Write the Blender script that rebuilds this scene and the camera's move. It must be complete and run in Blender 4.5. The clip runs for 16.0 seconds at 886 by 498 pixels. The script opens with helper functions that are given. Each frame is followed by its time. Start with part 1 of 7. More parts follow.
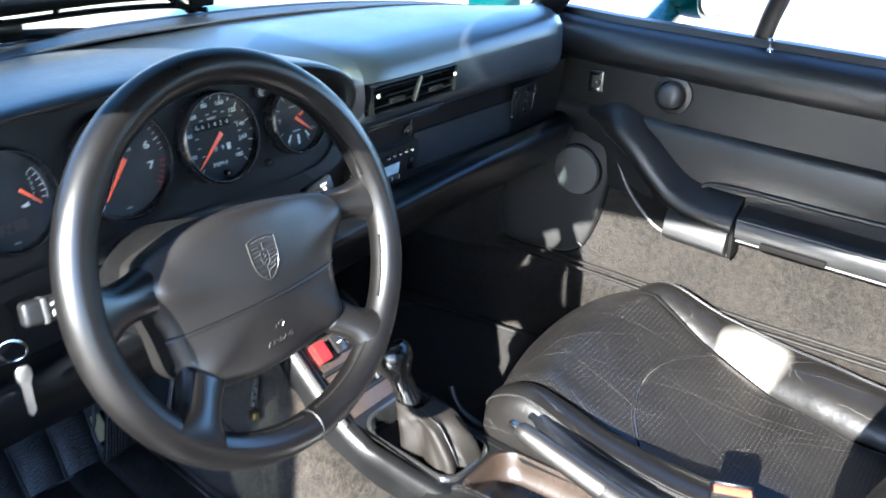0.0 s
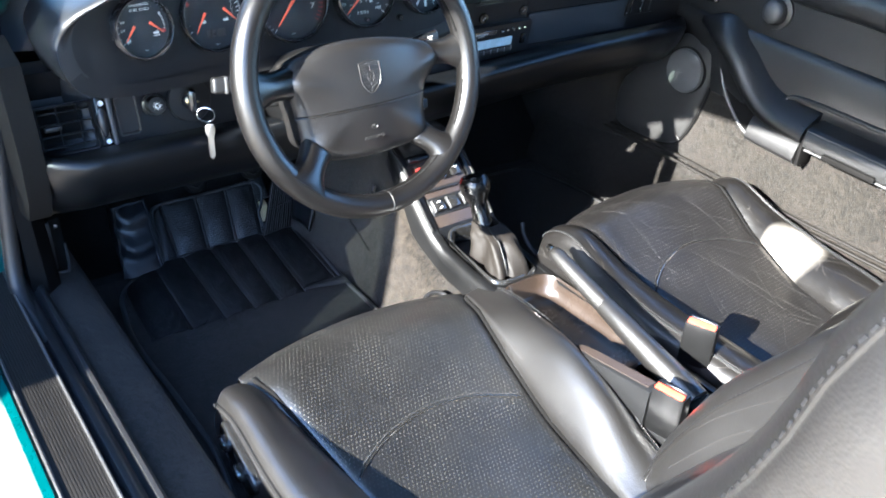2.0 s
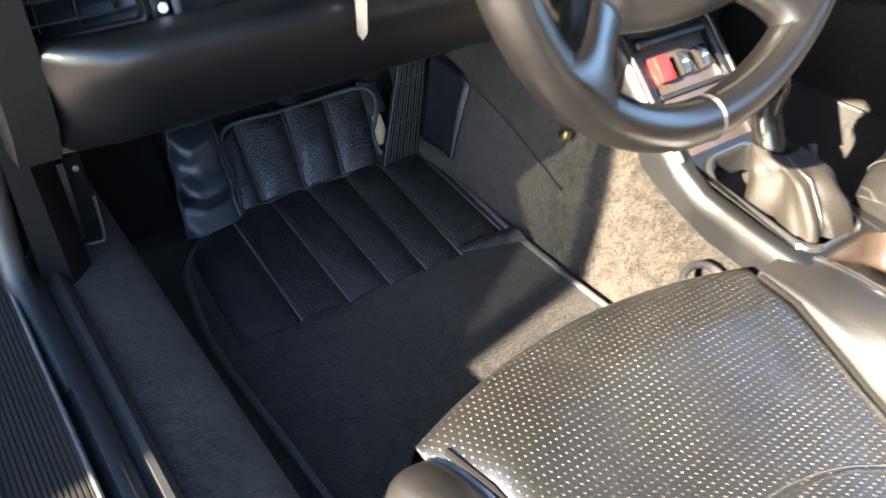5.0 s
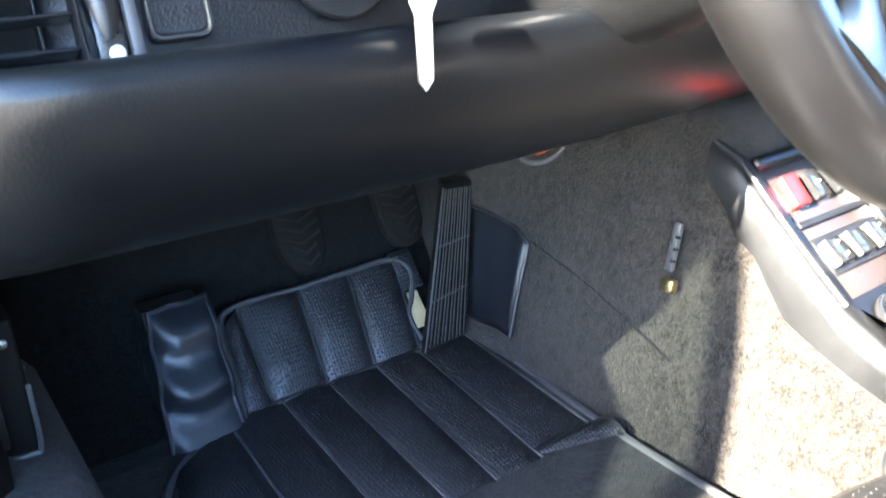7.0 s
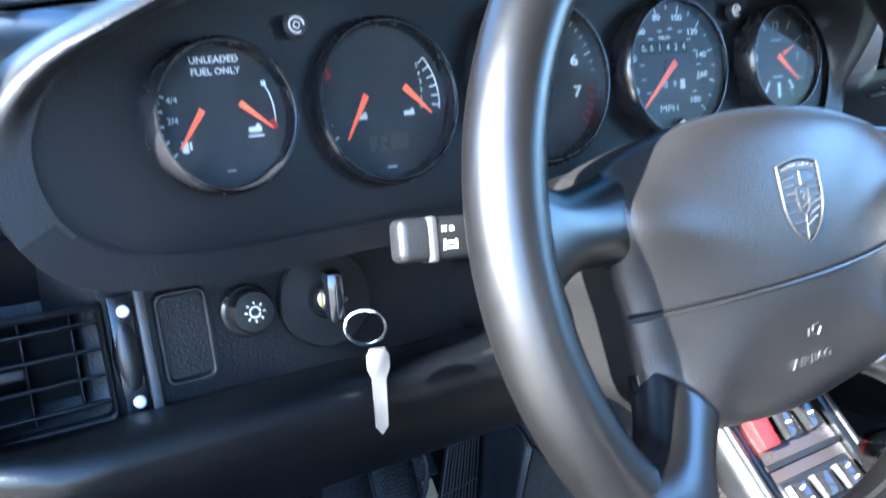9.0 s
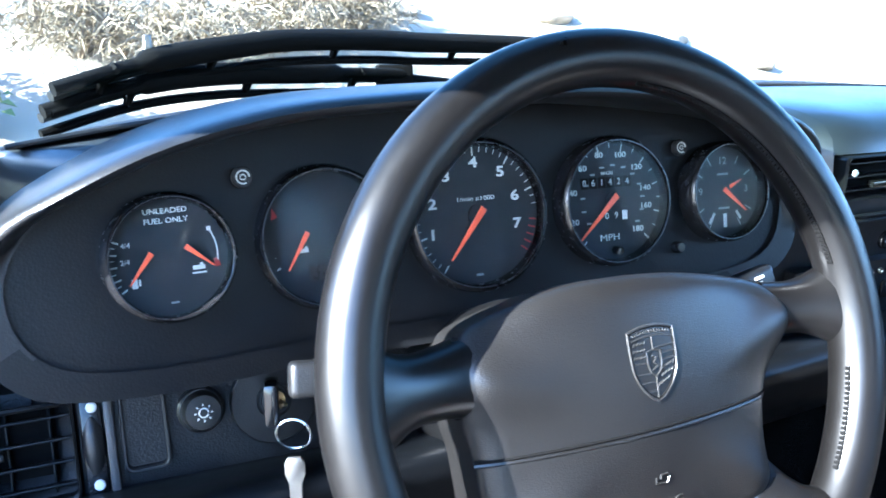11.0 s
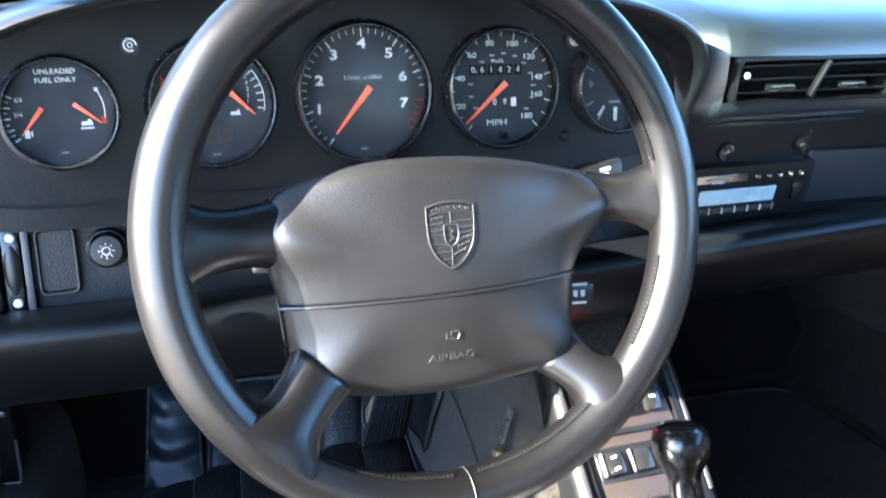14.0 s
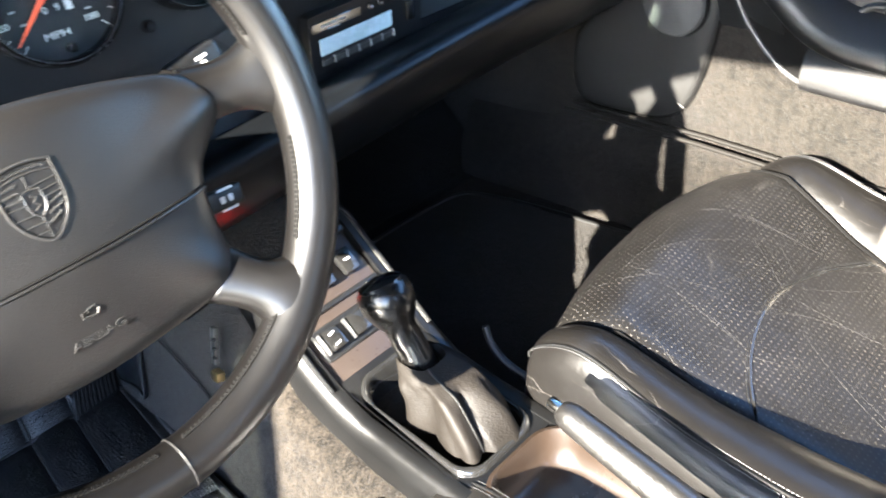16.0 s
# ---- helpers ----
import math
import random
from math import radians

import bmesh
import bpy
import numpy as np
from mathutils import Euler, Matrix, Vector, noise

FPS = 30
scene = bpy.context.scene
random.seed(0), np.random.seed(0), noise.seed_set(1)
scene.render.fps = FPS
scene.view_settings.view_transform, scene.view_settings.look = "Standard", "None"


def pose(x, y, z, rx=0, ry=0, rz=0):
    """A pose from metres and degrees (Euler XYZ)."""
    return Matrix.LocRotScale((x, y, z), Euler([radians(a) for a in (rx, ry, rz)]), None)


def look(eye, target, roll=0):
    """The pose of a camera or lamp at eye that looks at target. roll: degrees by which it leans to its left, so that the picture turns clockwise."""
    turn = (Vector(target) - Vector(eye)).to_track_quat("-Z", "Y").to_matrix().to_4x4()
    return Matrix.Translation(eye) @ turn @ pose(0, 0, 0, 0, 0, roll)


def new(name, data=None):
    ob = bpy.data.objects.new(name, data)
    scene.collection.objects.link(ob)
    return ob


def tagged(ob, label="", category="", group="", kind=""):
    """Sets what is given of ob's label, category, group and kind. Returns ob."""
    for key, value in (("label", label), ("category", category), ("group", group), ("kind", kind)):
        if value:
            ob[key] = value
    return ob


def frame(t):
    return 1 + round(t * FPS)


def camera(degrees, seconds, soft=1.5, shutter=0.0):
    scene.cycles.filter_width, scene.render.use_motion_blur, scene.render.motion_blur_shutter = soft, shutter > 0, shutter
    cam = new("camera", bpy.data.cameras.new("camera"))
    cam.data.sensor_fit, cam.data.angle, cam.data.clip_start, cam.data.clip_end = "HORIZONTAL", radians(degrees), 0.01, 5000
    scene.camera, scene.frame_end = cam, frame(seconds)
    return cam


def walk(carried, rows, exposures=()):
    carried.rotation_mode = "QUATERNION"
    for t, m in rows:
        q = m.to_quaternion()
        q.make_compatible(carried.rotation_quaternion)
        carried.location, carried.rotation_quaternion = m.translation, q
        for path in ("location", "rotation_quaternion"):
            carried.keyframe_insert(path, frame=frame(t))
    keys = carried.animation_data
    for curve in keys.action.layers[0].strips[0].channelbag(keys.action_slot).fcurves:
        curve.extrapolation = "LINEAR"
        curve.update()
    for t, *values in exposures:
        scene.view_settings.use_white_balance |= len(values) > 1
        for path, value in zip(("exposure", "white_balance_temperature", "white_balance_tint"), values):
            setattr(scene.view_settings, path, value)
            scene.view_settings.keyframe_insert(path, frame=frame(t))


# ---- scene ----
cam = camera(56.9, 16.0, 1.7, 0.4)
EXPOSURES = [(0, 4.25, 4800, 10), (1.5, 4.45, 4750, 10), (3, 4.53, 5250, 10), (4.2, 4.58, 5600, 10), (6.3, 6.30, 6000, 10), (7, 6.12, 5150, 10), (8, 5.62, 5000, 10), (9, 4.95, 4500, 10), (11.5, 4.4, 4400, 10), (12.5, 4.65, 4400, 10), (13.5, 4.75, 4450, 10), (14, 5.05, 4900, 10), (14.5, 5.22, 5000, 10), (15.3, 5.05, 5200, 10), (16, 4.95, 5250, 10)]
PATH = [
    (0, (-0.721, -0.546, 0.827), (0.74, 0.567, 0.036), -0.4),
    (0.5, (-0.779, -0.658, 0.838), (0.583, 0.569, 0.038), 1.2),
    (1, (-0.816, -0.736, 0.871), (0.458, 0.537, 0.002), 2.5),
    (1.5, (-0.827, -0.812, 0.886), (0.341, 0.505, -0.064), 3.0),
    (2, (-0.841, -0.887, 0.881), (0.233, 0.462, -0.132), 3.3),
    (2.5, (-0.845, -0.915, 0.891), (0.154, 0.45, -0.177), 4.0),
    (3, (-0.826, -0.875, 0.875), (0.121, 0.484, -0.247), 4.9),
    (3.5, (-0.793, -0.719, 0.844), (0.152, 0.605, -0.319), 3.4),
    (4, (-0.771, -0.567, 0.815), (0.168, 0.715, -0.4), 2.0),
    (4.2, (-0.759, -0.528, 0.793), (0.147, 0.75, -0.451), 1.4),
    (6.3, (-0.696, -0.173, 0.41), (0.354, 1.255, -0.516), -1.6),
    (6.5, (-0.687, -0.179, 0.424), (0.372, 1.286, -0.43), -1.9),
    (7, (-0.664, -0.179, 0.46), (0.41, 1.347, -0.261), -2.3),
    (7.5, (-0.643, -0.177, 0.484), (0.423, 1.389, -0.158), -2.6),
    (8, (-0.631, -0.192, 0.529), (0.401, 1.418, -0.057), -2.8),
    (8.5, (-0.625, -0.217, 0.567), (0.369, 1.427, 0.012), -2.7),
    (9, (-0.632, -0.251, 0.61), (0.355, 1.414, 0.108), -2.5),
    (9.2, (-0.636, -0.267, 0.628), (0.351, 1.406, 0.151), -2.4),
    (11.3, (-0.533, -0.356, 0.684), (0.239, 1.439, 0.258), -0.7),
    (11.5, (-0.515, -0.363, 0.684), (0.238, 1.438, 0.25), -0.6),
    (12, (-0.48, -0.387, 0.685), (0.215, 1.434, 0.238), 0.0),
    (12.5, (-0.446, -0.42, 0.684), (0.184, 1.422, 0.228), 1.4),
    (13, (-0.427, -0.443, 0.689), (0.164, 1.405, 0.204), 2.0),
    (13.5, (-0.427, -0.454, 0.7), (0.163, 1.37, 0.133), 1.9),
    (14, (-0.441, -0.459, 0.701), (0.181, 1.303, -0.014), 2.0),
    (14.5, (-0.447, -0.467, 0.708), (0.266, 1.199, -0.138), 1.0),
    (15, (-0.43, -0.458, 0.708), (0.42, 1.101, -0.213), -1.8),
    (15.5, (-0.404, -0.437, 0.707), (0.606, 0.968, -0.295), -4.8),
    (16, (-0.378, -0.42, 0.703), (0.749, 0.836, -0.37), -8.4),
]
walk(cam, [(t, look(eye, target, roll)) for t, eye, target, roll in PATH], EXPOSURES)

# ---------------------------------------------------------------- light
world = bpy.data.worlds.new("sky")
scene.world = world
world.use_nodes = True
wn = world.node_tree.nodes
wsky = wn.new("ShaderNodeTexSky")
wsky.sky_type = "NISHITA"
wsky.sun_disc = False
SUN_FROM = Vector((-1.0, -0.20, 0.48)).normalized()
wsky.sun_elevation = math.asin(SUN_FROM.z)
wsky.sun_rotation = math.atan2(SUN_FROM.x, SUN_FROM.y)
wn["Background"].inputs["Strength"].default_value = 0.066
world.node_tree.links.new(wsky.outputs[0], wn["Background"].inputs["Color"])
sun_data = bpy.data.lights.new("sun", "SUN")
sun_data.energy, sun_data.angle, sun_data.color = 4.2, radians(0.6), (1.0, 0.80, 0.54)
sun = new("sun", sun_data)
sun.matrix_basis = look(SUN_FROM * 20, (0, 0, 0))


# ---------------------------------------------------------------- materials
def nodes_of(name):
    m = bpy.data.materials.new(name)
    m.use_nodes = True
    nt = m.node_tree
    return m, nt, nt.nodes["Principled BSDF"], nt.nodes.new("ShaderNodeTexCoord")


def noise_node(nt, co, scale, detail=4.0, rough=0.6):
    n = nt.nodes.new("ShaderNodeTexNoise")
    n.inputs["Scale"].default_value, n.inputs["Detail"].default_value, n.inputs["Roughness"].default_value = scale, detail, rough
    nt.links.new(co, n.inputs["Vector"])
    return n.outputs["Fac"]


def ramp(nt, fac, a, b, lo=0.0, hi=1.0):
    n = nt.nodes.new("ShaderNodeMapRange")
    n.inputs[1].default_value, n.inputs[2].default_value, n.inputs[3].default_value, n.inputs[4].default_value = a, b, lo, hi
    nt.links.new(fac, n.inputs[0])
    return n.outputs[0]


def mixc(nt, fac, a, b):
    n = nt.nodes.new("ShaderNodeMix")
    n.data_type = "RGBA"
    for sock, v in ((n.inputs[0], fac), (n.inputs[6], a), (n.inputs[7], b)):
        if isinstance(v, (int, float)):
            sock.default_value = v
        elif isinstance(v, tuple):
            sock.default_value = (*v, 1) if len(v) == 3 else v
        else:
            nt.links.new(v, sock)
    return n.outputs[2]


def math_node(nt, op, a, b=None, c=None):
    n = nt.nodes.new("ShaderNodeMath")
    n.operation = op
    for k, v in enumerate((a, b, c)):
        if v is None:
            continue
        if isinstance(v, (int, float)):
            n.inputs[k].default_value = v
        else:
            nt.links.new(v, n.inputs[k])
    return n.outputs[0]


def bump(nt, bsdf, height, strength, distance):
    n = nt.nodes.new("ShaderNodeBump")
    n.inputs["Strength"].default_value, n.inputs["Distance"].default_value = strength, distance
    nt.links.new(height, n.inputs["Height"])
    nt.links.new(n.outputs[0], bsdf.inputs["Normal"])


def grained(name, col, rough=0.45, grain=700.0, relief=0.25, vary=0.35, wear=0.0, spec=0.5, depth=0.0006, coat=0.0):
    """Leather, vinyl or moulded plastic: a cell grain, soft patches and a little rubbed wear."""
    m, nt, b, tc = nodes_of(name)
    co = tc.outputs["Object"]
    big = noise_node(nt, co, 9.0, 5)
    fine = noise_node(nt, co, 160.0, 3)
    dark = tuple(c * (1 - vary) for c in col)
    lite = tuple(min(1, c * (1 + vary)) for c in col)
    base = mixc(nt, ramp(nt, big, 0.3, 0.7), dark, lite)
    if wear:
        worn = ramp(nt, noise_node(nt, co, 23.0, 8, 0.75), 0.56, 0.75, 0, wear)
        base = mixc(nt, worn, base, tuple(min(1, c * 3.0 + 0.02) for c in col))
    nt.links.new(base, b.inputs["Base Color"])
    r = math_node(nt, "ADD", ramp(nt, fine, 0.2, 0.8, -0.025, 0.025), ramp(nt, big, 0.25, 0.75, rough - 0.06, rough + 0.06))
    nt.links.new(r, b.inputs["Roughness"])
    b.inputs["Specular IOR Level"].default_value = spec
    b.inputs["Coat Weight"].default_value, b.inputs["Coat Roughness"].default_value = coat, 0.42
    if grain:
        v = nt.nodes.new("ShaderNodeTexVoronoi")
        v.inputs["Scale"].default_value = grain
        nt.links.new(co, v.inputs["Vector"])
        h = math_node(nt, "ADD", v.outputs["Distance"], math_node(nt, "MULTIPLY", fine, 0.8))
        bump(nt, b, h, relief, depth)
    return m


def perforated(name, col, pitch=0.0072, dot=(0.30, 0.28, 0.25), cracks=0.0, rough=0.5, spec=0.5):
    """Leather with rows of small pale perforations; cracks adds pale crease lines of age."""
    m, nt, b, tc = nodes_of(name)
    co = tc.outputs["Object"]
    sep = nt.nodes.new("ShaderNodeSeparateXYZ")
    nt.links.new(co, sep.inputs[0])
    row = math_node(nt, "DIVIDE", sep.outputs[1], pitch)
    shift = math_node(nt, "MULTIPLY", math_node(nt, "MODULO", math_node(nt, "FLOOR", math_node(nt, "ADD", row, 4000.0)), 2.0), 0.5)
    fx = math_node(nt, "SUBTRACT", math_node(nt, "FRACT", math_node(nt, "ADD", math_node(nt, "ADD", math_node(nt, "DIVIDE", sep.outputs[0], pitch), 4000.0), shift)), 0.5)
    fy = math_node(nt, "SUBTRACT", math_node(nt, "FRACT", math_node(nt, "ADD", row, 4000.0)), 0.5)
    d = math_node(nt, "SQRT", math_node(nt, "ADD", math_node(nt, "MULTIPLY", fx, fx), math_node(nt, "MULTIPLY", fy, fy)))
    hole = ramp(nt, d, 0.080, 0.125, 1.0, 0.0)
    big = noise_node(nt, co, 8.0, 5)
    patch = ramp(nt, noise_node(nt, co, 14.0, 4), 0.40, 0.62, 0.35, 1.0)
    base = mixc(nt, ramp(nt, big, 0.3, 0.7), tuple(c * 0.7 for c in col), tuple(c * 1.4 for c in col))
    base = mixc(nt, math_node(nt, "MULTIPLY", hole, patch), base, dot)
    fine = noise_node(nt, co, 130.0, 4)
    soft = noise_node(nt, co, 24.0, 3, 0.5)
    h = math_node(nt, "SUBTRACT", math_node(nt, "ADD", math_node(nt, "MULTIPLY", fine, 0.7), math_node(nt, "MULTIPLY", soft, 3.0)), hole)
    if cracks:
        for seed, sc in ((0.0, 8.0), (3.7, 14.0)):
            mp = nt.nodes.new("ShaderNodeMapping")
            mp.inputs["Location"].default_value = (seed, seed * 2, 0)
            mp.inputs["Rotation"].default_value = (0, 0, 0.9 + seed)
            mp.inputs["Scale"].default_value = (1.0, 0.28, 1.0)
            nt.links.new(co, mp.inputs["Vector"])
            dis = nt.nodes.new("ShaderNodeVectorMath")
            dis.operation = "ADD"
            wob = nt.nodes.new("ShaderNodeTexNoise")
            wob.inputs["Scale"].default_value = 25.0
            nt.links.new(co, wob.inputs["Vector"])
            sc2 = nt.nodes.new("ShaderNodeVectorMath")
            sc2.operation = "SCALE"
            sc2.inputs["Scale"].default_value = 0.012
            nt.links.new(wob.outputs["Color"], sc2.inputs[0])
            nt.links.new(mp.outputs[0], dis.inputs[0])
            nt.links.new(sc2.outputs[0], dis.inputs[1])
            v = nt.nodes.new("ShaderNodeTexVoronoi")
            v.feature = "DISTANCE_TO_EDGE"
            v.inputs["Scale"].default_value = sc
            nt.links.new(dis.outputs[0], v.inputs["Vector"])
            line = ramp(nt, v.outputs["Distance"], 0.0012, 0.0042, 1.0, 0.0)
            where = ramp(nt, noise_node(nt, co, 11.0 + seed, 3), 0.46, 0.60, 0.0, cracks)
            base = mixc(nt, math_node(nt, "MULTIPLY", line, where), base, (0.16, 0.15, 0.14))
            h = math_node(nt, "SUBTRACT", h, math_node(nt, "MULTIPLY", math_node(nt, "MULTIPLY", line, where), 0.5))
    nt.links.new(base, b.inputs["Base Color"])
    b.inputs["Specular IOR Level"].default_value = spec
    nt.links.new(ramp(nt, big, 0.25, 0.75, rough - 0.03, rough + 0.03), b.inputs["Roughness"])
    # soft wrinkles of the hide under the fine grain
    soft = nt.nodes.new("ShaderNodeTexNoise")
    soft.inputs["Scale"].default_value, soft.inputs["Detail"].default_value = 26.0, 3.0
    nt.links.new(co, soft.inputs["Vector"])
    h = math_node(nt, "ADD", h, math_node(nt, "MULTIPLY", soft.outputs["Fac"], 3.0))
    bump(nt, b, h, 0.35, 0.0009)
    return m


def woven(name, col, pitch):
    """Leatherette embossed with rows of small staggered pips."""
    m, nt, b, tc = nodes_of(name)
    co = tc.outputs["Object"]
    pip = nt.nodes.new("ShaderNodeTexVoronoi")
    pip.inputs["Scale"].default_value, pip.inputs["Randomness"].default_value = 1.0 / pitch, 0.35
    nt.links.new(co, pip.inputs["Vector"])
    pips = ramp(nt, pip.outputs["Distance"], 0.15, 0.5, 1.0, 0.0)
    big = noise_node(nt, co, 12.0, 4)
    nt.links.new(mixc(nt, ramp(nt, big, 0.3, 0.7), tuple(c * 0.75 for c in col), tuple(c * 1.35 for c in col)), b.inputs["Base Color"])
    b.inputs["Specular IOR Level"].default_value = 0.5
    nt.links.new(ramp(nt, big, 0.25, 0.75, 0.36, 0.48), b.inputs["Roughness"])
    bump(nt, b, math_node(nt, "ADD", pips, math_node(nt, "MULTIPLY", noise_node(nt, co, 240.0, 3), 0.6)), 0.8, 0.0011)
    return m


def carpet_mat(name, col, col2):
    m, nt, b, tc = nodes_of(name)
    co = tc.outputs["Object"]
    f = noise_node(nt, co, 330.0, 3, 0.8)
    mid = noise_node(nt, co, 85.0, 5, 0.8)
    big = noise_node(nt, co, 7.0, 4)
    k = math_node(nt, "ADD", math_node(nt, "MULTIPLY", f, 0.50), math_node(nt, "ADD", math_node(nt, "MULTIPLY", mid, 0.45), math_node(nt, "MULTIPLY", big, 0.25)))
    nt.links.new(mixc(nt, ramp(nt, k, 0.52, 0.68), col, col2), b.inputs["Base Color"])
    b.inputs["Roughness"].default_value = 0.95
    b.inputs["Specular IOR Level"].default_value = 0.1
    b.inputs["Sheen Weight"].default_value = 0.08
    bump(nt, b, math_node(nt, "ADD", f, mid), 0.9, 0.003)
    return m


def plain(name, col, rough=0.4, metal=0.0, spec=0.5, coat=0.0):
    m, nt, b, tc = nodes_of(name)
    co = tc.outputs["Object"]
    n = noise_node(nt, co, 60.0, 4)
    nt.links.new(mixc(nt, ramp(nt, n, 0.3, 0.7), tuple(c * 0.85 for c in col), tuple(min(1, c * 1.12) for c in col)), b.inputs["Base Color"])
    nt.links.new(ramp(nt, noise_node(nt, co, 210.0, 3), 0.3, 0.7, max(0.03, rough - 0.05), rough + 0.05), b.inputs["Roughness"])
    b.inputs["Metallic"].default_value = metal
    b.inputs["Specular IOR Level"].default_value = spec
    b.inputs["Coat Weight"].default_value = coat
    return m


def pane_mat(name, tint, gloss=0.025, power=5.0, amount=0.35):
    m = bpy.data.materials.new(name)
    m.use_nodes = True
    nt = m.node_tree
    nt.nodes.clear()
    out = nt.nodes.new("ShaderNodeOutputMaterial")
    tr = nt.nodes.new("ShaderNodeBsdfTransparent")
    tr.inputs[0].default_value = (*tint, 1)
    gl = nt.nodes.new("ShaderNodeBsdfGlossy")
    gl.inputs["Roughness"].default_value = 0.03
    lw = nt.nodes.new("ShaderNodeLayerWeight")
    lw.inputs["Blend"].default_value = 0.5
    fr = math_node(nt, "ADD", math_node(nt, "MULTIPLY", math_node(nt, "POWER", lw.outputs["Facing"], power), amount), gloss)
    mx = nt.nodes.new("ShaderNodeMixShader")
    nt.links.new(fr, mx.inputs[0])
    nt.links.new(tr.outputs[0], mx.inputs[1])
    nt.links.new(gl.outputs[0], mx.inputs[2])
    nt.links.new(mx.outputs[0], out.inputs[0])
    return m


def ground_mat():
    m, nt, b, tc = nodes_of("dry_ground")
    co = tc.outputs["Object"]
    a, c, f = noise_node(nt, co, 0.5, 6), noise_node(nt, co, 9.0, 6, 0.7), noise_node(nt, co, 90.0, 4, 0.7)
    base = mixc(nt, ramp(nt, a, 0.35, 0.65), (0.30, 0.25, 0.185), (0.40, 0.35, 0.28))
    base = mixc(nt, ramp(nt, c, 0.55, 0.75, 0, 0.7), base, (0.30, 0.24, 0.15))
    base = mixc(nt, ramp(nt, f, 0.55, 0.8, 0, 0.5), base, (0.30, 0.25, 0.18))
    nt.links.new(base, b.inputs["Base Color"])
    b.inputs["Roughness"].default_value = 0.95
    bump(nt, b, math_node(nt, "ADD", c, f), 0.6, 0.03)
    return m


def leaf_mat(name, col, col2):
    m, nt, b, _ = nodes_of(name)
    geo = nt.nodes.new("ShaderNodeNewGeometry")
    nt.links.new(mixc(nt, geo.outputs["Random Per Island"], col, col2), b.inputs["Base Color"])
    b.inputs["Roughness"].default_value = 0.6
    b.inputs["Subsurface Weight"].default_value = 0.0
    return m


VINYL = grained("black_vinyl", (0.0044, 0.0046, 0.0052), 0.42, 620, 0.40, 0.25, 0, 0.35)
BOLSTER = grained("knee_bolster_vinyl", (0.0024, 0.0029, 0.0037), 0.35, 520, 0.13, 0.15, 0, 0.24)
# black vinyl with the sky's pale blue sheen put into its base colour
PAD = grained("sky_paled_dash_vinyl", (0.022, 0.027, 0.034), 0.34, 0, 0.0, 0.2, 0, 0.9)
HOOD_SKIN = grained("black_hood_vinyl", (0.0066, 0.0076, 0.0092), 0.38, 600, 0.14, 0.2, 0, 0.6)
CONSOLE_SKIN = grained("satin_console_plastic", (0.0038, 0.0039, 0.0041), 0.33, 900, 0.10, 0.2, 0, 0.45)
PLASTIC = grained("black_plastic", (0.0062, 0.0064, 0.0068), 0.40, 900, 0.15, 0.25, 0, 0.4)
LEATHER = grained("black_leather", (0.0056, 0.0052, 0.0048), 0.34, 480, 0.34, 0.22, 0.03, 0.9, coat=0.65)
WHEEL_LEATHER = grained("smooth_black_leather", (0.0026, 0.0024, 0.0023), 0.33, 0, 0.0, 0.2, 0, 0.6)
AIRBAG_SKIN = grained("airbag_cover", (0.0072, 0.0068, 0.0065), 0.38, 1100, 0.20, 0.2, 0, 0.6)
EMBLEM = grained("embossed_cover", (0.020, 0.0195, 0.019), 0.34, 900, 0.1, 0.2, 0, 0.6)
SEAT_PERF = perforated("perforated_leather", (0.0058, 0.0058, 0.0057), pitch=0.0062, dot=(0.19, 0.178, 0.155), rough=0.36, spec=0.90)
SEAT_AGED = perforated("aged_perforated_leather", (0.0062, 0.0058, 0.0055), pitch=0.0062, dot=(0.13, 0.12, 0.108), cracks=0.08, rough=0.38, spec=0.50)
LEATHER_AGED = perforated("creased_leather", (0.0052, 0.0048, 0.0045), pitch=0.5, cracks=0.32, rough=0.34, spec=0.45)
DOOR_SKIN = grained("door_vinyl", (0.0090, 0.0092, 0.0096), 0.36, 520, 0.3, 0.2)
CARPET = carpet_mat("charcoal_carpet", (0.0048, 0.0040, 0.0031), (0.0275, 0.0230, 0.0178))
# carpet darkened to put the footwell's deep shade into its colour
DARK_PILE = carpet_mat("shade_dark_pile", (0.0016, 0.0016, 0.0016), (0.008, 0.0075, 0.007))
MAT_PILE = carpet_mat("dark_mat_pile", (0.0030, 0.0027, 0.0023), (0.0178, 0.0152, 0.0122))
MAT_VINYL = woven("mat_leatherette", (0.0105, 0.0107, 0.0115), 0.0036)
GRILLE = grained("grey_mesh", (0.060, 0.061, 0.062), 0.6, 900, 0.8, 0.15)
RUBBER = grained("black_rubber", (0.0075, 0.0075, 0.008), 0.5, 300, 0.2, 0.3)
# dull rubber darker than RUBBER, also painted on parts and recesses as shade
SEAL_DARK = grained("dull_rubber_and_shade", (0.0042, 0.0041, 0.0040), 0.8, 300, 0.2, 0.3, 0, 0.08)
TREAD = grained("ribbed_tread_rubber", (0.0068, 0.0062, 0.0054), 0.62, 300, 0.15, 0.2, 0, 0.18)
SEAL = grained("grey_seal_rubber", (0.035, 0.035, 0.036), 0.45, 400, 0.15, 0.3, 0.2)
FELT = carpet_mat("headliner_cloth", (0.05, 0.05, 0.05), (0.10, 0.10, 0.10))
FACE = grained("gauge_panel_plastic", (0.0036, 0.0041, 0.0050), 0.43, 600, 0.15, 0.2, 0, 0.38)
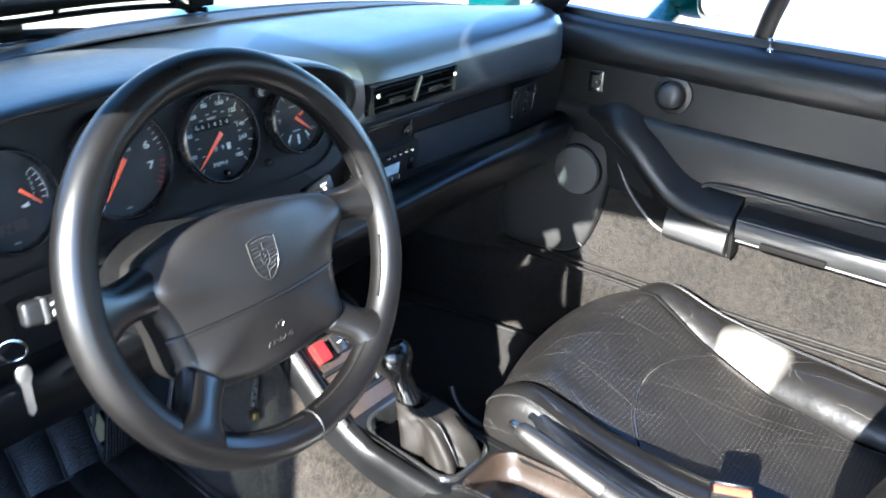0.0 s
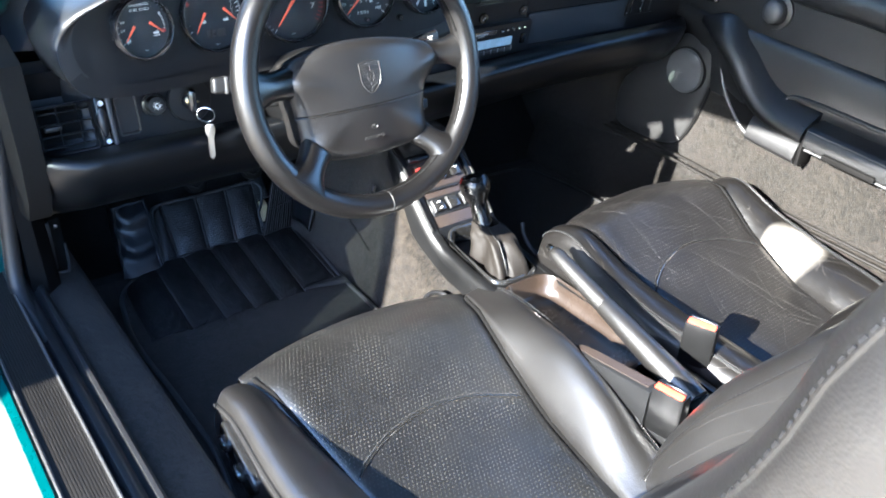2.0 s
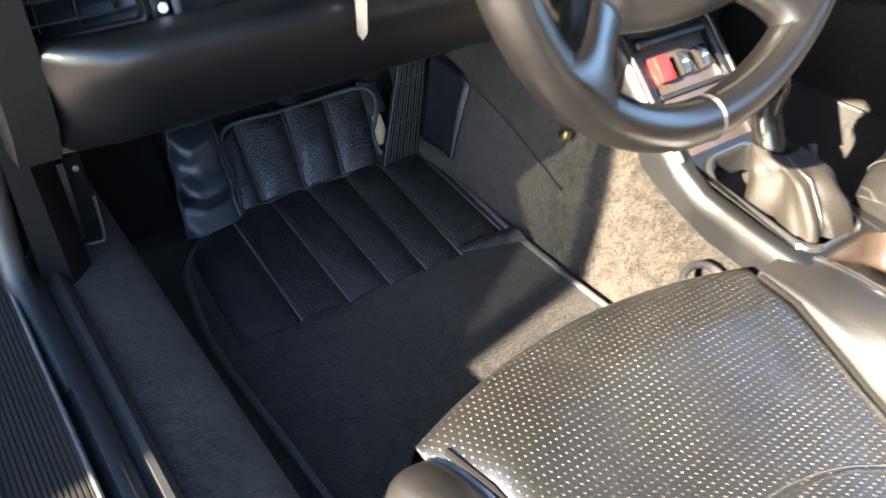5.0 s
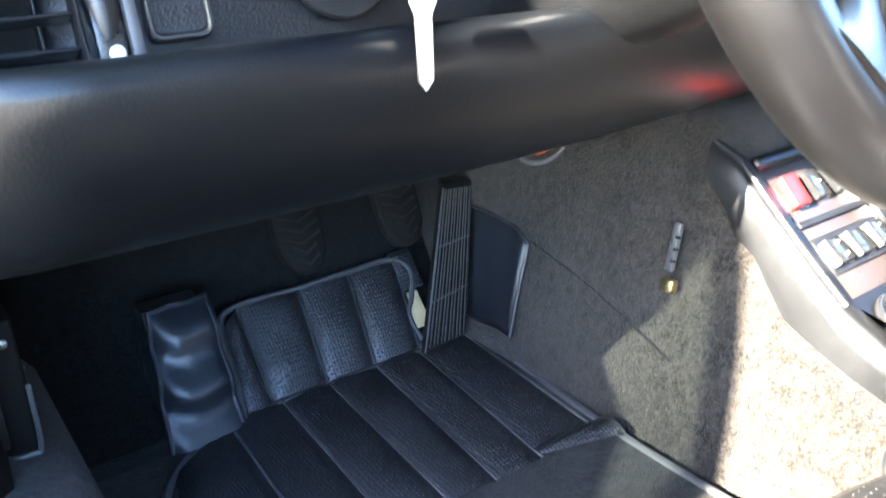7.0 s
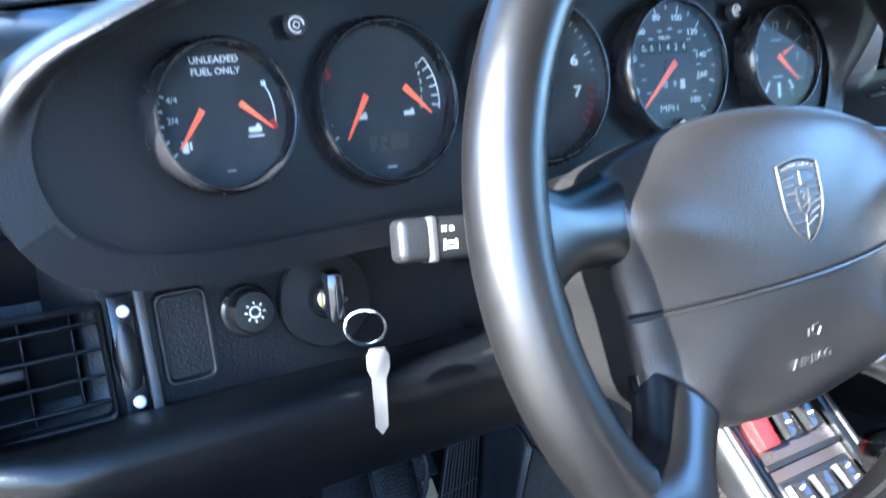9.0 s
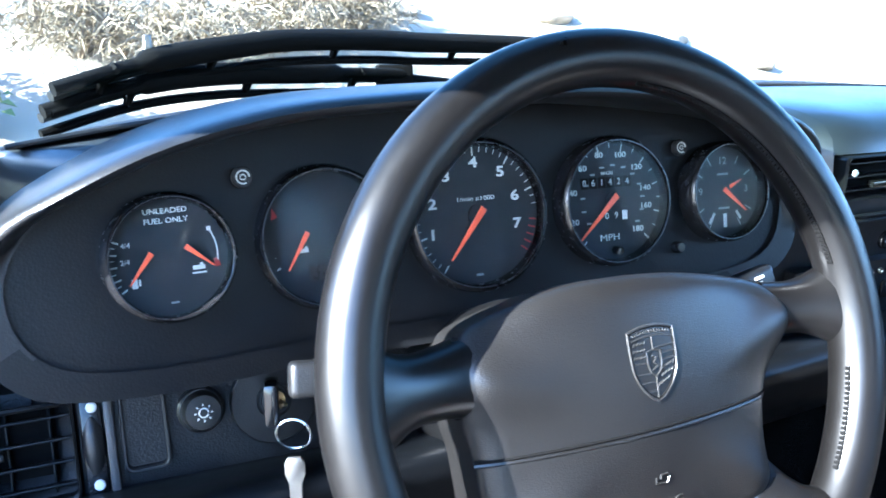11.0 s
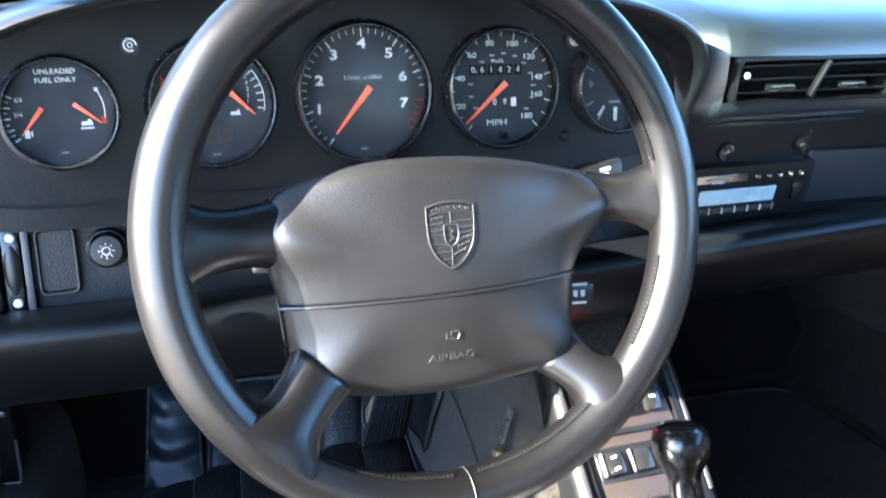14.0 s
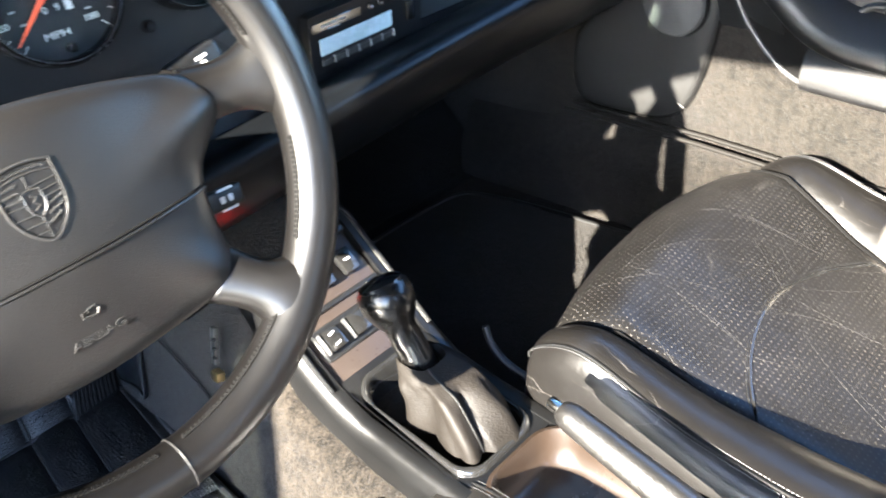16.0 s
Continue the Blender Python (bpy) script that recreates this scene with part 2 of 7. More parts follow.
# black dial greyed to carry glare and glass reflection in its colour
DIAL = plain("hazed_dial_black", (0.024, 0.026, 0.029), 0.65, 0, 0.2)
WHITE = plain("dial_white", (0.62, 0.62, 0.61), 0.5)
GREY_MARK = plain("dial_grey", (0.30, 0.31, 0.32), 0.5)
ORANGE = plain("needle_orange", (0.85, 0.13, 0.05), 0.45)
TRAY = grained("brown_black_gloss_plastic", (0.017, 0.0115, 0.008), 0.25, 0, 0.0, 0.15, 0, 0.7, coat=0.3)
BUTTON_RED = plain("orange_red_plastic", (0.70, 0.06, 0.025), 0.55, 0, 0.25)
THREAD = plain("grey_thread", (0.06, 0.058, 0.056), 0.8)
FOOT_VINYL = grained("glossy_footrest_vinyl", (0.0065, 0.0078, 0.0108), 0.44, 520, 0.2, 0.3, 0, 0.5)
RED = plain("red_plastic", (0.27, 0.010, 0.008), 0.35)
CHROME = plain("bright_metal", (0.75, 0.74, 0.72), 0.18, 1.0)
KEY_STEEL = plain("worn_steel", (0.21, 0.206, 0.198), 0.40, 0.85)
RING = plain("polished_ring", (0.10, 0.10, 0.105), 0.30, 1.0)
DARK_METAL = plain("dark_metal", (0.10, 0.10, 0.105), 0.35, 1.0)
BRASS = plain("brass", (0.70, 0.55, 0.28), 0.3, 1.0)
BEZEL = plain("gloss_black_bezel", (0.008, 0.008, 0.009), 0.24)
GLOSS = plain("gloss_black", (0.012, 0.012, 0.012), 0.12, 0, 0.5, 0.4)
LCD = plain("pale_blue_lcd", (0.42, 0.55, 0.62), 0.25)
TEAL = plain("teal_car_paint", (0.004, 0.062, 0.065), 0.30, 0.5, 0.5, 0.8)
GLASS = pane_mat("clear_glass", (0.97, 0.98, 0.98), 0.004)
SCREEN_GLASS = pane_mat("windscreen_glass", (0.70, 0.77, 0.74), 0.03, 3.0, 0.9)
# unseen upper band of the windscreen, added to dim sun on the far door
SHADE_GLASS = pane_mat("green_shade_band", (0.26, 0.32, 0.285), 0.03, 3.0, 0.9)
# far darker than the other panes, so the open door shades the dash
DOOR_GLASS = pane_mat("sun_blocking_door_glass", (0.10, 0.12, 0.115), 0.03)
GROUND = ground_mat()
LEAF = leaf_mat("green_leaves", (0.075, 0.105, 0.022), (0.17, 0.19, 0.06))
DRY_LEAF = leaf_mat("dry_grass_blades", (0.11, 0.085, 0.052), (0.30, 0.235, 0.15))
TWIG = plain("twig_bark", (0.20, 0.15, 0.10), 0.9)
ROCK = grained("pale_rock", (0.36, 0.30, 0.235), 0.9, 12, 0.8, 0.3, 0.3, 0.3, 0.05)
# dash vinyl made paler and bluer, light on the lid put into the colour
GLOVEBOX_SKIN = grained("lightened_glovebox_vinyl", (0.0190, 0.0235, 0.0285), 0.40, 620, 0.25, 0.2, 0, 0.6)
BROWN_PANEL = grained("brown_black_plastic", (0.026, 0.020, 0.017), 0.30, 800, 0.2, 0.2)
CREASE = plain("scuffed_leather", (0.018, 0.017, 0.016), 0.7)
GEAR_LEATHER = grained("gear_knob_leather", (0.0030, 0.0028, 0.0026), 0.27, 0, 0.0, 0.2, 0, 0.6)
SPEAKER = grained("dull_black_plastic", (0.015, 0.015, 0.015), 0.6, 900, 0.2, 0.25, 0, 0.35)
BOOT = grained("soft_boot_leather", (0.0088, 0.0074, 0.0060), 0.62, 520, 0.4, 0.25, 0, 0.22)
YELLOW = plain("yellow_felt", (0.55, 0.42, 0.22), 0.9)


# ---------------------------------------------------------------- mesh helpers
def finish(bm, name, material, m=None, sharp=40.0):
    if m is not None:
        bmesh.ops.transform(bm, matrix=m, verts=bm.verts)
    bmesh.ops.recalc_face_normals(bm, faces=bm.faces)
    lim = radians(sharp)
    for f in bm.faces:
        f.smooth = True
    for e in bm.edges:
        if len(e.link_faces) == 2 and e.calc_face_angle(0) > lim:
            e.smooth = False
    me = bpy.data.meshes.new(name)
    bm.to_mesh(me)
    bm.free()
    me.materials.append(material)
    return me


def part(name, bm, material, parent=None, label="", m=None, sharp=40.0):
    """Links a bmesh as one mesh object, under a thing or a part when parent is given."""
    ob = new(name, finish(bm, name, material, m, sharp))
    if parent is not None:
        ob.parent = parent
        if parent.type == "EMPTY":
            ob.matrix_parent_inverse = parent.matrix_basis.inverted()
    if label:
        ob["label"] = label
    return ob


def thing(name, base, label, category, group="", kind=""):
    ob = new(name)
    ob.empty_display_size = 0.02
    ob.matrix_basis = Matrix.Translation(base)
    return tagged(ob, label, category, group, kind)


def V(*a):
    return Vector(a)


def loft_bm(rings, closed=True, caps=True, bm=None):
    """A skin over rings of points; closed: each ring runs round."""
    bm = bm or bmesh.new()
    vs = [[bm.verts.new(p) for p in r] for r in rings]
    n = len(rings[0])
    for a, b in zip(vs, vs[1:]):
        for i in range(n if closed else n - 1):
            j = (i + 1) % n
            bm.faces.new((a[i], a[j], b[j], b[i]))
    if caps and closed:
        if caps != "end":
            bm.faces.new(vs[0][::-1])
        bm.faces.new(vs[-1])
    return bm


def catmull(pts, per=6, closed=False):
    pts = [Vector(p) for p in pts]
    out, n = [], len(pts)
    rng = range(n) if closed else range(n - 1)
    for i in rng:
        p1, p2 = pts[i], pts[(i + 1) % n]
        p0 = pts[i - 1] if closed or i > 0 else p1 * 2 - p2
        p3 = pts[(i + 2) % n] if closed or i + 2 < n else p2 * 2 - p1
        for k in range(per):
            t = k / per
            out.append(0.5 * ((2 * p1) + (p2 - p0) * t + (2 * p0 - 5 * p1 + 4 * p2 - p3) * t * t + (3 * p1 - p0 - 3 * p2 + p3) * t ** 3))
    if not closed:
        out.append(pts[-1])
    return out


def tube_bm(path, radius, seg=10, closed=False, bm=None, flat=1.0):
    """A round rod along a path; radius may be a list. flat squeezes it along its second axis."""
    path = [Vector(p) for p in path]
    n = len(path)
    rad = radius if isinstance(radius, (list, tuple)) else [radius] * n
    rings, up = [], None
    for i, p in enumerate(path):
        a = path[i - 1] if (i > 0 or closed) else path[i]
        b = path[(i + 1) % n] if (i < n - 1 or closed) else path[i]
        d = (b - a).normalized()
        if up is None:
            up = Vector((0, 0, 1)) if abs(d.z) < 0.9 else Vector((0, 1, 0))
        s = d.cross(up).normalized()
        up = s.cross(d).normalized()
        rings.append([p + rad[i] * (math.cos(t) * s + flat * math.sin(t) * up) for t in [2 * math.pi * k / seg for k in range(seg)]])
    if closed:
        rings.append(rings[0])
        bm = loft_bm(rings, True, False, bm)
        bmesh.ops.remove_doubles(bm, verts=bm.verts, dist=1e-6)
        return bm
    return loft_bm(rings, True, True, bm)


def box_bm(sx, sy, sz, bevel=0.002, segs=2, m=None, bm=None):
    bm2 = bmesh.new()
    bmesh.ops.create_cube(bm2, size=1.0, matrix=Matrix.Diagonal((sx, sy, sz, 1)))
    if bevel:
        bmesh.ops.bevel(bm2, geom=list(bm2.edges), offset=min(bevel, 0.45 * min(sx, sy, sz)), segments=segs, affect="EDGES", profile=0.6)
    if m is not None:
        bmesh.ops.transform(bm2, matrix=m, verts=bm2.verts)
    if bm is None:
        return bm2
    return merge(bm, bm2)


def merge(bm, other):
    me = bpy.data.meshes.new("tmp")
    other.to_mesh(me)
    other.free()
    bm.from_mesh(me)
    bpy.data.meshes.remove(me)
    return bm


def lathe_bm(profile, seg=40, caps=True):
    """Profile of (radius, height) turned round local z."""
    rings = [[V(max(r, 1e-5) * math.cos(2 * math.pi * k / seg), max(r, 1e-5) * math.sin(2 * math.pi * k / seg), h) for k in range(seg)] for r, h in profile]
    bm = loft_bm(rings, True, caps)
    bmesh.ops.remove_doubles(bm, verts=bm.verts, dist=2e-5)
    return bm


def plate_bm(outline, depth, bevel=0.0015):
    """A flat piece: outline of (x, y), thickness along z from 0 to depth, with rounded upper edge."""
    c = sum((Vector((x, y)) for x, y in outline), Vector((0, 0))) / len(outline)
    def ring(inset, z):
        out = []
        for x, y in outline:
            d = Vector((x, y)) - c
            k = max(0.0, 1 - inset / max(d.length, 1e-6))
            out.append(V(c.x + d.x * k, c.y + d.y * k, z))
        return out
    rings = [ring(0, 0), ring(0, depth - bevel), ring(bevel * 0.35, depth - bevel * 0.35), ring(bevel, depth)]
    return loft_bm(rings, True, True)


def rrect(w, h, r, n=4):
    out = []
    for cx, cy, a0 in ((w / 2 - r, h / 2 - r, 0), (-w / 2 + r, h / 2 - r, 90), (-w / 2 + r, -h / 2 + r, 180), (w / 2 - r, -h / 2 + r, 270)):
        for k in range(n + 1):
            a = radians(a0 + 90 * k / n)
            out.append((cx + r * math.cos(a), cy + r * math.sin(a)))
    return out


def text_mesh(name, string, size, material, parent, m, depth=0.0002, bold=0.0, wide=1.0):
    cu = bpy.data.curves.new(name, "FONT")
    cu.body, cu.size, cu.align_x, cu.align_y = string, size, "CENTER", "CENTER"
    cu.extrude, cu.offset, cu.resolution_u = depth, bold, 3
    tmp = bpy.data.objects.new(name, cu)
    scene.collection.objects.link(tmp)
    me = bpy.data.meshes.new_from_object(tmp.evaluated_get(bpy.context.evaluated_depsgraph_get()))
    bpy.data.objects.remove(tmp)
    bpy.data.curves.remove(cu)
    bm = bmesh.new()
    bm.from_mesh(me)
    bpy.data.meshes.remove(me)
    return part(name, bm, material, parent, "", m @ Matrix.Diagonal((wide, 1, 1, 1)))


def basis(origin, xax, yax):
    """A frame with its x and y axes as given, and z out of the face."""
    x = Vector(xax).normalized()
    y = Vector(yax)
    y = (y - x * y.dot(x)).normalized()
    z = x.cross(y)
    m = Matrix((x, y, z)).transposed().to_4x4()
    m.translation = Vector(origin)
    return m


def lerp(a, b, t):
    return a + (b - a) * t


def curve_at(keys, x):
    """Linear reading of a table of (x, value)."""
    if x <= keys[0][0]:
        return keys[0][1]
    for (x0, y0), (x1, y1) in zip(keys, keys[1:]):
        if x <= x1:
            return lerp(y0, y1, (x - x0) / (x1 - x0))
    return keys[-1][1]


def smooth01(t):
    t = max(0.0, min(1.0, t))
    return t * t * (3 - 2 * t)

# ---------------------------------------------------------------- outdoors
GZ = -0.27


def ground_height(x, y):
    up = smooth01((y - 4.5) / 9.0) * 3.4 + smooth01((y - 16.0) / 30.0) * 9.0
    side = smooth01((abs(x - 2) - 30) / 60.0) * 2.0
    rough = 0.35 * noise.noise(Vector((x * 0.35, y * 0.35, 0))) + 0.12 * noise.noise(Vector((x * 1.3, y * 1.3, 3)))
    return GZ + up + side + rough * smooth01((max(abs(x) - 1.5, 0) + max(y - 2.6, -y - 3.0, 0)) / 3.0)


def build_ground():
    xs = sorted(set([-400, -150, -80, 80, 150, 400] + [-50 + 2.5 * i for i in range(41)] + [-8 + 0.4 * i for i in range(41)]))
    ys = sorted(set([-400, -150, -60, -25, 90, 150, 400] + [-12 + 2 * i for i in range(37)] + [1 + 0.4 * i for i in range(36)]))
    bm = loft_bm([[V(x, y, ground_height(x, y)) for x in xs] for y in ys], False, False)
    ob = part("ground", bm, GROUND, None, sharp=180)
    tagged(ob, "pale dry dirt ground rising to a bank", "ground", kind="structure")


build_ground()


def blade_cloud(name, centre, size, count, length, width, material, seed, droop=0.4, kind=""):
    """A clump of thin leaves or blades with an uneven outline."""
    rnd = random.Random(seed)
    bm = bmesh.new()
    for _ in range(count):
        a, r = rnd.uniform(0, 6.283), math.sqrt(rnd.random())
        h = rnd.random() ** 0.7
        k = 1 - 0.45 * h + 0.25 * rnd.uniform(-1, 1)
        p = V(centre[0] + size[0] * r * k * math.cos(a), centre[1] + size[1] * r * k * math.sin(a), centre[2] + size[2] * h * rnd.uniform(0.6, 1.0))
        d = V(rnd.uniform(-1, 1), rnd.uniform(-1, 1), rnd.uniform(-0.2, 1.0)).normalized() * length * rnd.uniform(0.5, 1.3)
        s = d.cross(V(rnd.uniform(-1, 1), rnd.uniform(-1, 1), rnd.uniform(-1, 1))).normalized() * width * rnd.uniform(0.6, 1.2)
        q = [bm.verts.new(c) for c in (p, p + d * 0.5 + s, p + d - V(0, 0, droop * length), p + d * 0.5 - s)]
        bm.faces.new(q)
    return bm


def bush(x, y, w, h, seed, green=True):
    z = ground_height(x, y)
    ob = thing("bush", (x, y, z), "green leafy bush on the dry bank" if green else "dry straw-coloured brush on the bank", "bush", "bushes on the bank")
    rnd = random.Random(seed)
    bm = bmesh.new()
    for _ in range(9):
        a = rnd.uniform(0, 6.283)
        top = V(x + 0.7 * w * math.cos(a) * rnd.random(), y + 0.7 * w * math.sin(a) * rnd.random(), z + h * rnd.uniform(0.5, 0.9))
        bend = V(x, y, z - 0.05).lerp(top, 0.5) + V(rnd.uniform(-0.1, 0.1), rnd.uniform(-0.1, 0.1), 0)
        tube_bm([V(x, y, z - 0.05), bend, top], [0.03, 0.02, 0.006], 6, False, bm)
    part("stems", bm, TWIG, ob)
    bm = blade_cloud("crown", (x, y, z), (w, w, h), 2200 if green else 1800, 0.13 if green else 0.30, 0.035 if green else 0.008, LEAF if green else DRY_LEAF, seed)
    part("crown", bm, LEAF if green else DRY_LEAF, ob, sharp=180)


for k, (x, y, w, h, g) in enumerate([(-1.75, 6.7, 0.75, 0.85, True), (-2.6, 7.4, 0.8, 0.9, True), (-0.5, 5.9, 0.34, 0.26, True), (0.15, 6.0, 0.25, 0.2, True), (-0.4, 7.9, 0.7, 0.6, False), (0.5, 7.6, 0.8, 0.7, False), (1.5, 7.9, 0.8, 0.7, False), (2.4, 8.4, 0.6, 0.5, False), (-0.9, 9.4, 1.2, 0.9, False), (0.8, 9.6, 1.3, 0.9, False), (-3.4, 6.4, 0.8, 0.9, True), (3.7, 6.4, 0.3, 0.25, True), (-3.2, 9.0, 1.4, 1.1, False)]):
    bush(x, y, w, h, 40 + k, g)


def rock(x, y, r, seed):
    bm = bmesh.new()
    bmesh.ops.create_icosphere(bm, subdivisions=3, radius=r)
    for v in bm.verts:
        v.co *= 1 + 0.35 * noise.noise(v.co / r * 1.3 + V(seed, 0, 0)) + 0.1 * noise.noise(v.co / r * 4 + V(0, seed, 0))
        v.co.z *= 0.40
    ob = part("rock", bm, ROCK, None, m=Matrix.Translation((x, y, ground_height(x, y) + 0.02 * r)), sharp=50)
    tagged(ob, "pale weathered rock lying on the bank", "rock", "rocks on the bank")


for k, (x, y, r) in enumerate([(3.9, 8.0, 0.14), (5.0, 7.6, 0.22), (5.6, 7.9, 0.12), (4.7, 6.6, 0.13), (6.0, 7.0, 0.16), (6.6, 8.4, 0.25), (3.2, 8.9, 0.16), (5.2, 9.0, 0.3), (7.4, 7.6, 0.2)]):
    rock(x, y, r, k * 1.7)


# ---------------------------------------------------------------- cabin shell
def setting(ob, label, category):
    return tagged(ob, label, category, kind="structure")


setting(part("floor", box_bm(1.30, 2.0, 0.03, 0.0, m=Matrix.Translation((0, -0.35, -0.018))), CARPET), "dark charcoal carpeted car floor", "floor")

TUNNEL = [(-1.25, 0.11, 0.105), (-0.5, 0.10, 0.105), (-0.42, 0.065, 0.105), (-0.06, 0.065, 0.105), (0.0, 0.098, 0.105), (0.06, 0.104, 0.105), (0.11, 0.122, 0.105), (0.16, 0.150, 0.104), (0.19, 0.196, 0.100), (0.22, 0.255, 0.094), (0.26, 0.30, 0.092), (0.4, 0.315, 0.095), (0.80, 0.34, 0.10)]


def build_tunnel():
    rings = []
    ys = [-1.25, -0.8, -0.5, -0.42, -0.25] + [-0.1 + 0.02 * k for k in range(20)] + [0.32, 0.4, 0.5, 0.6, 0.70, 0.80]
    for y in ys:
        h = curve_at([(a, b) for a, b, c in TUNNEL], y)
        top = curve_at([(a, c) for a, b, c in TUNNEL], y) - 0.025 * smooth01((h - 0.1) / 0.2)
        foot = 0.138
        prof = [(-foot - 0.004, -0.005), (-foot + 0.002, 0.02), (lerp(-foot, -top, 0.5), h * 0.5), (-top - 0.004, h - 0.03), (-top + 0.006, h - 0.008), (-top + 0.024, h)]
        prof = prof + [(-x, z) for x, z in prof[::-1]]
        rings.append([V(x, y, z) for x, z in prof])
    setting(part("tunnel", loft_bm(rings, False, False), CARPET, sharp=60), "charcoal carpet over the centre tunnel", "tunnel carpet")


build_tunnel()
setting(part("trim", tube_bm(catmull([V(-0.112, 0.44, 0.146), V(-0.116, 0.34, 0.122), V(-0.1225, 0.24, 0.088)], 5), 0.0012, 6), MAT_PILE), "dark sewn seam in the tunnel carpet", "trim")


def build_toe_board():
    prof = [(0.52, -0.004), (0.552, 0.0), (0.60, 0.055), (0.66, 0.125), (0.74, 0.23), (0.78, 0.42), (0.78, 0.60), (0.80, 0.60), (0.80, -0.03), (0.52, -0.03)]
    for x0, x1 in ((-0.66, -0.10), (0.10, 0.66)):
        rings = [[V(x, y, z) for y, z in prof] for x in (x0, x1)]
        setting(part("wall_front", loft_bm(rings), DARK_PILE, sharp=30), "carpeted footwell front wall, darkened for shade", "bulkhead")


build_toe_board()


def build_sill(side):
    # carpeted inner flank, rubber seal channel, ribbed tread plate and painted outer skin
    sx = -side
    ys = (-1.05, -0.6, -0.2, 0.1, 0.30, 0.37)

    def strip(prof, name, mat, label, cat, sharp=40, y0=ys):
        rings = [[V(sx * x, y, z) for x, z in prof] for y in y0]
        return setting(part(name, loft_bm(rings), mat, sharp=sharp), label, cat)

    # driver's flank takes the lighter pile, painting in grazing sun
    strip([(0.580, 0.0), (0.586, 0.078), (0.593, 0.113), (0.606, 0.131), (0.640, 0.141), (0.664, 0.149), (0.672, 0.148), (0.672, -0.03), (0.580, -0.03)] if side > 0 else [(0.575, 0.0), (0.588, 0.06), (0.612, 0.103), (0.640, 0.130), (0.664, 0.140), (0.672, 0.135), (0.672, -0.03), (0.575, -0.03)], "sill_carpet", CARPET if side > 0 else MAT_PILE, "dark grey carpet on the inner door sill", "sill carpet", 40, ys + (0.45, 0.56))
    if side > 0:
        strip([(0.668, 0.148), (0.671, 0.163), (0.675, 0.167), (0.680, 0.167), (0.684, 0.160), (0.687, 0.158), (0.690, 0.168), (0.696, 0.173), (0.704, 0.173), (0.709, 0.168), (0.711, 0.158), (0.716, 0.156), (0.716, -0.03), (0.668, -0.03)], "door_seal", RUBBER, "black rubber door seal along the sill", "door seal")
        rib = [(0.715, 0.150)]
        for k in range(14):
            x = 0.7165 + 0.0037 * k
            z = 0.180 + 0.005 * smooth01(k / 13)
            rib += [(x, z - 0.0005), (x + 0.0006, z), (x + 0.0027, z), (x + 0.0033, z - 0.0005)]
        rib += [(0.770, 0.186), (0.770, -0.03), (0.715, -0.03)]
        strip(rib, "sill_tread", TREAD, "ribbed black rubber sill tread plate", "sill plate", 25)
        for dx, dz in ((0.7155, 0.180), (0.7690, 0.1868)):
            setting(part("trim", tube_bm([V(sx * dx, y, dz) for y in ys], 0.0020, 8), SEAL), "thin pale edge strip of the tread plate", "trim")
        strip([(0.770, 0.182), (0.775, 0.189), (0.785, 0.186), (0.793, 0.165), (0.800, 0.08), (0.795, -0.05), (0.77, -0.10), (0.74, -0.10), (0.765, 0.10)], "sill_skin", TEAL, "glossy teal painted outer sill", "sill")
    else:
        for dx, dz in ((0.600, 0.150), (0.622, 0.152)):
            bm = tube_bm([V(sx * dx, y, dz + 0.014 - 0.042 * smooth01((0.33 - y) / 0.8)) for y in (-0.95, -0.5, -0.2, 0.1, 0.33)], 0.0035, 8)
            setting(part("trim", bm, TREAD), "thin grey sill trim strip", "trim")
        strip([(0.668, 0.12), (0.70, 0.12), (0.80, 0.10), (0.80, -0.05), (0.668, -0.10)], "sill_skin", TEAL, "glossy teal painted outer sill", "sill")


build_sill(1)
build_sill(-1)

# footwell sides, each with its rubber-edged kick panel
for sx in (-1, 1):
    bm = loft_bm([[V(sx * x, y, z) for x, z in ((0.640 + d, -0.02), (0.632 + d, 0.1), (0.640 + d, 0.30), (0.655 + d * 0.6, 0.56), (0.688, 0.56), (0.688, -0.02))] for y, d in ((0.305, 0.030), (0.335, 0.008), (0.45, 0.0), (0.80, 0.0))])
    # the driver's wall takes the darkened rubber in place of shade
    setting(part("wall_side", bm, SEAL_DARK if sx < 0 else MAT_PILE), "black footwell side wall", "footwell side")


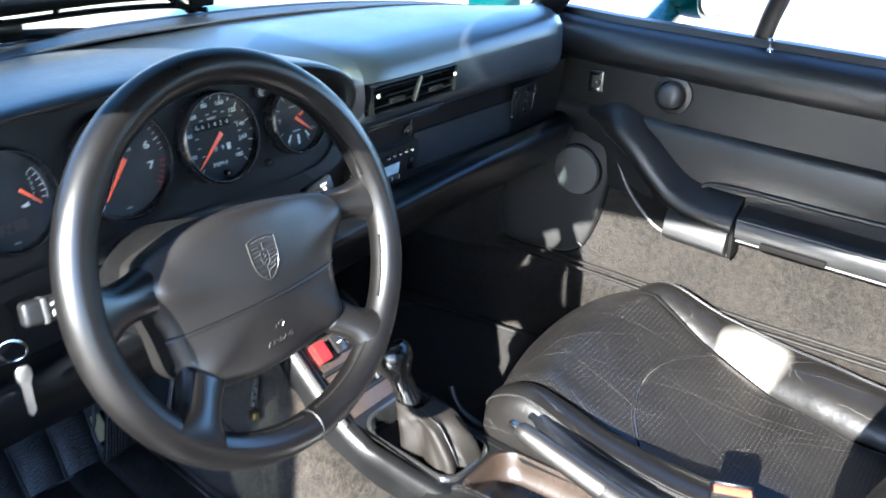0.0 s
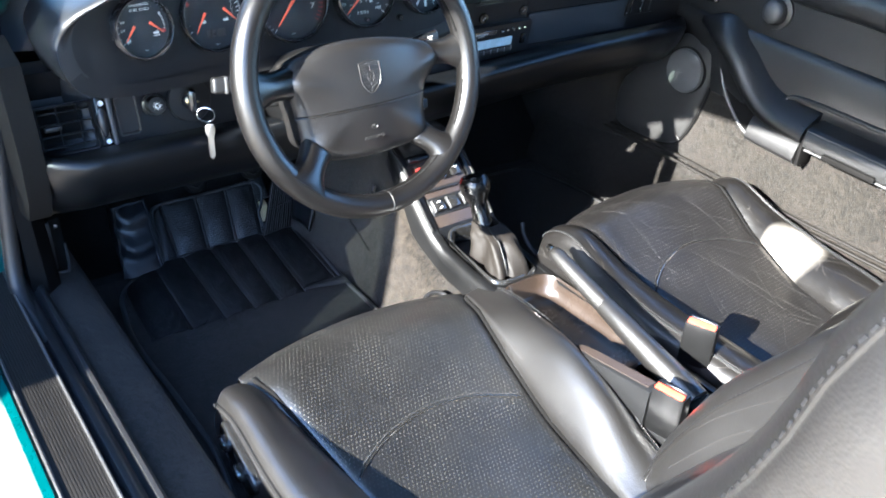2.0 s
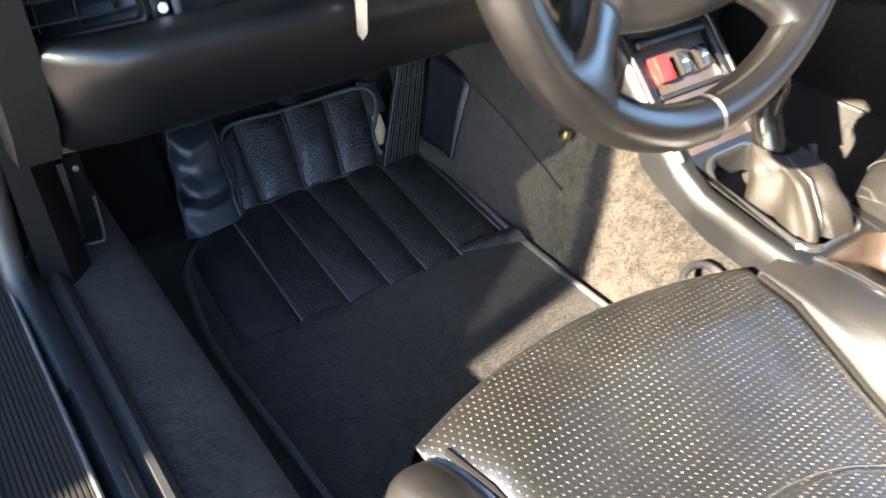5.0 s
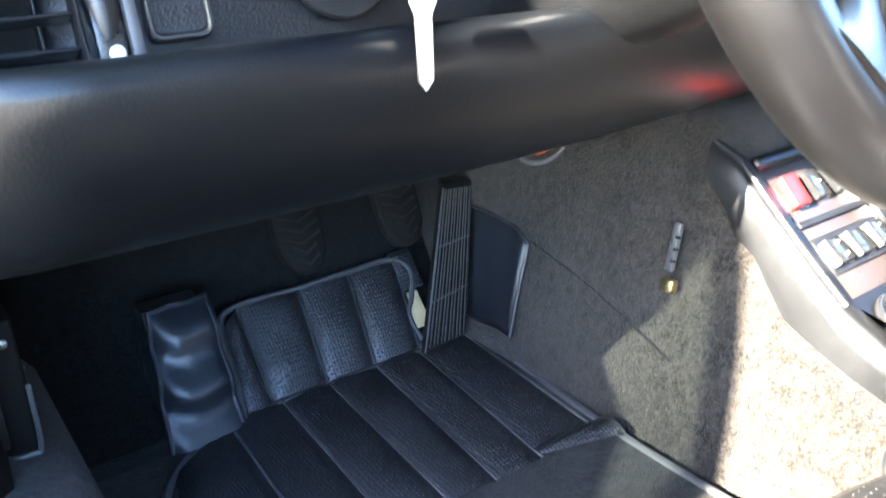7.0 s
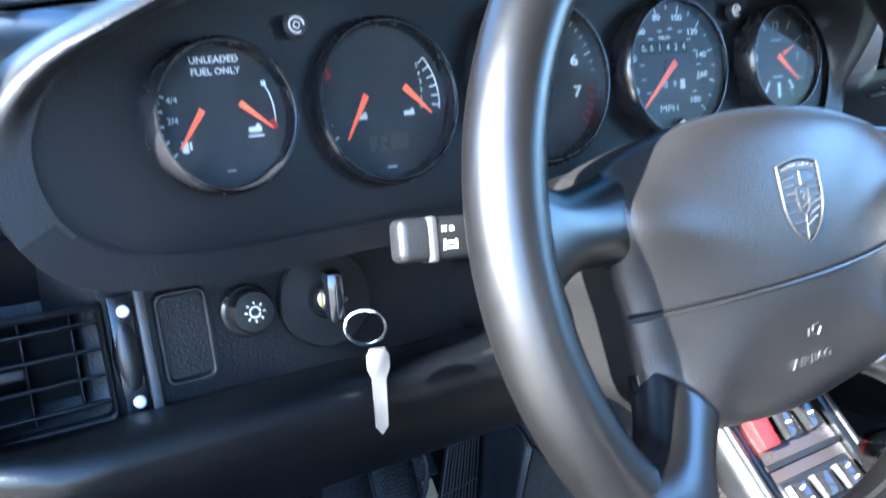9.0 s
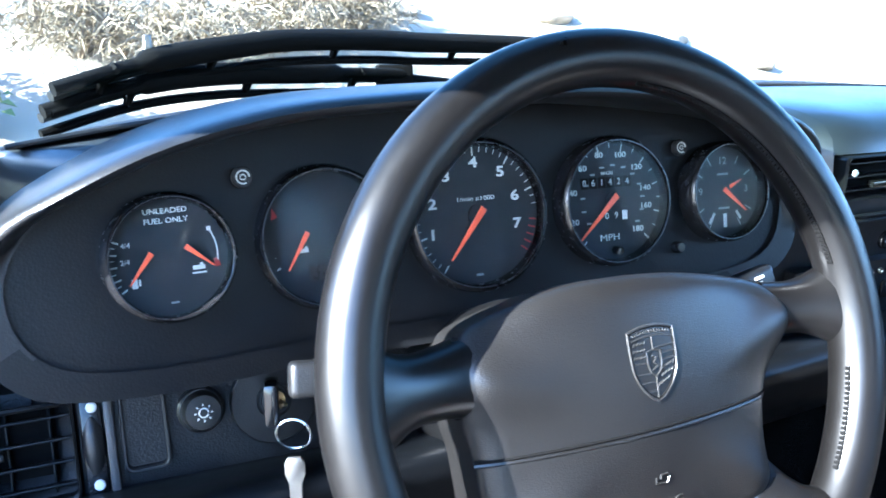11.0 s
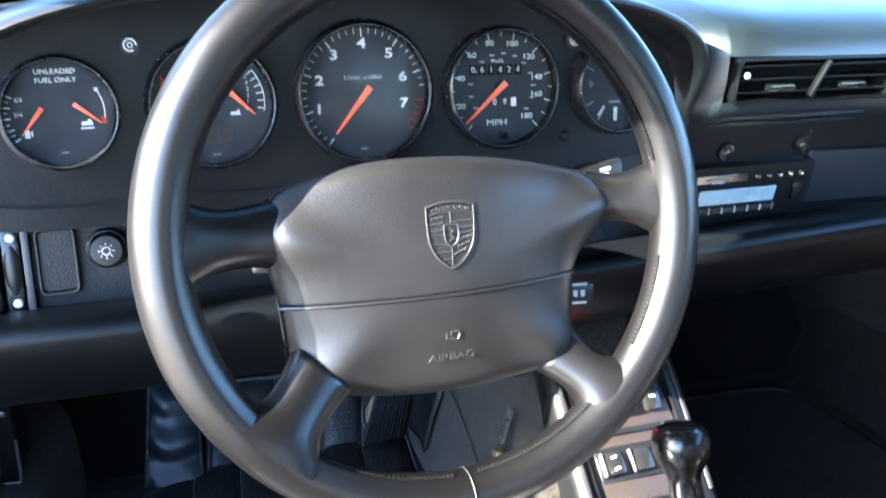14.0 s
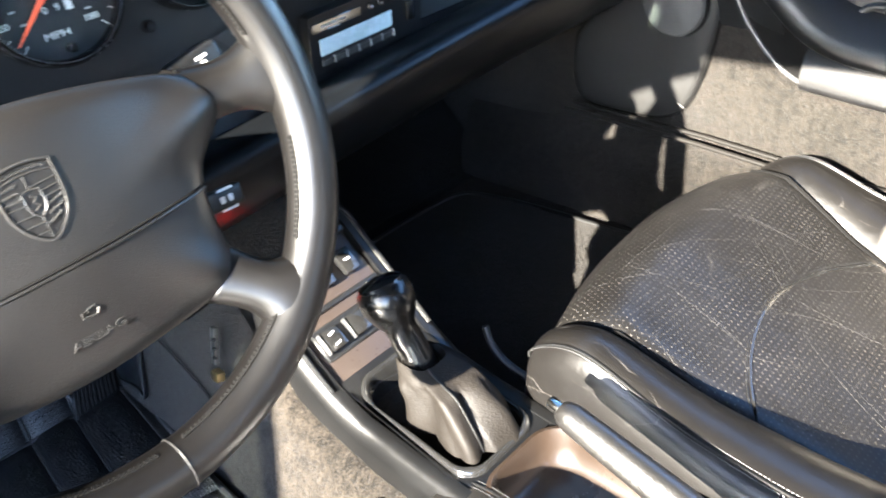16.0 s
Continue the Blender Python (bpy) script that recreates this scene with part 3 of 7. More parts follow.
def build_hinge_pillar():
    for sx in (-1, 1):
        ob = thing("hinge_pillar", (sx * 0.74, 0.37, 0.1), "teal painted door hinge pillar with bolts and plugs", "door pillar", kind="structure")
        rings = [[V(sx * x, y, z) for x, y in ((0.690, 0.335), (0.720, 0.352), (0.758, 0.365), (0.790, 0.395), (0.80, 0.46), (0.69, 0.46))] for z in (0.03, 0.16, 0.30, 0.45, 0.66)]
        part("pillar_skin", loft_bm(rings), TEAL, ob)
        if sx > 0:
            continue
        m = basis((-0.722, 0.350, 0.312), (1, -0.35, 0), (0, 0, 1))
        # plug and boot are darkened in colour for shade the sun lamp misses
        part("rubber_plug", lathe_bm([(0.020, -0.004), (0.020, 0.004), (0.016, 0.009), (0.006, 0.009), (0.004, 0.006)], 24), SEAL_DARK, ob, "round black rubber plug", m)
        m = basis((-0.722, 0.350, 0.392), (1, -0.35, 0), (0, 0, 1))
        part("wiring_boot", lathe_bm([(0.034, -0.004), (0.034, 0.006), (0.028, 0.012), (0.028, 0.020), (0.022, 0.026), (0.022, 0.036), (0.012, 0.042)], 24), SEAL_DARK, ob, "black corrugated rubber boot", m)
        for z in (0.262, 0.255):
            part("bolt", lathe_bm([(0.008, 0), (0.008, 0.006), (0.005, 0.008)], 6), CHROME, ob, "", basis((-0.728 - (z - 0.255), 0.351, z), (1, -0.35, 0), (0, 0, 1)))
        for z in (0.165, 0.115):
            bm = box_bm(0.050, 0.03, 0.022, 0.005, 2, basis((-0.752, 0.352, z), (1, -0.3, 0.2), (0, 0, 1)))
            part("hinge", bm, TEAL, ob)
            part("bolt", lathe_bm([(0.009, 0), (0.009, 0.007), (0.005, 0.009)], 6), CHROME, ob, "", basis((-0.742, 0.335, z), (1, -0.35, 0), (0, 0, 1)))
        bm = tube_bm([V(-0.775, 0.33, 0.10), V(-0.765, 0.32, 0.125), V(-0.74, 0.335, 0.135)], 0.004, 8)
        part("door_check", bm, CHROME, ob, "small bright door check link")


build_hinge_pillar()


def glass_base(x):
    k = x / 0.65
    return 0.50 - 0.20 * k * k, 0.664 - 0.045 * abs(k) ** 3


def glass_point(x, t):
    """A point on the windscreen: t = 0 at its base, 1 at the roof."""
    y, z = glass_base(x)
    k = x / 0.65
    xt, yt, zt = x * 0.86, 0.12 - 0.22 * k * k, 0.97 - 0.09 * k * k
    bow = 0.03 * math.sin(math.pi * t)
    return V(lerp(x, xt, t), lerp(y, yt, t) + bow * 0.5, lerp(z, zt, t) + bow)


def build_windscreen():
    xs = [-0.66 + 1.32 * i / 24 for i in range(25)]
    ob = thing("window_1", (0, 0.5, 0.66), "raked clear windscreen with a black border", "windscreen", kind="structure")
    part("pane", loft_bm([[glass_point(x, 0.02 + 0.48 * j / 4) for x in xs] for j in range(5)], False, False), SCREEN_GLASS, ob, sharp=180)
    # added out of view to weaken the sun through the upper glass
    part("shade_band", loft_bm([[glass_point(x, 0.50 + 0.48 * j / 4) for x in xs] for j in range(5)], False, False), SHADE_GLASS, ob, "added green-tinted upper band that dims the sun", sharp=180)
    edge = [glass_point(x, 0.0) for x in xs]
    part("window_seal", tube_bm(edge, 0.012, 10, False, None, 0.7), RUBBER, ob, "black rubber windscreen seal")
    part("window_seal", tube_bm([glass_point(-0.655, j / 10) + V(-0.004, 0, 0) for j in range(11)], 0.013, 10), SEAL, ob, "grey rubber windscreen seal")
    part("window_seal", tube_bm([glass_point(0.655, j / 10) + V(0.004, 0, 0) for j in range(11)], 0.013, 10), RUBBER, ob)
    part("black_border", loft_bm([[glass_point(x, t) - V(0, 0, 0.004) for x in xs] for t in (0.0, 0.022)], False, False), GLOSS, ob, "black ceramic border dotted along its edge")
    bm = bmesh.new()
    for row, r in ((0.026, 0.0011), (0.032, 0.0007)):
        for k in range(260):
            p = glass_point(-0.64 + 1.28 * k / 259, row) - V(0, 0, 0.004)
            bm.faces.new([bm.verts.new(p + V(r * math.cos(a), 0.9 * r * math.sin(a), -0.5 * r * math.sin(a))) for a in (0, 1.05, 2.1, 3.14, 4.19, 5.24)])
    dots = part("border_dots", bm, GLOSS, ob)
    dots["kind"] = "stuff"


build_windscreen()


def build_roof():
    n = 13
    def arc(y, drop, w=0.565):
        return [V(w * math.sin(a), y + 0.0 * a, 0.97 - drop - 0.09 * (math.sin(a)) ** 2) for a in [-math.pi / 2 + math.pi * i / (n - 1) for i in range(n)]]
    rows = [(0.125, 0.0), (-0.055, -0.012), (-0.3, -0.02), (-0.7, -0.03), (-1.1, 0.02), (-1.4, 0.12)]
    low = loft_bm([[p + V(0, -0.22 * (p.x / 0.565) ** 2 if k == 0 else 0, 0) for p in arc(y, d)] for k, (y, d) in enumerate(rows)], False, False)
    setting(part("ceiling", low, FELT, sharp=180), "dark cloth headliner under the roof", "headliner")
    top = loft_bm([[p + V(p.x * 0.06, -0.22 * (p.x / 0.565) ** 2 if k == 0 else 0, 0.035) for p in arc(y, d)] for k, (y, d) in enumerate(rows)], False, False)
    setting(part("roof", top, TEAL, sharp=180), "teal painted car roof", "roof")
    for sx in (-1, 1):
        path = [glass_point(sx * 0.655, j / 8) + V(sx * 0.022, -0.012, -0.004) for j in range(9)]
        setting(part("windscreen_pillar", tube_bm(path, 0.042 if sx < 0 else 0.026, 14), TEAL if sx < 0 else VINYL), "slim windscreen pillar", "pillar")
        rail = [V(sx * 0.578, -0.105, 0.882), V(sx * 0.585, -0.22, 0.888), V(sx * 0.590, -0.45, 0.90), V(sx * 0.590, -0.9, 0.90), V(sx * 0.57, -1.35, 0.80)]
        setting(part("roof_rail", tube_bm(catmull(rail, 5), 0.028, 10), TEAL), "teal roof rail above the door", "roof rail")
        quarter = [[V(sx * x, y, z) for x, z in ((0.69, -0.05), (0.68, 0.3), (0.65, 0.56), (0.70, 0.57), (0.755, 0.3), (0.75, -0.05))] for y in (-1.05, -1.6)]
        setting(part("quarter_panel", loft_bm(quarter), TEAL), "teal rear quarter panel", "body panel")
    setting(part("wall_rear", box_bm(1.36, 0.04, 0.62, 0.01, m=Matrix.Translation((0, -1.30, 0.26))), CARPET), "dark carpeted rear bulkhead", "bulkhead")


build_roof()


def build_front_body():
    xs = [-0.74 + 1.48 * i / 16 for i in range(17)]
    rows = [[V(x * 1.02, glass_base(max(-0.66, min(0.66, x)))[0] - 0.004, glass_base(max(-0.66, min(0.66, x)))[1] - 0.012) for x in xs]]
    for y, z, hump in ((0.52, 0.61, 0.0), (0.9, 0.54, 0.05), (1.3, 0.47, 0.13), (1.7, 0.36, 0.16), (1.95, 0.20, 0.10), (2.02, 0.02, 0.0)):
        rows.append([V(x * (1.12 if y < 1.8 else 1.0), y, z + hump * smooth01((abs(x) - 0.38) / 0.26) - 0.05 * smooth01((abs(x) - 0.66) / 0.08)) for x in xs])
    setting(part("front_bonnet", loft_bm(rows, False, False), TEAL, sharp=60), "glossy teal bonnet and front wings", "bonnet")


build_front_body()


def on_glass(x, t, lift=0.006):
    p = glass_point(x, t)
    return p + V(0, 0.5, 0.87) * lift


def wiper(top, pivot, lab):
    """top: the upper edge of the blade as (x, t) on the glass, from its free end towards the door."""
    ob = thing("wiper", pivot, lab, "windscreen wiper", "wipers on the windscreen")
    line = catmull([V(x, t, 0) for x, t in top], 5)
    part("blade_frame", tube_bm([on_glass(p.x, p.y - 0.015) for p in line], [0.0100 if 6 < k < len(line) - 8 else 0.0055 for k in range(len(line))], 10, False, None, 1.0), SEAL_DARK, ob, "black blade carrier")
    part("arm", tube_bm([on_glass(p.x, p.y - 0.039, 0.010) for p in line], 0.0056, 8, False, None, 0.7), RUBBER, ob)
    part("blade", tube_bm([on_glass(p.x, p.y - 0.053, 0.002) for p in line], 0.0040, 8), SEAL_DARK, ob, "rubber wiping lip")
    for k in range(4, len(line) - 2, 9):
        p = line[k]
        part("yoke", tube_bm([on_glass(p.x, p.y - 0.010), on_glass(p.x - 0.010, p.y - 0.030), on_glass(p.x - 0.012, p.y - 0.047, 0.002)], [0.0060, 0.0050, 0.0030], 8), SEAL_DARK, ob)
    p = line[-9]
    part("arm_clip", box_bm(0.006, 0.006, 0.020, 0.001, 1, Matrix.Translation(on_glass(p.x, p.y - 0.006, 0.014))), KEY_STEEL, ob, "pale metal clip")
    part("end_block", box_bm(0.040, 0.012, 0.022, 0.004, 2, Matrix.Translation(on_glass(line[0].x - 0.012, line[0].y - 0.022, 0.008))), SEAL_DARK, ob)
    base = Vector(pivot)
    part("pivot_post", tube_bm([base - V(0, -0.004, 0.05), base, base + V(0, 0, 0.012)], [0.014, 0.012, 0.009], 14), RUBBER, ob, "black pivot post")
    part("pivot_arm", tube_bm(catmull([base + V(0, 0, 0.006), base.lerp(on_glass(line[6].x, line[6].y - 0.03, 0.012), 0.5) + V(0, 0.004, 0.006), on_glass(line[6].x, line[6].y - 0.03, 0.012)], 5), 0.006, 8), SEAL_DARK, ob)


wiper([(0.065, 0.078), (0.0, 0.110), (-0.10, 0.125), (-0.22, 0.135), (-0.28, 0.145), (-0.38, 0.158), (-0.43, 0.156), (-0.49, 0.150), (-0.53, 0.139), (-0.575, 0.122)], (0.075, 0.512, 0.652), "long black wiper parked across the driver's windscreen")
wiper([(-0.235, 0.058), (-0.30, 0.068), (-0.36, 0.078), (-0.43, 0.095), (-0.49, 0.103), (-0.53, 0.098), (-0.58, 0.080)], (-0.055, 0.512, 0.650), "black wiper parked low at the windscreen's edge")


# ---------------------------------------------------------------- dashboard
dash = thing("dashboard", (0, 0.3, 0.3), "black vinyl dashboard with five round gauges and a radio", "dashboard")


def rise(x):
    return 0.030 * smooth01((x + 0.35) / 0.75)


LIP = [(-0.560, 0.494), (-0.608, 0.515), (-0.622, 0.560), (-0.606, 0.600), (-0.566, 0.627), (-0.512, 0.651), (-0.445, 0.667), (-0.37, 0.673), (-0.285, 0.6755), (-0.20, 0.6745), (-0.10, 0.663), (-0.045, 0.651), (-0.008, 0.632), (0.014, 0.602), (0.020, 0.560), (0.006, 0.520), (-0.04, 0.500), (-0.15, 0.490), (-0.28, 0.487), (-0.42, 0.487)]
LIP_C = (-0.29, 0.585)
FACE_Y = [(-0.64, 0.160), (-0.51, 0.178), (-0.405, 0.203), (-0.283, 0.210), (-0.161, 0.204), (-0.056, 0.190), (0.05, 0.175)]


def lip_ring(scale, y_top, y_low, dz=0.0):
    out = []
    for p in catmull([V(x, 0, z) for x, z in LIP], 4, True):
        k = smooth01((p.z - 0.51) / 0.14)
        out.append(V(LIP_C[0] + (p.x - LIP_C[0]) * (1 - (1 - scale) * (0.35 if scale > 0.8 else 1.0)), lerp(y_low, y_top, k), LIP_C[1] + (p.z - LIP_C[1]) * scale + dz))
    return out


def build_binnacle():
    rings = [lip_ring(1.0, 0.40, 0.26, -0.012), lip_ring(1.02, 0.24, 0.24), lip_ring(1.016, 0.168, 0.205), lip_ring(1.006, 0.148, 0.192), lip_ring(0.990, 0.1365, 0.187), lip_ring(0.966, 0.1295, 0.187), lip_ring(0.935, 0.1270, 0.188), lip_ring(0.905, 0.1285, 0.189), lip_ring(0.880, 0.1340, 0.190), lip_ring(0.858, 0.1450, 0.191), lip_ring(0.844, 0.161, 0.192), lip_ring(0.834, 0.182, 0.193)]
    inner = lip_ring(0.825, 0.30, 0.30)
    for r in rings[4:] + [inner]:
        for p in r:
            p.y = min(p.y, curve_at(FACE_Y, p.x) - 0.004 + (p.z - 0.578) * 0.14)
    rings.append(inner)
    hood = part("binnacle_hood", loft_bm(rings, True, False), HOOD_SKIN, dash, "padded hood round the gauges", sharp=70)
    # below the gauges the same hood takes the darker panel colour as painted shade
    hood.data.materials.append(FACE)
    for f in hood.data.polygons:
        if f.center.z < 0.530 and math.atan2(f.center.z - LIP_C[1], f.center.x - LIP_C[0]) < radians(-18):
            f.material_index = 1
    face = []
    for s in (0.93, 0.9, 0.7, 0.4, 0.1):
        r = lip_ring(s, 0, 0)
        for p in r:
            p.y = curve_at(FACE_Y, p.x) + (p.z - 0.578) * 0.14
        face.append(r)
    part("instrument_panel", loft_bm(face, True, "end"), FACE, dash, "matt black gauge panel", sharp=180)


build_binnacle()


def build_dash_top():
    xs = sorted([-0.66 + 0.03 * k for k in range(45)] + [0.0405, 0.0410, 0.2215, 0.2220])
    keep = [(1.0, 0.664), (0.8, 0.663), (0.55, 0.660), (0.35, 0.656), (0.2, 0.652), (0.1, 0.645), (0.04, 0.636), (0.012, 0.6235), (0.003, 0.6105), (0.0029, 0.6100), (0.0, 0.590), (0.009, 0.5690), (0.0093, 0.5685), (0.02, 0.562), (0.035, 0.556), (0.075, 0.546), (0.22, 0.540)]
    rings = []
    for x in xs:
        gy, gz = glass_base(x)
        left = smooth01((0.06 - x) / 0.10)
        row = []
        for s, z in keep:
            y0 = lerp(0.148, 0.235, left) + 0.11 * smooth01((abs(x) - 0.52) / 0.14)
            y = y0 + (gy - y0) * s
            zz = z + (gz - 0.664) * s - left * 0.014 * (1 - s) + 0.004 * smooth01((x - 0.1) / 0.4)
            if 0.0408 < x < 0.2218 and z in (0.6100, 0.590, 0.5690):
                y += 0.030
            row.append(V(x, y, zz))
        rings.append(row)
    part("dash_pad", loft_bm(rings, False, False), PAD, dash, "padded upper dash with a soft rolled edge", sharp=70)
    seam = [V(x, lerp(0.148, glass_base(x)[0], 0.80), 0.6635 + (glass_base(x)[1] - 0.664) * 0.8 + 0.003) for x in xs[2:-1]]
    part("dash_seam", tube_bm(seam, 0.0022, 6), SEAL, dash)
    strip = [[V(x, lerp(0.148, glass_base(x)[0], s), 0.668 + (glass_base(x)[1] - 0.664) * s + (0.0 if s < 0.9 else 0.002)) for x in xs[2:-1]] for s in (0.815, 0.9, 0.985)]
    part("defrost_strip", loft_bm(strip, False, False), RUBBER, dash, "dark strip along the windscreen")


build_dash_top()


def build_dash_face():
    xs = [-0.66 + 0.029 * k for k in range(46)]
    rings = []
    for x in xs:
        r = smooth01((x + 0.02) / 0.06)
        top = lerp(0.512, 0.548, r)
        back = 0.030 if x < -0.58 else 0.0
        rings.append([V(x, lerp(0.248, 0.204, r), top), V(x, lerp(0.236, 0.208, r) + back, lerp(0.47, 0.52, r)), V(x, lerp(0.226, 0.216, r) + back, lerp(0.43, 0.475, r)), V(x, lerp(0.222, 0.222, r), 0.405 + rise(x)), V(x, 0.30, 0.40 + rise(x)), V(x, 0.30, top)])
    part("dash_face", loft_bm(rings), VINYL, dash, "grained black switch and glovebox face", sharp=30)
    prof = [(0.226, 0.404), (0.205, 0.411), (0.180, 0.4165), (0.163, 0.4192), (0.1535, 0.4180), (0.1485, 0.4140), (0.1468, 0.4080), (0.1500, 0.396), (0.160, 0.374), (0.176, 0.352), (0.195, 0.334), (0.214, 0.322), (0.235, 0.314), (0.27, 0.312), (0.42, 0.325), (0.42, 0.40), (0.30, 0.41)]
    rings = []
    for x in [-0.672 + 0.0286 * k for k in range(47)]:
        end = smooth01((abs(x + 0.015) - 0.60) / 0.07)
        rings.append([V(x, y + 0.05 * end * (0.3 if y > 0.2 else 1), z + rise(x)) for y, z in prof])
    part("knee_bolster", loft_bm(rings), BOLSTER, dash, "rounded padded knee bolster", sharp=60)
    # end cap by the driver's door
    bm = loft_bm([[V(x, y, z) for y, z in ((0.27, 0.56), (0.20, 0.54), (0.185, 0.47), (0.175, 0.42), (0.185, 0.36), (0.21, 0.325), (0.27, 0.31))] for x in (-0.684, -0.672, -0.664, -0.655)])
    part("end_cap", bm, SEAL_DARK, dash, "black plastic dash end cap")
    # glovebox lid, a little proud, painted paler for light on it, dark gap round
    m = basis((0.339, 0.2165, 0.4725), (1, 0, -0.006), (0, -0.165, 1))
    part("glovebox_lid", loft_bm([[V(x * a, y * b, z) for x, y in rrect(0.278, 0.061, 0.004, 4)] for a, b, z in ((1.0, 1.0, -0.006), (1.0, 1.0, 0.0022), (0.996, 0.985, 0.0034), (0.98, 0.93, 0.0038))]), GLOVEBOX_SKIN, dash, "smooth black glovebox lid", m, 50)
    part("lid_gap", tube_bm([m @ V(x * 1.006, y * 1.03, 0.0008) for x, y in rrect(0.278, 0.061, 0.004, 4)], 0.0011, 6, True), SEAL_DARK, dash)
    # plate seam of the glovebox and radio panels
    for x0, z0, z1 in ((0.194, 0.432, 0.535),):
        bm = tube_bm([V(x0, 0.2215, z0 + 0.01), V(x0, 0.2075, z1 - 0.008)], 0.0011, 6)
        part("panel_gap", bm, GLOSS, dash)


build_dash_face()


def screw(parent, p, r, mat, xax=(1, 0, 0), up=(0, 0.25, 1)):
    part("screw", lathe_bm([(r, 0), (r, r * 0.5), (r * 0.7, r * 0.8), (r * 0.15, r * 0.85)], 16), mat, parent, "", basis(p, xax, up))


def air_vent(m, w, h, slats, fins, label, tilt=-8, pitch_gap=None):
    """A grille in the frame m: x along its width, y up, z out."""
    rim = part("air_vent", loft_bm([[V(x * a, y * b, z) for x, y in rrect(w, h, 0.004, 3)] for a, b, z in ((1, 1, -0.004), (1, 1, 0.002), (0.97, 0.95, 0.0035), (0.95, 0.90, 0.002), (0.95, 0.90, -0.022))], True, False), PLASTIC, dash, label, m)
    # backing in darkened rubber deepens the shade inside the throat
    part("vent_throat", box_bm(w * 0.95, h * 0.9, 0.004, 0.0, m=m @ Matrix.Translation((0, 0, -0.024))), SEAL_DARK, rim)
    for k in range(slats):
        y = -h * 0.45 + h * 0.9 * (k + 0.5) / slats
        bm = box_bm(w * 0.945, 0.0022, 0.014, 0.0009, 1, m @ Matrix.Translation((0, y, -0.008)) @ pose(0, 0, 0, tilt))
        part("slat", bm, PLASTIC, rim)
    for k in range(fins):
        x = -w * 0.47 + w * 0.94 * (k + 0.5) / fins
        part("fin", box_bm(0.0014, h * 0.88, 0.009, 0.0005, 1, m @ Matrix.Translation((x, 0, -0.017))), PLASTIC, rim)
    return rim


LV = basis((-0.617, 0.221, 0.4395), (1, 0, 0.01), (0, 0.22, 1))
left_vent = air_vent(LV, 0.084, 0.068, 4, 3, "black air vent grille by the door")
part("vent_tab", box_bm(0.022, 0.006, 0.008, 0.002, 2, LV @ Matrix.Translation((-0.012, 0.004, 0.001))), PLASTIC, left_vent)
part("vent_thumbwheel", lathe_bm([(0.004, -0.022), (0.007, -0.012), (0.008, 0), (0.007, 0.012), (0.004, 0.022)], 20), PLASTIC, left_vent, "", LV @ Matrix.Translation((0.0525, 0, -0.0035)) @ pose(0, 0, 0, 90))
part("vent_side_bar", box_bm(0.013, 0.072, 0.004, 0.0015, 2, LV @ Matrix.Translation((0.0525, 0, -0.001))), BEZEL, left_vent)
part("vent_side_bar", box_bm(0.006, 0.076, 0.006, 0.002, 2, LV @ Matrix.Translation((0.0635, 0.001, 0.000))), SEAL, left_vent)
for dy in (-0.0265, 0.0265):
    screw(left_vent, LV @ V(0.0535, dy, 0.002), 0.0036, WHITE)

CV = basis((0.1315, 0.1475, 0.5900), (1, 0, 0.012), (0, -0.10, 1))
centre_vent = air_vent(CV, 0.182, 0.040, 3, 0, "wide black centre air vent")
for dx in (-0.042, 0.040):
    part("vent_tab", box_bm(0.032, 0.006, 0.008, 0.0025, 2, CV @ Matrix.Translation((dx, -0.006, 0.002))), GLOSS, centre_vent)
part("vent_lever", box_bm(0.004, 0.036, 0.007, 0.0015, 2, CV @ Matrix.Translation((0.0, 0.001, 0.003)) @ pose(0, 0, 0, 0, 0, -22)), PLASTIC, centre_vent)
for dx in (-0.081, 0.083):
    screw(centre_vent, CV @ V(dx, 0.006, 0.0035), 0.0030, WHITE, (1, 0, 0), (0, -0.10, 1))
for z, y in ((0.556, 0.1485), (0.548, 0.1585)):
    part("vent_slot", box_bm(0.165, 0.003, 0.0035, 0.001, 1, basis((0.113, y, z), (1, 0, 0.016), (0, 1, 0))), PLASTIC, dash)


# ---- gauges
def gauge_base(x, z, r, name_label, turn=0.0):
    y = curve_at(FACE_Y, x)
    m = basis((x, y - 0.010, z), (math.cos(radians(turn)), math.sin(radians(turn)), 0), (0, 0.14, 1))
    g = part("gauge", lathe_bm([(r * 1.085, -0.012), (r * 1.085, -0.001), (r * 1.06, 0.004), (r * 1.015, 0.0062), (r * 0.985, 0.0055), (r * 0.97, 0.0015), (r * 0.965, -0.0045)], 64, False), BEZEL, dash, name_label, m)
    part("gauge_ring", lathe_bm([(r * 1.012, 0.0062), (r * 1.010, 0.0072), (r * 0.998, 0.0072), (r * 0.996, 0.0058)], 64, False), RING, g, "thin polished ring", m)
    part("gauge_face", lathe_bm([(r * 0.975, -0.006), (r * 0.975, -0.0042), (r * 0.2, -0.0042), (0.0, -0.0042)], 48), DIAL, g, "", m)
    pane = part("gauge_glass", lathe_bm([(r * 0.965, 0.0040), (0.0, 0.0046)], 40), GLASS, g, "", m)
    pane.visible_shadow = False
    return g, m @ Matrix.Translation((0, 0, -0.0040))


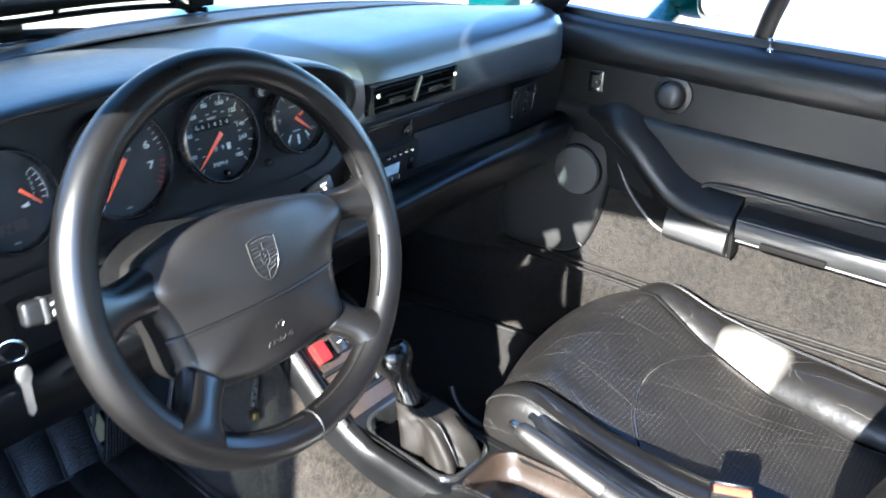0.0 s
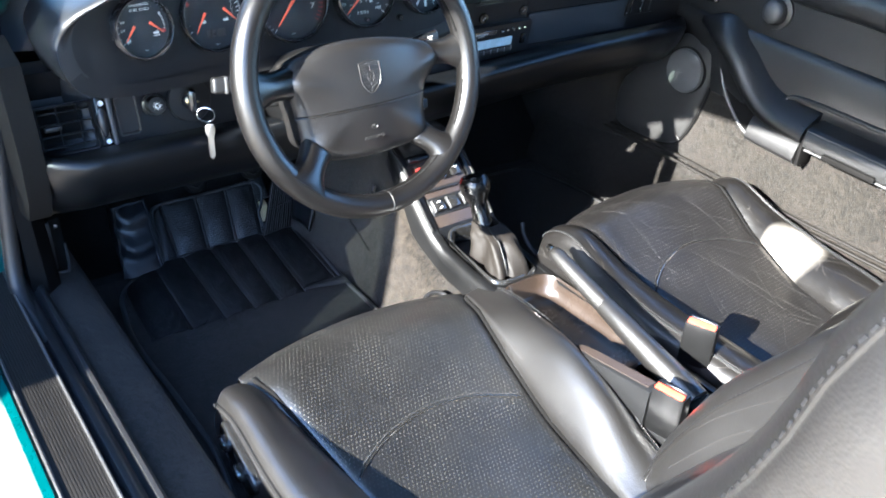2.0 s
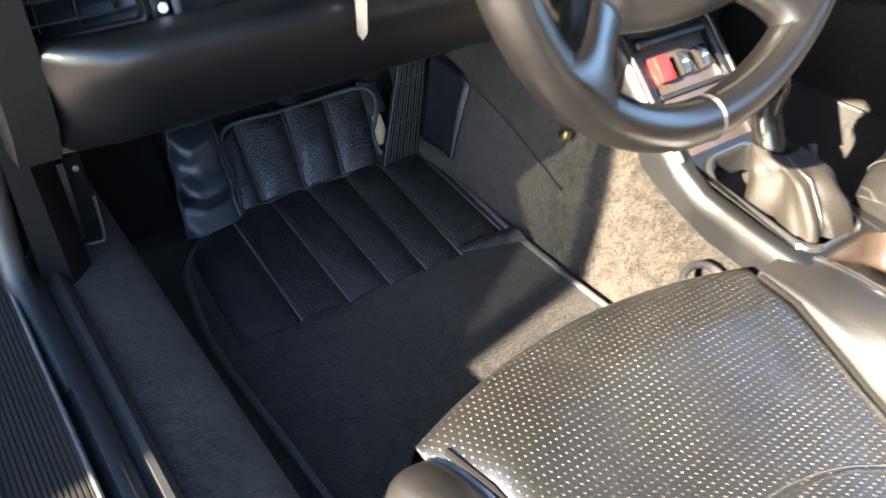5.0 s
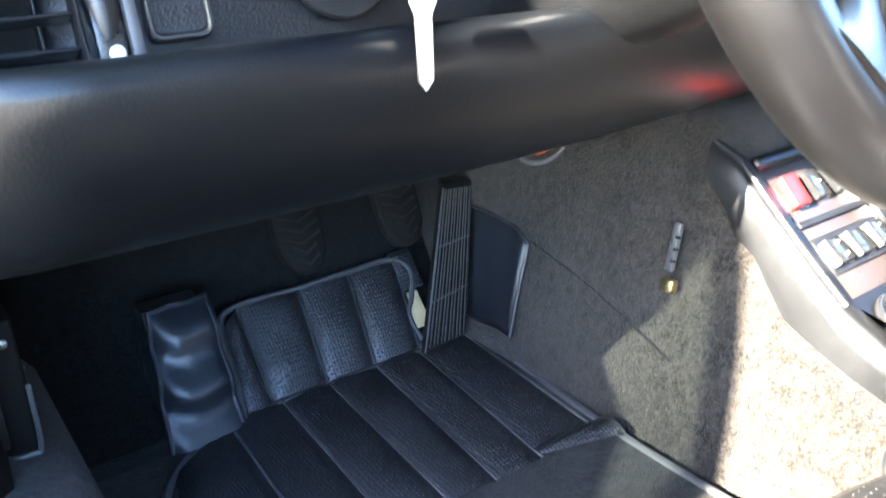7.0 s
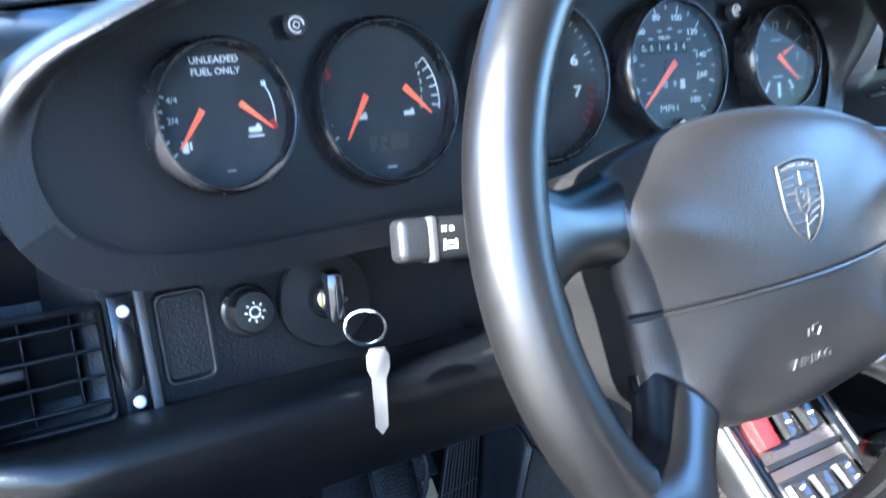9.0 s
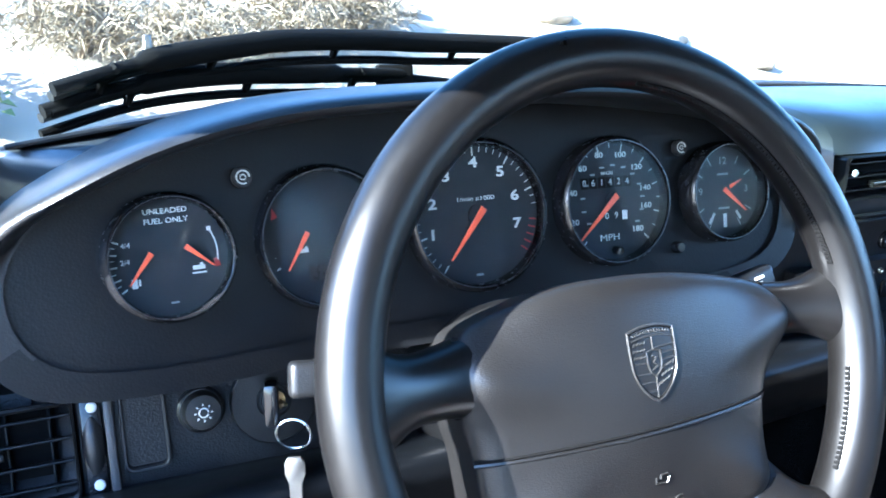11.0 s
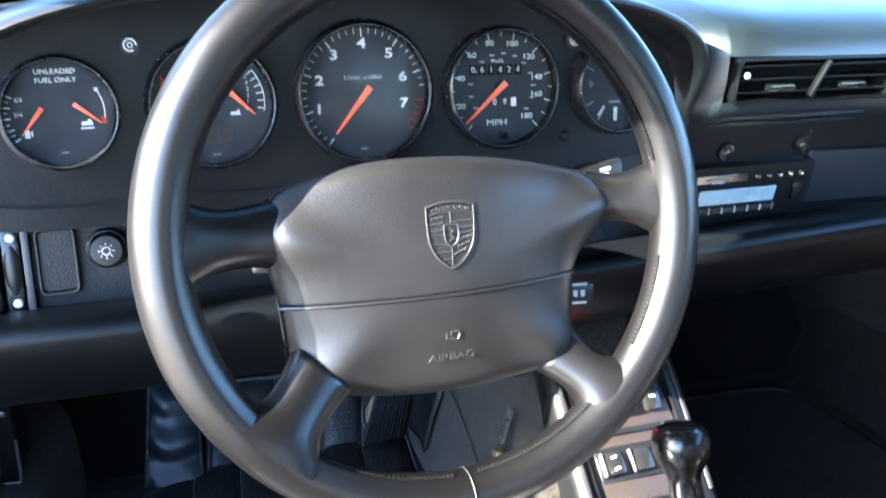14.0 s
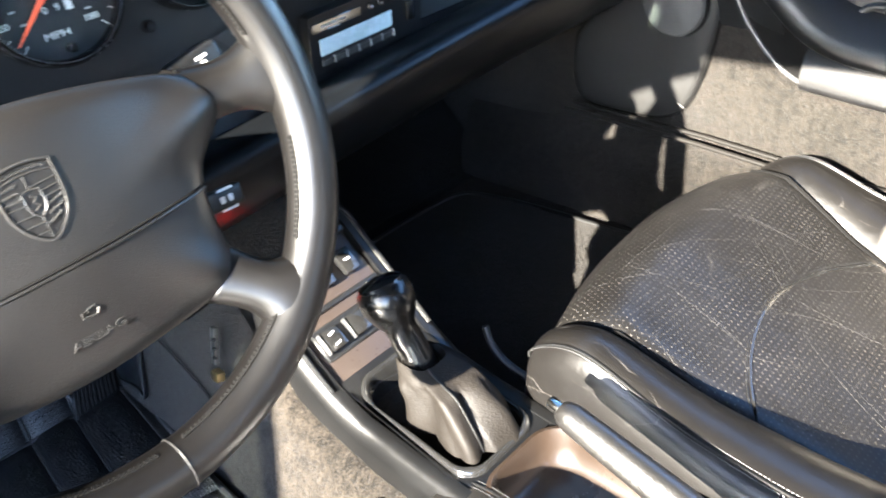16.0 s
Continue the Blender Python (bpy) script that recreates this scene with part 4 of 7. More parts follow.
def ticks(g, m, r, angles, r0, r1, w, mat):
    bm = bmesh.new()
    for a in angles:
        c, s = math.cos(radians(a)), math.sin(radians(a))
        p0, p1, q = V(c * r0 * r, s * r0 * r, 0.0003), V(c * r1 * r, s * r1 * r, 0.0003), V(-s, c, 0) * w * 0.5
        bm.faces.new([bm.verts.new(p) for p in (p0 - q, p1 - q, p1 + q, p0 + q)])
    part("scale_marks", bm, mat, g, "", m)["kind"] = "stuff"


def mark(g, m, r, x, y, w, h, mat=WHITE, turn=0.0, name="dial_mark"):
    part(name, box_bm(w * r, h * r, 0.0003, 0.0, m=m @ Matrix.Translation((x * r, y * r, 0.0003)) @ pose(0, 0, 0, 0, 0, turn)), mat, g)


def needle(g, m, r, p0, p1, w=0.05, mat=ORANGE):
    a, b = Vector(p0) * r, Vector(p1) * r
    d = (b - a)
    s = Vector((-d.y, d.x)).normalized() * w * r
    pts = [a + s, a - s, b - s * 0.22, b + s * 0.22]
    bm = plate_bm([(p.x, p.y) for p in pts], 0.0012, 0.0004)
    part("needle", bm, mat, g, "orange pointer", m @ Matrix.Translation((0, 0, 0.0020)))


def numerals(g, m, r, rows, size, mat=WHITE, wide=1.25, bold=0.00012):
    for s, x, y in rows:
        text_mesh("numeral", s, size * r, mat, g, m @ Matrix.Translation((x * r, y * r, 0.0003)), 0.00005, bold, wide)


# rev counter
R = 0.0545
g, gm = gauge_base(-0.281, 0.578, R, "rev counter with orange needle at rest")
numerals(g, gm, R, [("1", -0.70, -0.23), ("2", -0.68, 0.19), ("3", -0.45, 0.56), ("4", -0.02, 0.73), ("5", 0.40, 0.58), ("6", 0.61, 0.23), ("7", 0.62, -0.17)], 0.200, WHITE, 1.35, 0.00030)
text_mesh("dial_text", "1/min x1000", 0.092 * R, WHITE, g, gm @ Matrix.Translation((-0.02 * R, 0.23 * R, 0.0003)), 0.00005, 0.0, 1.3)
ticks(g, gm, R, [233.5 - 35.5 * k for k in range(7)], 0.83, 0.95, 0.0011, WHITE)
ticks(g, gm, R, [233.5 - 35.5 * k / 5 for k in range(33) if k % 5], 0.88, 0.95, 0.0006, WHITE)
ticks(g, gm, R, [-8 - 7.1 * k for k in range(5)], 0.83, 0.95, 0.0011, RED)
mark(g, gm, R, -0.02, -0.84, 0.11, 0.03, GREY_MARK)
needle(g, gm, R, (0.09, 0.09), (-0.46, -0.60))
part("needle_hub", lathe_bm([(0.15 * R, 0), (0.15 * R, 0.0012), (0.10 * R, 0.0018), (0.0, 0.0018)], 20), DIAL, g, "", gm)

# speedometer
R = 0.049
g, gm = gauge_base(-0.160, 0.580, R, "speedometer in miles with orange needle at rest")
numerals(g, gm, R, [("20", -0.77, -0.30), ("40", -0.78, 0.18), ("60", -0.57, 0.57), ("80", -0.24, 0.77), ("100", 0.18, 0.76), ("120", 0.50, 0.54), ("140", 0.66, 0.18), ("160", 0.66, -0.12), ("180", 0.47, -0.50)], 0.13, WHITE, 1.25)
numerals(g, gm, R, [("0", -0.55, 0.32), ("6", -0.38, 0.32), ("1", -0.21, 0.32), ("4", -0.04, 0.32), ("2", 0.13, 0.32), ("4", 0.30, 0.32)], 0.15, WHITE, 1.0, 0)
numerals(g, gm, R, [("0", -0.14, -0.24), ("9", 0.05, -0.24)], 0.15, WHITE, 1.0, 0)
mark(g, gm, R, 0.22, -0.24, 0.10, 0.15, WHITE, 0)
for x in (-0.55, -0.38, -0.21, -0.04, 0.13, 0.30):
    mark(g, gm @ Matrix.Translation((0, 0, -0.0002)), R, x, 0.32, 0.145, 0.18, SEAL_DARK, 0, "odometer_window")
text_mesh("dial_text", "MPH", 0.15 * R, WHITE, g, gm @ Matrix.Translation((-0.10 * R, -0.60 * R, 0.0003)), 0.00005, 0.0, 1.35)
text_mesh("dial_text", "MILES", 0.075 * R, WHITE, g, gm @ Matrix.Translation((-0.10 * R, 0.47 * R, 0.0003)), 0.00005, 0.00003, 1.3)
ticks(g, gm, R, [228 - 30.3 * k for k in range(10)], 0.84, 0.96, 0.0009, WHITE)
ticks(g, gm, R, [228 - 30.3 * (k + 0.5) for k in range(9)], 0.89, 0.96, 0.0007, WHITE)
for k in range(13):
    a = radians(214 - 21 * k)
    mark(g, gm, R, 0.60 * math.cos(a), 0.60 * math.sin(a), 0.09, 0.03, GREY_MARK)
needle(g, gm, R, (0.06, 0.10), (-0.70, -0.60))
part("needle_hub", lathe_bm([(0.16 * R, 0), (0.16 * R, 0.0012), (0.10 * R, 0.0018), (0.0, 0.0018)], 20), DIAL, g, "", gm)
part("reset_pin", lathe_bm([(0.0035, -0.003), (0.0035, 0.006), (0.002, 0.008), (0.0, 0.008)], 14), GLOSS, g, "black reset pin", gm @ Matrix.Translation((0, -0.82 * R, 0.001)))

# clock
R = 0.0395
g, gm = gauge_base(-0.056, 0.582, R, "small round clock with white marks")
numerals(g, gm, R, [("12", -0.02, 0.66), ("3", 0.62, 0.03), ("9", -0.64, 0.03)], 0.22, GREY_MARK, 1.1, 0)
ticks(g, gm, R, [30 * k for k in range(12) if k % 3], 0.66, 0.86, 0.0010, GREY_MARK)
mark(g, gm, R, 0.0, -0.62, 0.09, 0.30)
mark(g, gm, R, -0.36, -0.55, 0.06, 0.26, WHITE, -35)
mark(g, gm, R, 0.38, -0.52, 0.06, 0.22, WHITE, 35)
for y in (0.38, -0.35):
    mark(g, gm, R, -0.02, y, 0.30, 0.04, GREY_MARK)
needle(g, gm, R, (-0.04, 0.06), (0.55, -0.44), 0.055)
needle(g, gm, R, (0.12, 0.10), (0.44, 0.24), 0.04)

# fuel and oil level
R = 0.0375
g, gm = gauge_base(-0.509, 0.5755, R, "fuel and oil level gauge with orange needles", 8)
text_mesh("dial_text", "UNLEADED", 0.125 * R, WHITE, g, gm @ Matrix.Translation((0.0, 0.77 * R, 0.0003)), 0.00005, 0.00005, 1.12)
text_mesh("dial_text", "FUEL ONLY", 0.125 * R, WHITE, g, gm @ Matrix.Translation((0.0, 0.61 * R, 0.0003)), 0.00005, 0.00005, 1.12)
ticks(g, gm, R, [158, 171, 184, 198, 211], 0.84, 0.95, 0.0010, WHITE)
ticks(g, gm, R, [164, 177, 191, 204], 0.88, 0.95, 0.0006, WHITE)
text_mesh("dial_text", "4/4", 0.12 * R, WHITE, g, gm @ Matrix.Translation((-0.68 * R, 0.27 * R, 0.0003)), 0.00005)
text_mesh("dial_text", "2/4", 0.12 * R, WHITE, g, gm @ Matrix.Translation((-0.71 * R, 0.0, 0.0003)), 0.00005)
part("dial_arc", tube_bm([gm @ V(0.79 * R * math.cos(radians(a)), 0.79 * R * math.sin(radians(a)), 0.0003) for a in range(-10, 32, 4)], 0.0004, 6), WHITE, g)
mark(g, gm, R, 0.68, 0.41, 0.07, 0.07)
mark(g, gm, R, 0.76, -0.17, 0.09, 0.14, RED, 12)
mark(g, gm, R, -0.60, -0.36, 0.09, 0.15)
mark(g, gm, R, -0.52, -0.35, 0.03, 0.10)
mark(g, gm, R, 0.45, -0.22, 0.20, 0.07)
mark(g, gm, R, 0.50, -0.17, 0.05, 0.05)
mark(g, gm, R, 0.45, -0.31, 0.24, 0.025)
mark(g, gm, R, 0.0, -0.75, 0.13, 0.03, GREY_MARK)
needle(g, gm, R, (-0.30, 0.11), (-0.69, -0.38), 0.045)
needle(g, gm, R, (0.25, 0.16), (0.70, -0.22), 0.045)

# oil temperature and pressure
R = 0.0468
g, gm = gauge_base(-0.403, 0.574, R, "oil temperature and pressure gauge with orange needles", 4)
mark(g, gm, R, -0.78, 0.40, 0.10, 0.14, RED, 25)
ticks(g, gm, R, [168, 182, 196, 208], 0.82, 0.93, 0.0011, WHITE)
ticks(g, gm, R, [38 - 9 * k for k in range(6)], 0.74, 0.86, 0.0010, WHITE)
part("dial_arc", tube_bm([gm @ V(0.86 * R * math.cos(radians(a)), 0.86 * R * math.sin(radians(a)), 0.0003) for a in range(-10, 42, 4)], 0.0004, 6), WHITE, g)
numerals(g, gm, R, [(str(5 - k), 0.56 + 0.03 * math.sin(k * 0.6), 0.43 - 0.105 * k) for k in range(6)], 0.095, WHITE, 1.1, 0)
for x in (0.36, -0.36):
    mark(g, gm, R, x, -0.17, 0.16, 0.06)
    mark(g, gm, R, x + 0.05, -0.13, 0.04, 0.04)
for x in (-0.16, 0.16):
    mark(g, gm, R, x, -0.52, 0.26, 0.22, BROWN_PANEL, 0, "warning_lamp")
mark(g, gm, R, 0.0, -0.84, 0.14, 0.03, GREY_MARK)
needle(g, gm, R, (-0.28, 0.10), (-0.62, -0.44), 0.04)
needle(g, gm, R, (0.30, 0.17), (0.68, -0.20), 0.045)

# small lamps and the clock's knob on the gauge panel
for x, z, r in ((-0.459, 0.6195, 0.0072), (-0.096, 0.620, 0.0068)):
    m = basis((x, curve_at(FACE_Y, x) - 0.006 + (z - 0.578) * 0.14, z), (1, 0, 0), (0, 0.14, 1))
    lamp = part("indicator_lamp", lathe_bm([(r, -0.003), (r, 0.001), (r * 0.85, 0.002), (0.0, 0.002)], 20), SPEAKER, dash, "small dark indicator lamp", m)
    part("symbol", tube_bm([m @ V(0.6 * r * math.cos(a), 0.6 * r * math.sin(a), 0.0021) for a in [0.35 * k for k in range(16)]], 0.00055, 5), WHITE, lamp)
    part("symbol", tube_bm([m @ V(0.25 * r * math.cos(a), 0.25 * r * math.sin(a), 0.0021) for a in [0.5 * k for k in range(13)]], 0.0004, 5), WHITE, lamp)
m = basis((-0.100, 0.194, 0.536), (1, 0, 0), (0, 0.14, 1))
knob = part("clock_knob", lathe_bm([(0.005, -0.002), (0.005, 0.010), (0.0038, 0.012), (0, 0.012)], 18), GLOSS, dash, "small black clock setting knob", m)
part("symbol", tube_bm([m @ V(0.0032 * math.cos(a), 0.011 + 0.0032 * math.sin(a), 0.001) for a in [0.35 * k for k in range(19)]], 0.0004, 5), WHITE, knob)

# ---- driver's switches
m = basis((-0.5315, 0.2235, 0.4445), (1, 0, 0.01), (0, 0.2, 1))
blank = part("blank_switch", loft_bm([[V(x * a, y * a, z) for x, y in rrect(0.029, 0.054, 0.005, 4)] for a, z in ((1.05, -0.003), (1.05, 0.002), (1.0, 0.004), (0.94, 0.0035), (0.90, 0.001))], True, True), VINYL, dash, "blanked switch plate with a raised edge", m)
# edge bead paler than the plate, its shine put into the colour
part("switch_edge", tube_bm([m @ V(x * 0.975, y * 0.985, 0.0040) for x, y in rrect(0.029, 0.054, 0.005, 4)], 0.0011, 6, True), RUBBER, blank, "raised edge, paler for its shine")
m = basis((-0.493, 0.2225, 0.4525), (1, 0, 0.01), (0, 0.2, 1))
knob = part("light_switch", lathe_bm([(0.0165, -0.003), (0.0165, 0.002), (0.0148, 0.004), (0.0140, 0.004), (0.0135, 0.012), (0.0120, 0.0155), (0.0, 0.0165)], 36), PLASTIC, dash, "round black light switch knob", m)
part("symbol", tube_bm([m @ V(0.0032 * math.cos(a), 0.0032 * math.sin(a), 0.0167) for a in [0.35 * k for k in range(18)]], 0.0005, 5), WHITE, knob)
for k in range(8):
    a = math.pi / 4 * k
    part("symbol", tube_bm([m @ V(0.0048 * math.cos(a), 0.0048 * math.sin(a), 0.0166), m @ V(0.0064 * math.cos(a), 0.0064 * math.sin(a), 0.0164)], 0.0005, 5), WHITE, knob)
m = basis((-0.441, 0.2225, 0.450), (1, 0, 0.01), (0, 0.2, 1))
lock = part("ignition_lock", lathe_bm([(0.0315, -0.003), (0.0315, 0.0015), (0.0305, 0.0025), (0.013, 0.003), (0.012, 0.001), (0.010, 0.001), (0.0095, 0.004), (0.006, 0.0045), (0.0, 0.0035)], 44), PLASTIC, dash, "round black ignition lock plate", m)
part("lock_barrel", lathe_bm([(0.0075, 0), (0.0075, 0.006), (0.006, 0.0068), (0, 0.0068)], 24), BRASS, lock, "worn brass lock barrel", m)

# ---- radio and its panel
def build_radio():
    m = basis((0.1300, 0.2125, 0.4650), (1, 0, 0.012), (0, -0.16, 1))
    ob = part("radio", loft_bm([[V(x, y, z) for x, y in rrect(0.150 * a, 0.060 * a, 0.003, 2)] for a, z in ((1, -0.01), (1, 0.004), (0.985, 0.006))], True, True), PLASTIC, dash, "black cassette radio with a pale display", m)
    part("display", box_bm(0.094, 0.0165, 0.002, 0.0006, 1, m @ Matrix.Translation((-0.016, -0.0035, 0.0062))), LCD, ob, "pale blue liquid crystal display")
    part("cassette_slot", box_bm(0.062, 0.010, 0.003, 0.001, 1, m @ Matrix.Translation((-0.040, 0.0175, 0.0060))), GLOSS, ob)
    part("lettering_bar", box_bm(0.030, 0.0022, 0.0008, 0.0, m=m @ Matrix.Translation((-0.045, 0.0178, 0.0078))), GREY_MARK, ob)
    part("lettering_bar", box_bm(0.014, 0.0016, 0.0008, 0.0, m=m @ Matrix.Translation((-0.045, 0.0135, 0.0078))), GREY_MARK, ob)
    for k in range(6):
        part("button", box_bm(0.0140, 0.0065, 0.004, 0.001, 2, m @ Matrix.Translation((-0.0555 + 0.0158 * k, -0.0185, 0.0066))), SEAL, ob)
        # pale bar between keys, painting the light on their edges
        part("button_edge_glint", box_bm(0.0011, 0.0075, 0.004, 0.0003, 1, m @ Matrix.Translation((-0.0476 + 0.0158 * k, -0.0185, 0.0070))), GREY_MARK, ob)
    for k in range(5):
        part("button", lathe_bm([(0.0034, 0), (0.0034, 0.004), (0.0026, 0.005), (0, 0.005)], 14), GLOSS, ob, "", m @ Matrix.Translation((0.002 + 0.0135 * k, 0.0185, 0.0052)))
        part("button_symbol", box_bm(0.0026, 0.0011, 0.0006, 0.0, m=m @ Matrix.Translation((0.002 + 0.0135 * k, 0.0185, 0.0104))), WHITE, ob)
    part("volume_rocker", box_bm(0.011, 0.020, 0.006, 0.003, 2, m @ Matrix.Translation((0.0565, -0.003, 0.0068))), GLOSS, ob)
    for x, z in ((0.092, 0.508), (0.184, 0.512)):
        mm = basis((x, 0.2095, z), (1, 0, 0.012), (0, -0.16, 1))
        k = part("button", lathe_bm([(0.0095, -0.003), (0.0095, 0.002), (0.0085, 0.004), (0.004, 0.0035), (0.0, 0.0030)], 24), GLOSS, dash, "round black push button", mm)
        part("symbol", box_bm(0.006, 0.0018, 0.0006, 0.0, m=mm @ Matrix.Translation((0, 0, 0.0040)) @ pose(0, 0, 0, 0, 0, 25)), GREY_MARK, k)


build_radio()

# heater sliders at the far end of the dash
m = basis((0.505, 0.206, 0.497), (1, 0, 0.012), (0, -0.16, 1))
hp = part("heater_panel", box_bm(0.085, 0.058, 0.003, 0.0012, 1, m @ Matrix.Translation((0, 0, 0.0012))), VINYL, dash, "upright black heater control panel")
for dx in (-0.030, 0.004, 0.028):
    part("slider_slot", box_bm(0.004, 0.048, 0.003, 0.0012, 1, m @ Matrix.Translation((dx, 0, 0.0025))), GLOSS if dx < 0.02 else SEAL, hp)
    part("slider_knob", box_bm(0.008, 0.007, 0.006, 0.001, 1, m @ Matrix.Translation((dx, 0.012, 0.004))), PLASTIC, hp)
for dx, dy in ((0.004, 0.016), (0.004, 0.0), (0.004, -0.016), (-0.034, 0.022), (-0.034, -0.022)):
    part("slider_mark", box_bm(0.003, 0.003, 0.0008, 0.0, m=m @ Matrix.Translation((dx - 0.006, dy, 0.0036))), GREY_MARK, hp)


# ---------------------------------------------------------------- steering column and wheel
TILT = radians(15.6)
WM = basis((-0.274, 0.009, 0.522), (math.cos(radians(2.0)), math.sin(radians(2.0)), 0), (0, math.sin(TILT), math.cos(TILT)))

column = thing("steering_column", (-0.274, 0.25, 0.42), "black plastic steering column shroud with control stalks", "steering column")
rings = []
for d, rx, rz, dz in ((-0.032, 0.046, 0.046, -0.010), (-0.05, 0.058, 0.056, -0.014), (-0.10, 0.062, 0.060, -0.018), (-0.16, 0.062, 0.062, -0.022), (-0.24, 0.060, 0.060, -0.03)):
    rings.append([WM @ V(rx * math.cos(a), rz * math.sin(a) + dz, d) for a in [2 * math.pi * k / 28 for k in range(28)]])
part("column_shroud", loft_bm(rings), CONSOLE_SKIN, column)


def stalk(name, base, tip, w, t, label, marks):
    a, b = Vector(base), Vector(tip)
    d = (b - a).normalized()
    m = basis((a + b) / 2, d, V(0, 0.25, 1))
    n = (b - a).length
    st = part(name, box_bm(n * 0.7, w * 0.75, t, t * 0.4, 3, m @ Matrix.Translation((-0.15 * n, 0, 0))), PLASTIC, column, label)
    part("stalk_end", box_bm(0.042, w, t * 1.15, t * 0.35, 3, m @ Matrix.Translation((n * 0.5 - 0.016, 0, 0))), PLASTIC, st)
    for dx, dy, ww, hh in marks:
        part("symbol", box_bm(ww, hh, 0.0006, 0.0, m=m @ Matrix.Translation((n * 0.5 - dx, dy, t * (0.58 if d.x > 0 else -0.58)))), WHITE, st)
    return st


stalk("stalk", (-0.335, 0.070, 0.508), (-0.456, 0.082, 0.517), 0.021, 0.013, "black turn signal stalk with white symbols", [(0.018, 0.0045, 0.0022, 0.0022), (0.022, 0.0045, 0.0022, 0.0022), (0.018, -0.003, 0.001, 0.005), (0.021, -0.002, 0.004, 0.001), (0.0215, -0.0045, 0.0035, 0.001), (0.024, -0.003, 0.001, 0.004)])
part("stalk_collar", box_bm(0.005, 0.022, 0.016, 0.002, 2, basis((-0.444, 0.0805, 0.516), (-1, 0.1, 0.07), (0, 0.25, 1))), KEY_STEEL, column, "bright stalk band")
stalk("stalk", (-0.310, 0.080, 0.478), (-0.385, 0.092, 0.480), 0.016, 0.012, "lower black control stalk", [(0.010, 0.002, 0.003, 0.006)])
stalk("stalk", (-0.215, 0.07, 0.520), (-0.112, 0.080, 0.536), 0.018, 0.012, "black wiper stalk", [(0.012, 0.003, 0.009, 0.002), (0.012, -0.002, 0.004, 0.004)])
stalk("stalk", (-0.215, 0.075, 0.44), (-0.124, 0.083, 0.432), 0.016, 0.010, "black cruise control stalk with white marks", [(0.010, 0.0075, 0.014, 0.002), (0.014, 0.0, 0.004, 0.005), (0.007, 0.0, 0.004, 0.005), (0.010, -0.0075, 0.014, 0.002)])

wheel = thing("steering_wheel", (-0.274, 0.06, 0.48), "black leather four-spoke airbag steering wheel", "steering wheel")
RR, RT = 0.1755, 0.0168
rings = []
for k in range(97):
    a = 2 * math.pi * k / 96
    c = V(math.cos(a), math.sin(a), 0)
    rings.append([WM @ (c * (RR + RT * math.cos(b)) + V(0, 0, RT * 1.05 * math.sin(b))) for b in [2 * math.pi * j / 18 for j in range(18)]])
bm = loft_bm(rings, True, False)
bmesh.ops.remove_doubles(bm, verts=bm.verts, dist=1e-6)
rim = part("rim", bm, WHEEL_LEATHER, wheel, "leather-wrapped rim", sharp=180)
for a0, a1 in ((14, 84), (-132, -92), (-86, -48), (-34, -10)):
    bm = bmesh.new()
    n = int((a1 - a0) * 0.9)
    for k in range(n):
        for sgn in (-1, 1):
            a = radians(a0 + (a1 - a0) * k / n)
            b = radians(180 - 15)
            def at(ang, bb):
                c = V(math.cos(ang), math.sin(ang), 0)
                return WM @ (c * (RR + RT * 1.01 * math.cos(bb)) + V(0, 0, RT * 1.06 * math.sin(bb)))
            tube_bm([at(a, b), at(a + sgn * 0.006, b - 0.17)], 0.0010, 5, False, bm)
    st = part("rim_stitching", bm, SEAL_DARK, rim, "dark cross stitching")
    st["kind"] = "stuff"
for a0 in (-89,):
    a = radians(a0)
    c = V(math.cos(a), math.sin(a), 0)
    loop = [WM @ (c * (RR + (RT + 0.0002) * math.cos(b)) + V(0, 0, (RT * 1.05 + 0.0002) * math.sin(b))) for b in [2 * math.pi * j / 20 for j in range(20)]]
    part("rim_joint", tube_bm(loop, 0.0007, 5, True), RUBBER, rim)

# airbag cover: a shallow dome whose edge rolls over, with the spokes meeting it flush
PAD_OUT = [(-0.1145, 0.004), (-0.1135, 0.018), (-0.1085, 0.029), (-0.1000, 0.0355), (-0.080, 0.0418), (-0.047, 0.0488), (-0.012, 0.0502), (0.026, 0.0483), (0.064, 0.0428), (0.096, 0.0362), (0.113, 0.0305), (0.1240, 0.0205), (0.1300, 0.0085), (0.1265, -0.003), (0.112, -0.0165), (0.1030, -0.0265), (0.0985, -0.042), (0.0978, -0.058), (0.0990, -0.074), (0.0990, -0.0850), (0.0925, -0.0955), (0.0735, -0.1050), (0.044, -0.1080), (0.0, -0.1095), (-0.040, -0.1070), (-0.0735, -0.1010), (-0.0930, -0.0870), (-0.1035, -0.0745), (-0.1062, -0.0555), (-0.1085, -0.035), (-0.1125, -0.018)]
PAD_C = Vector((-0.002, -0.030))
pad_loop = [Vector((p.x * 0.99, p.y * 0.99)) for p in catmull([V(x, y, 0) for x, y in PAD_OUT], 4, True)]
EDGE_R = 0.016


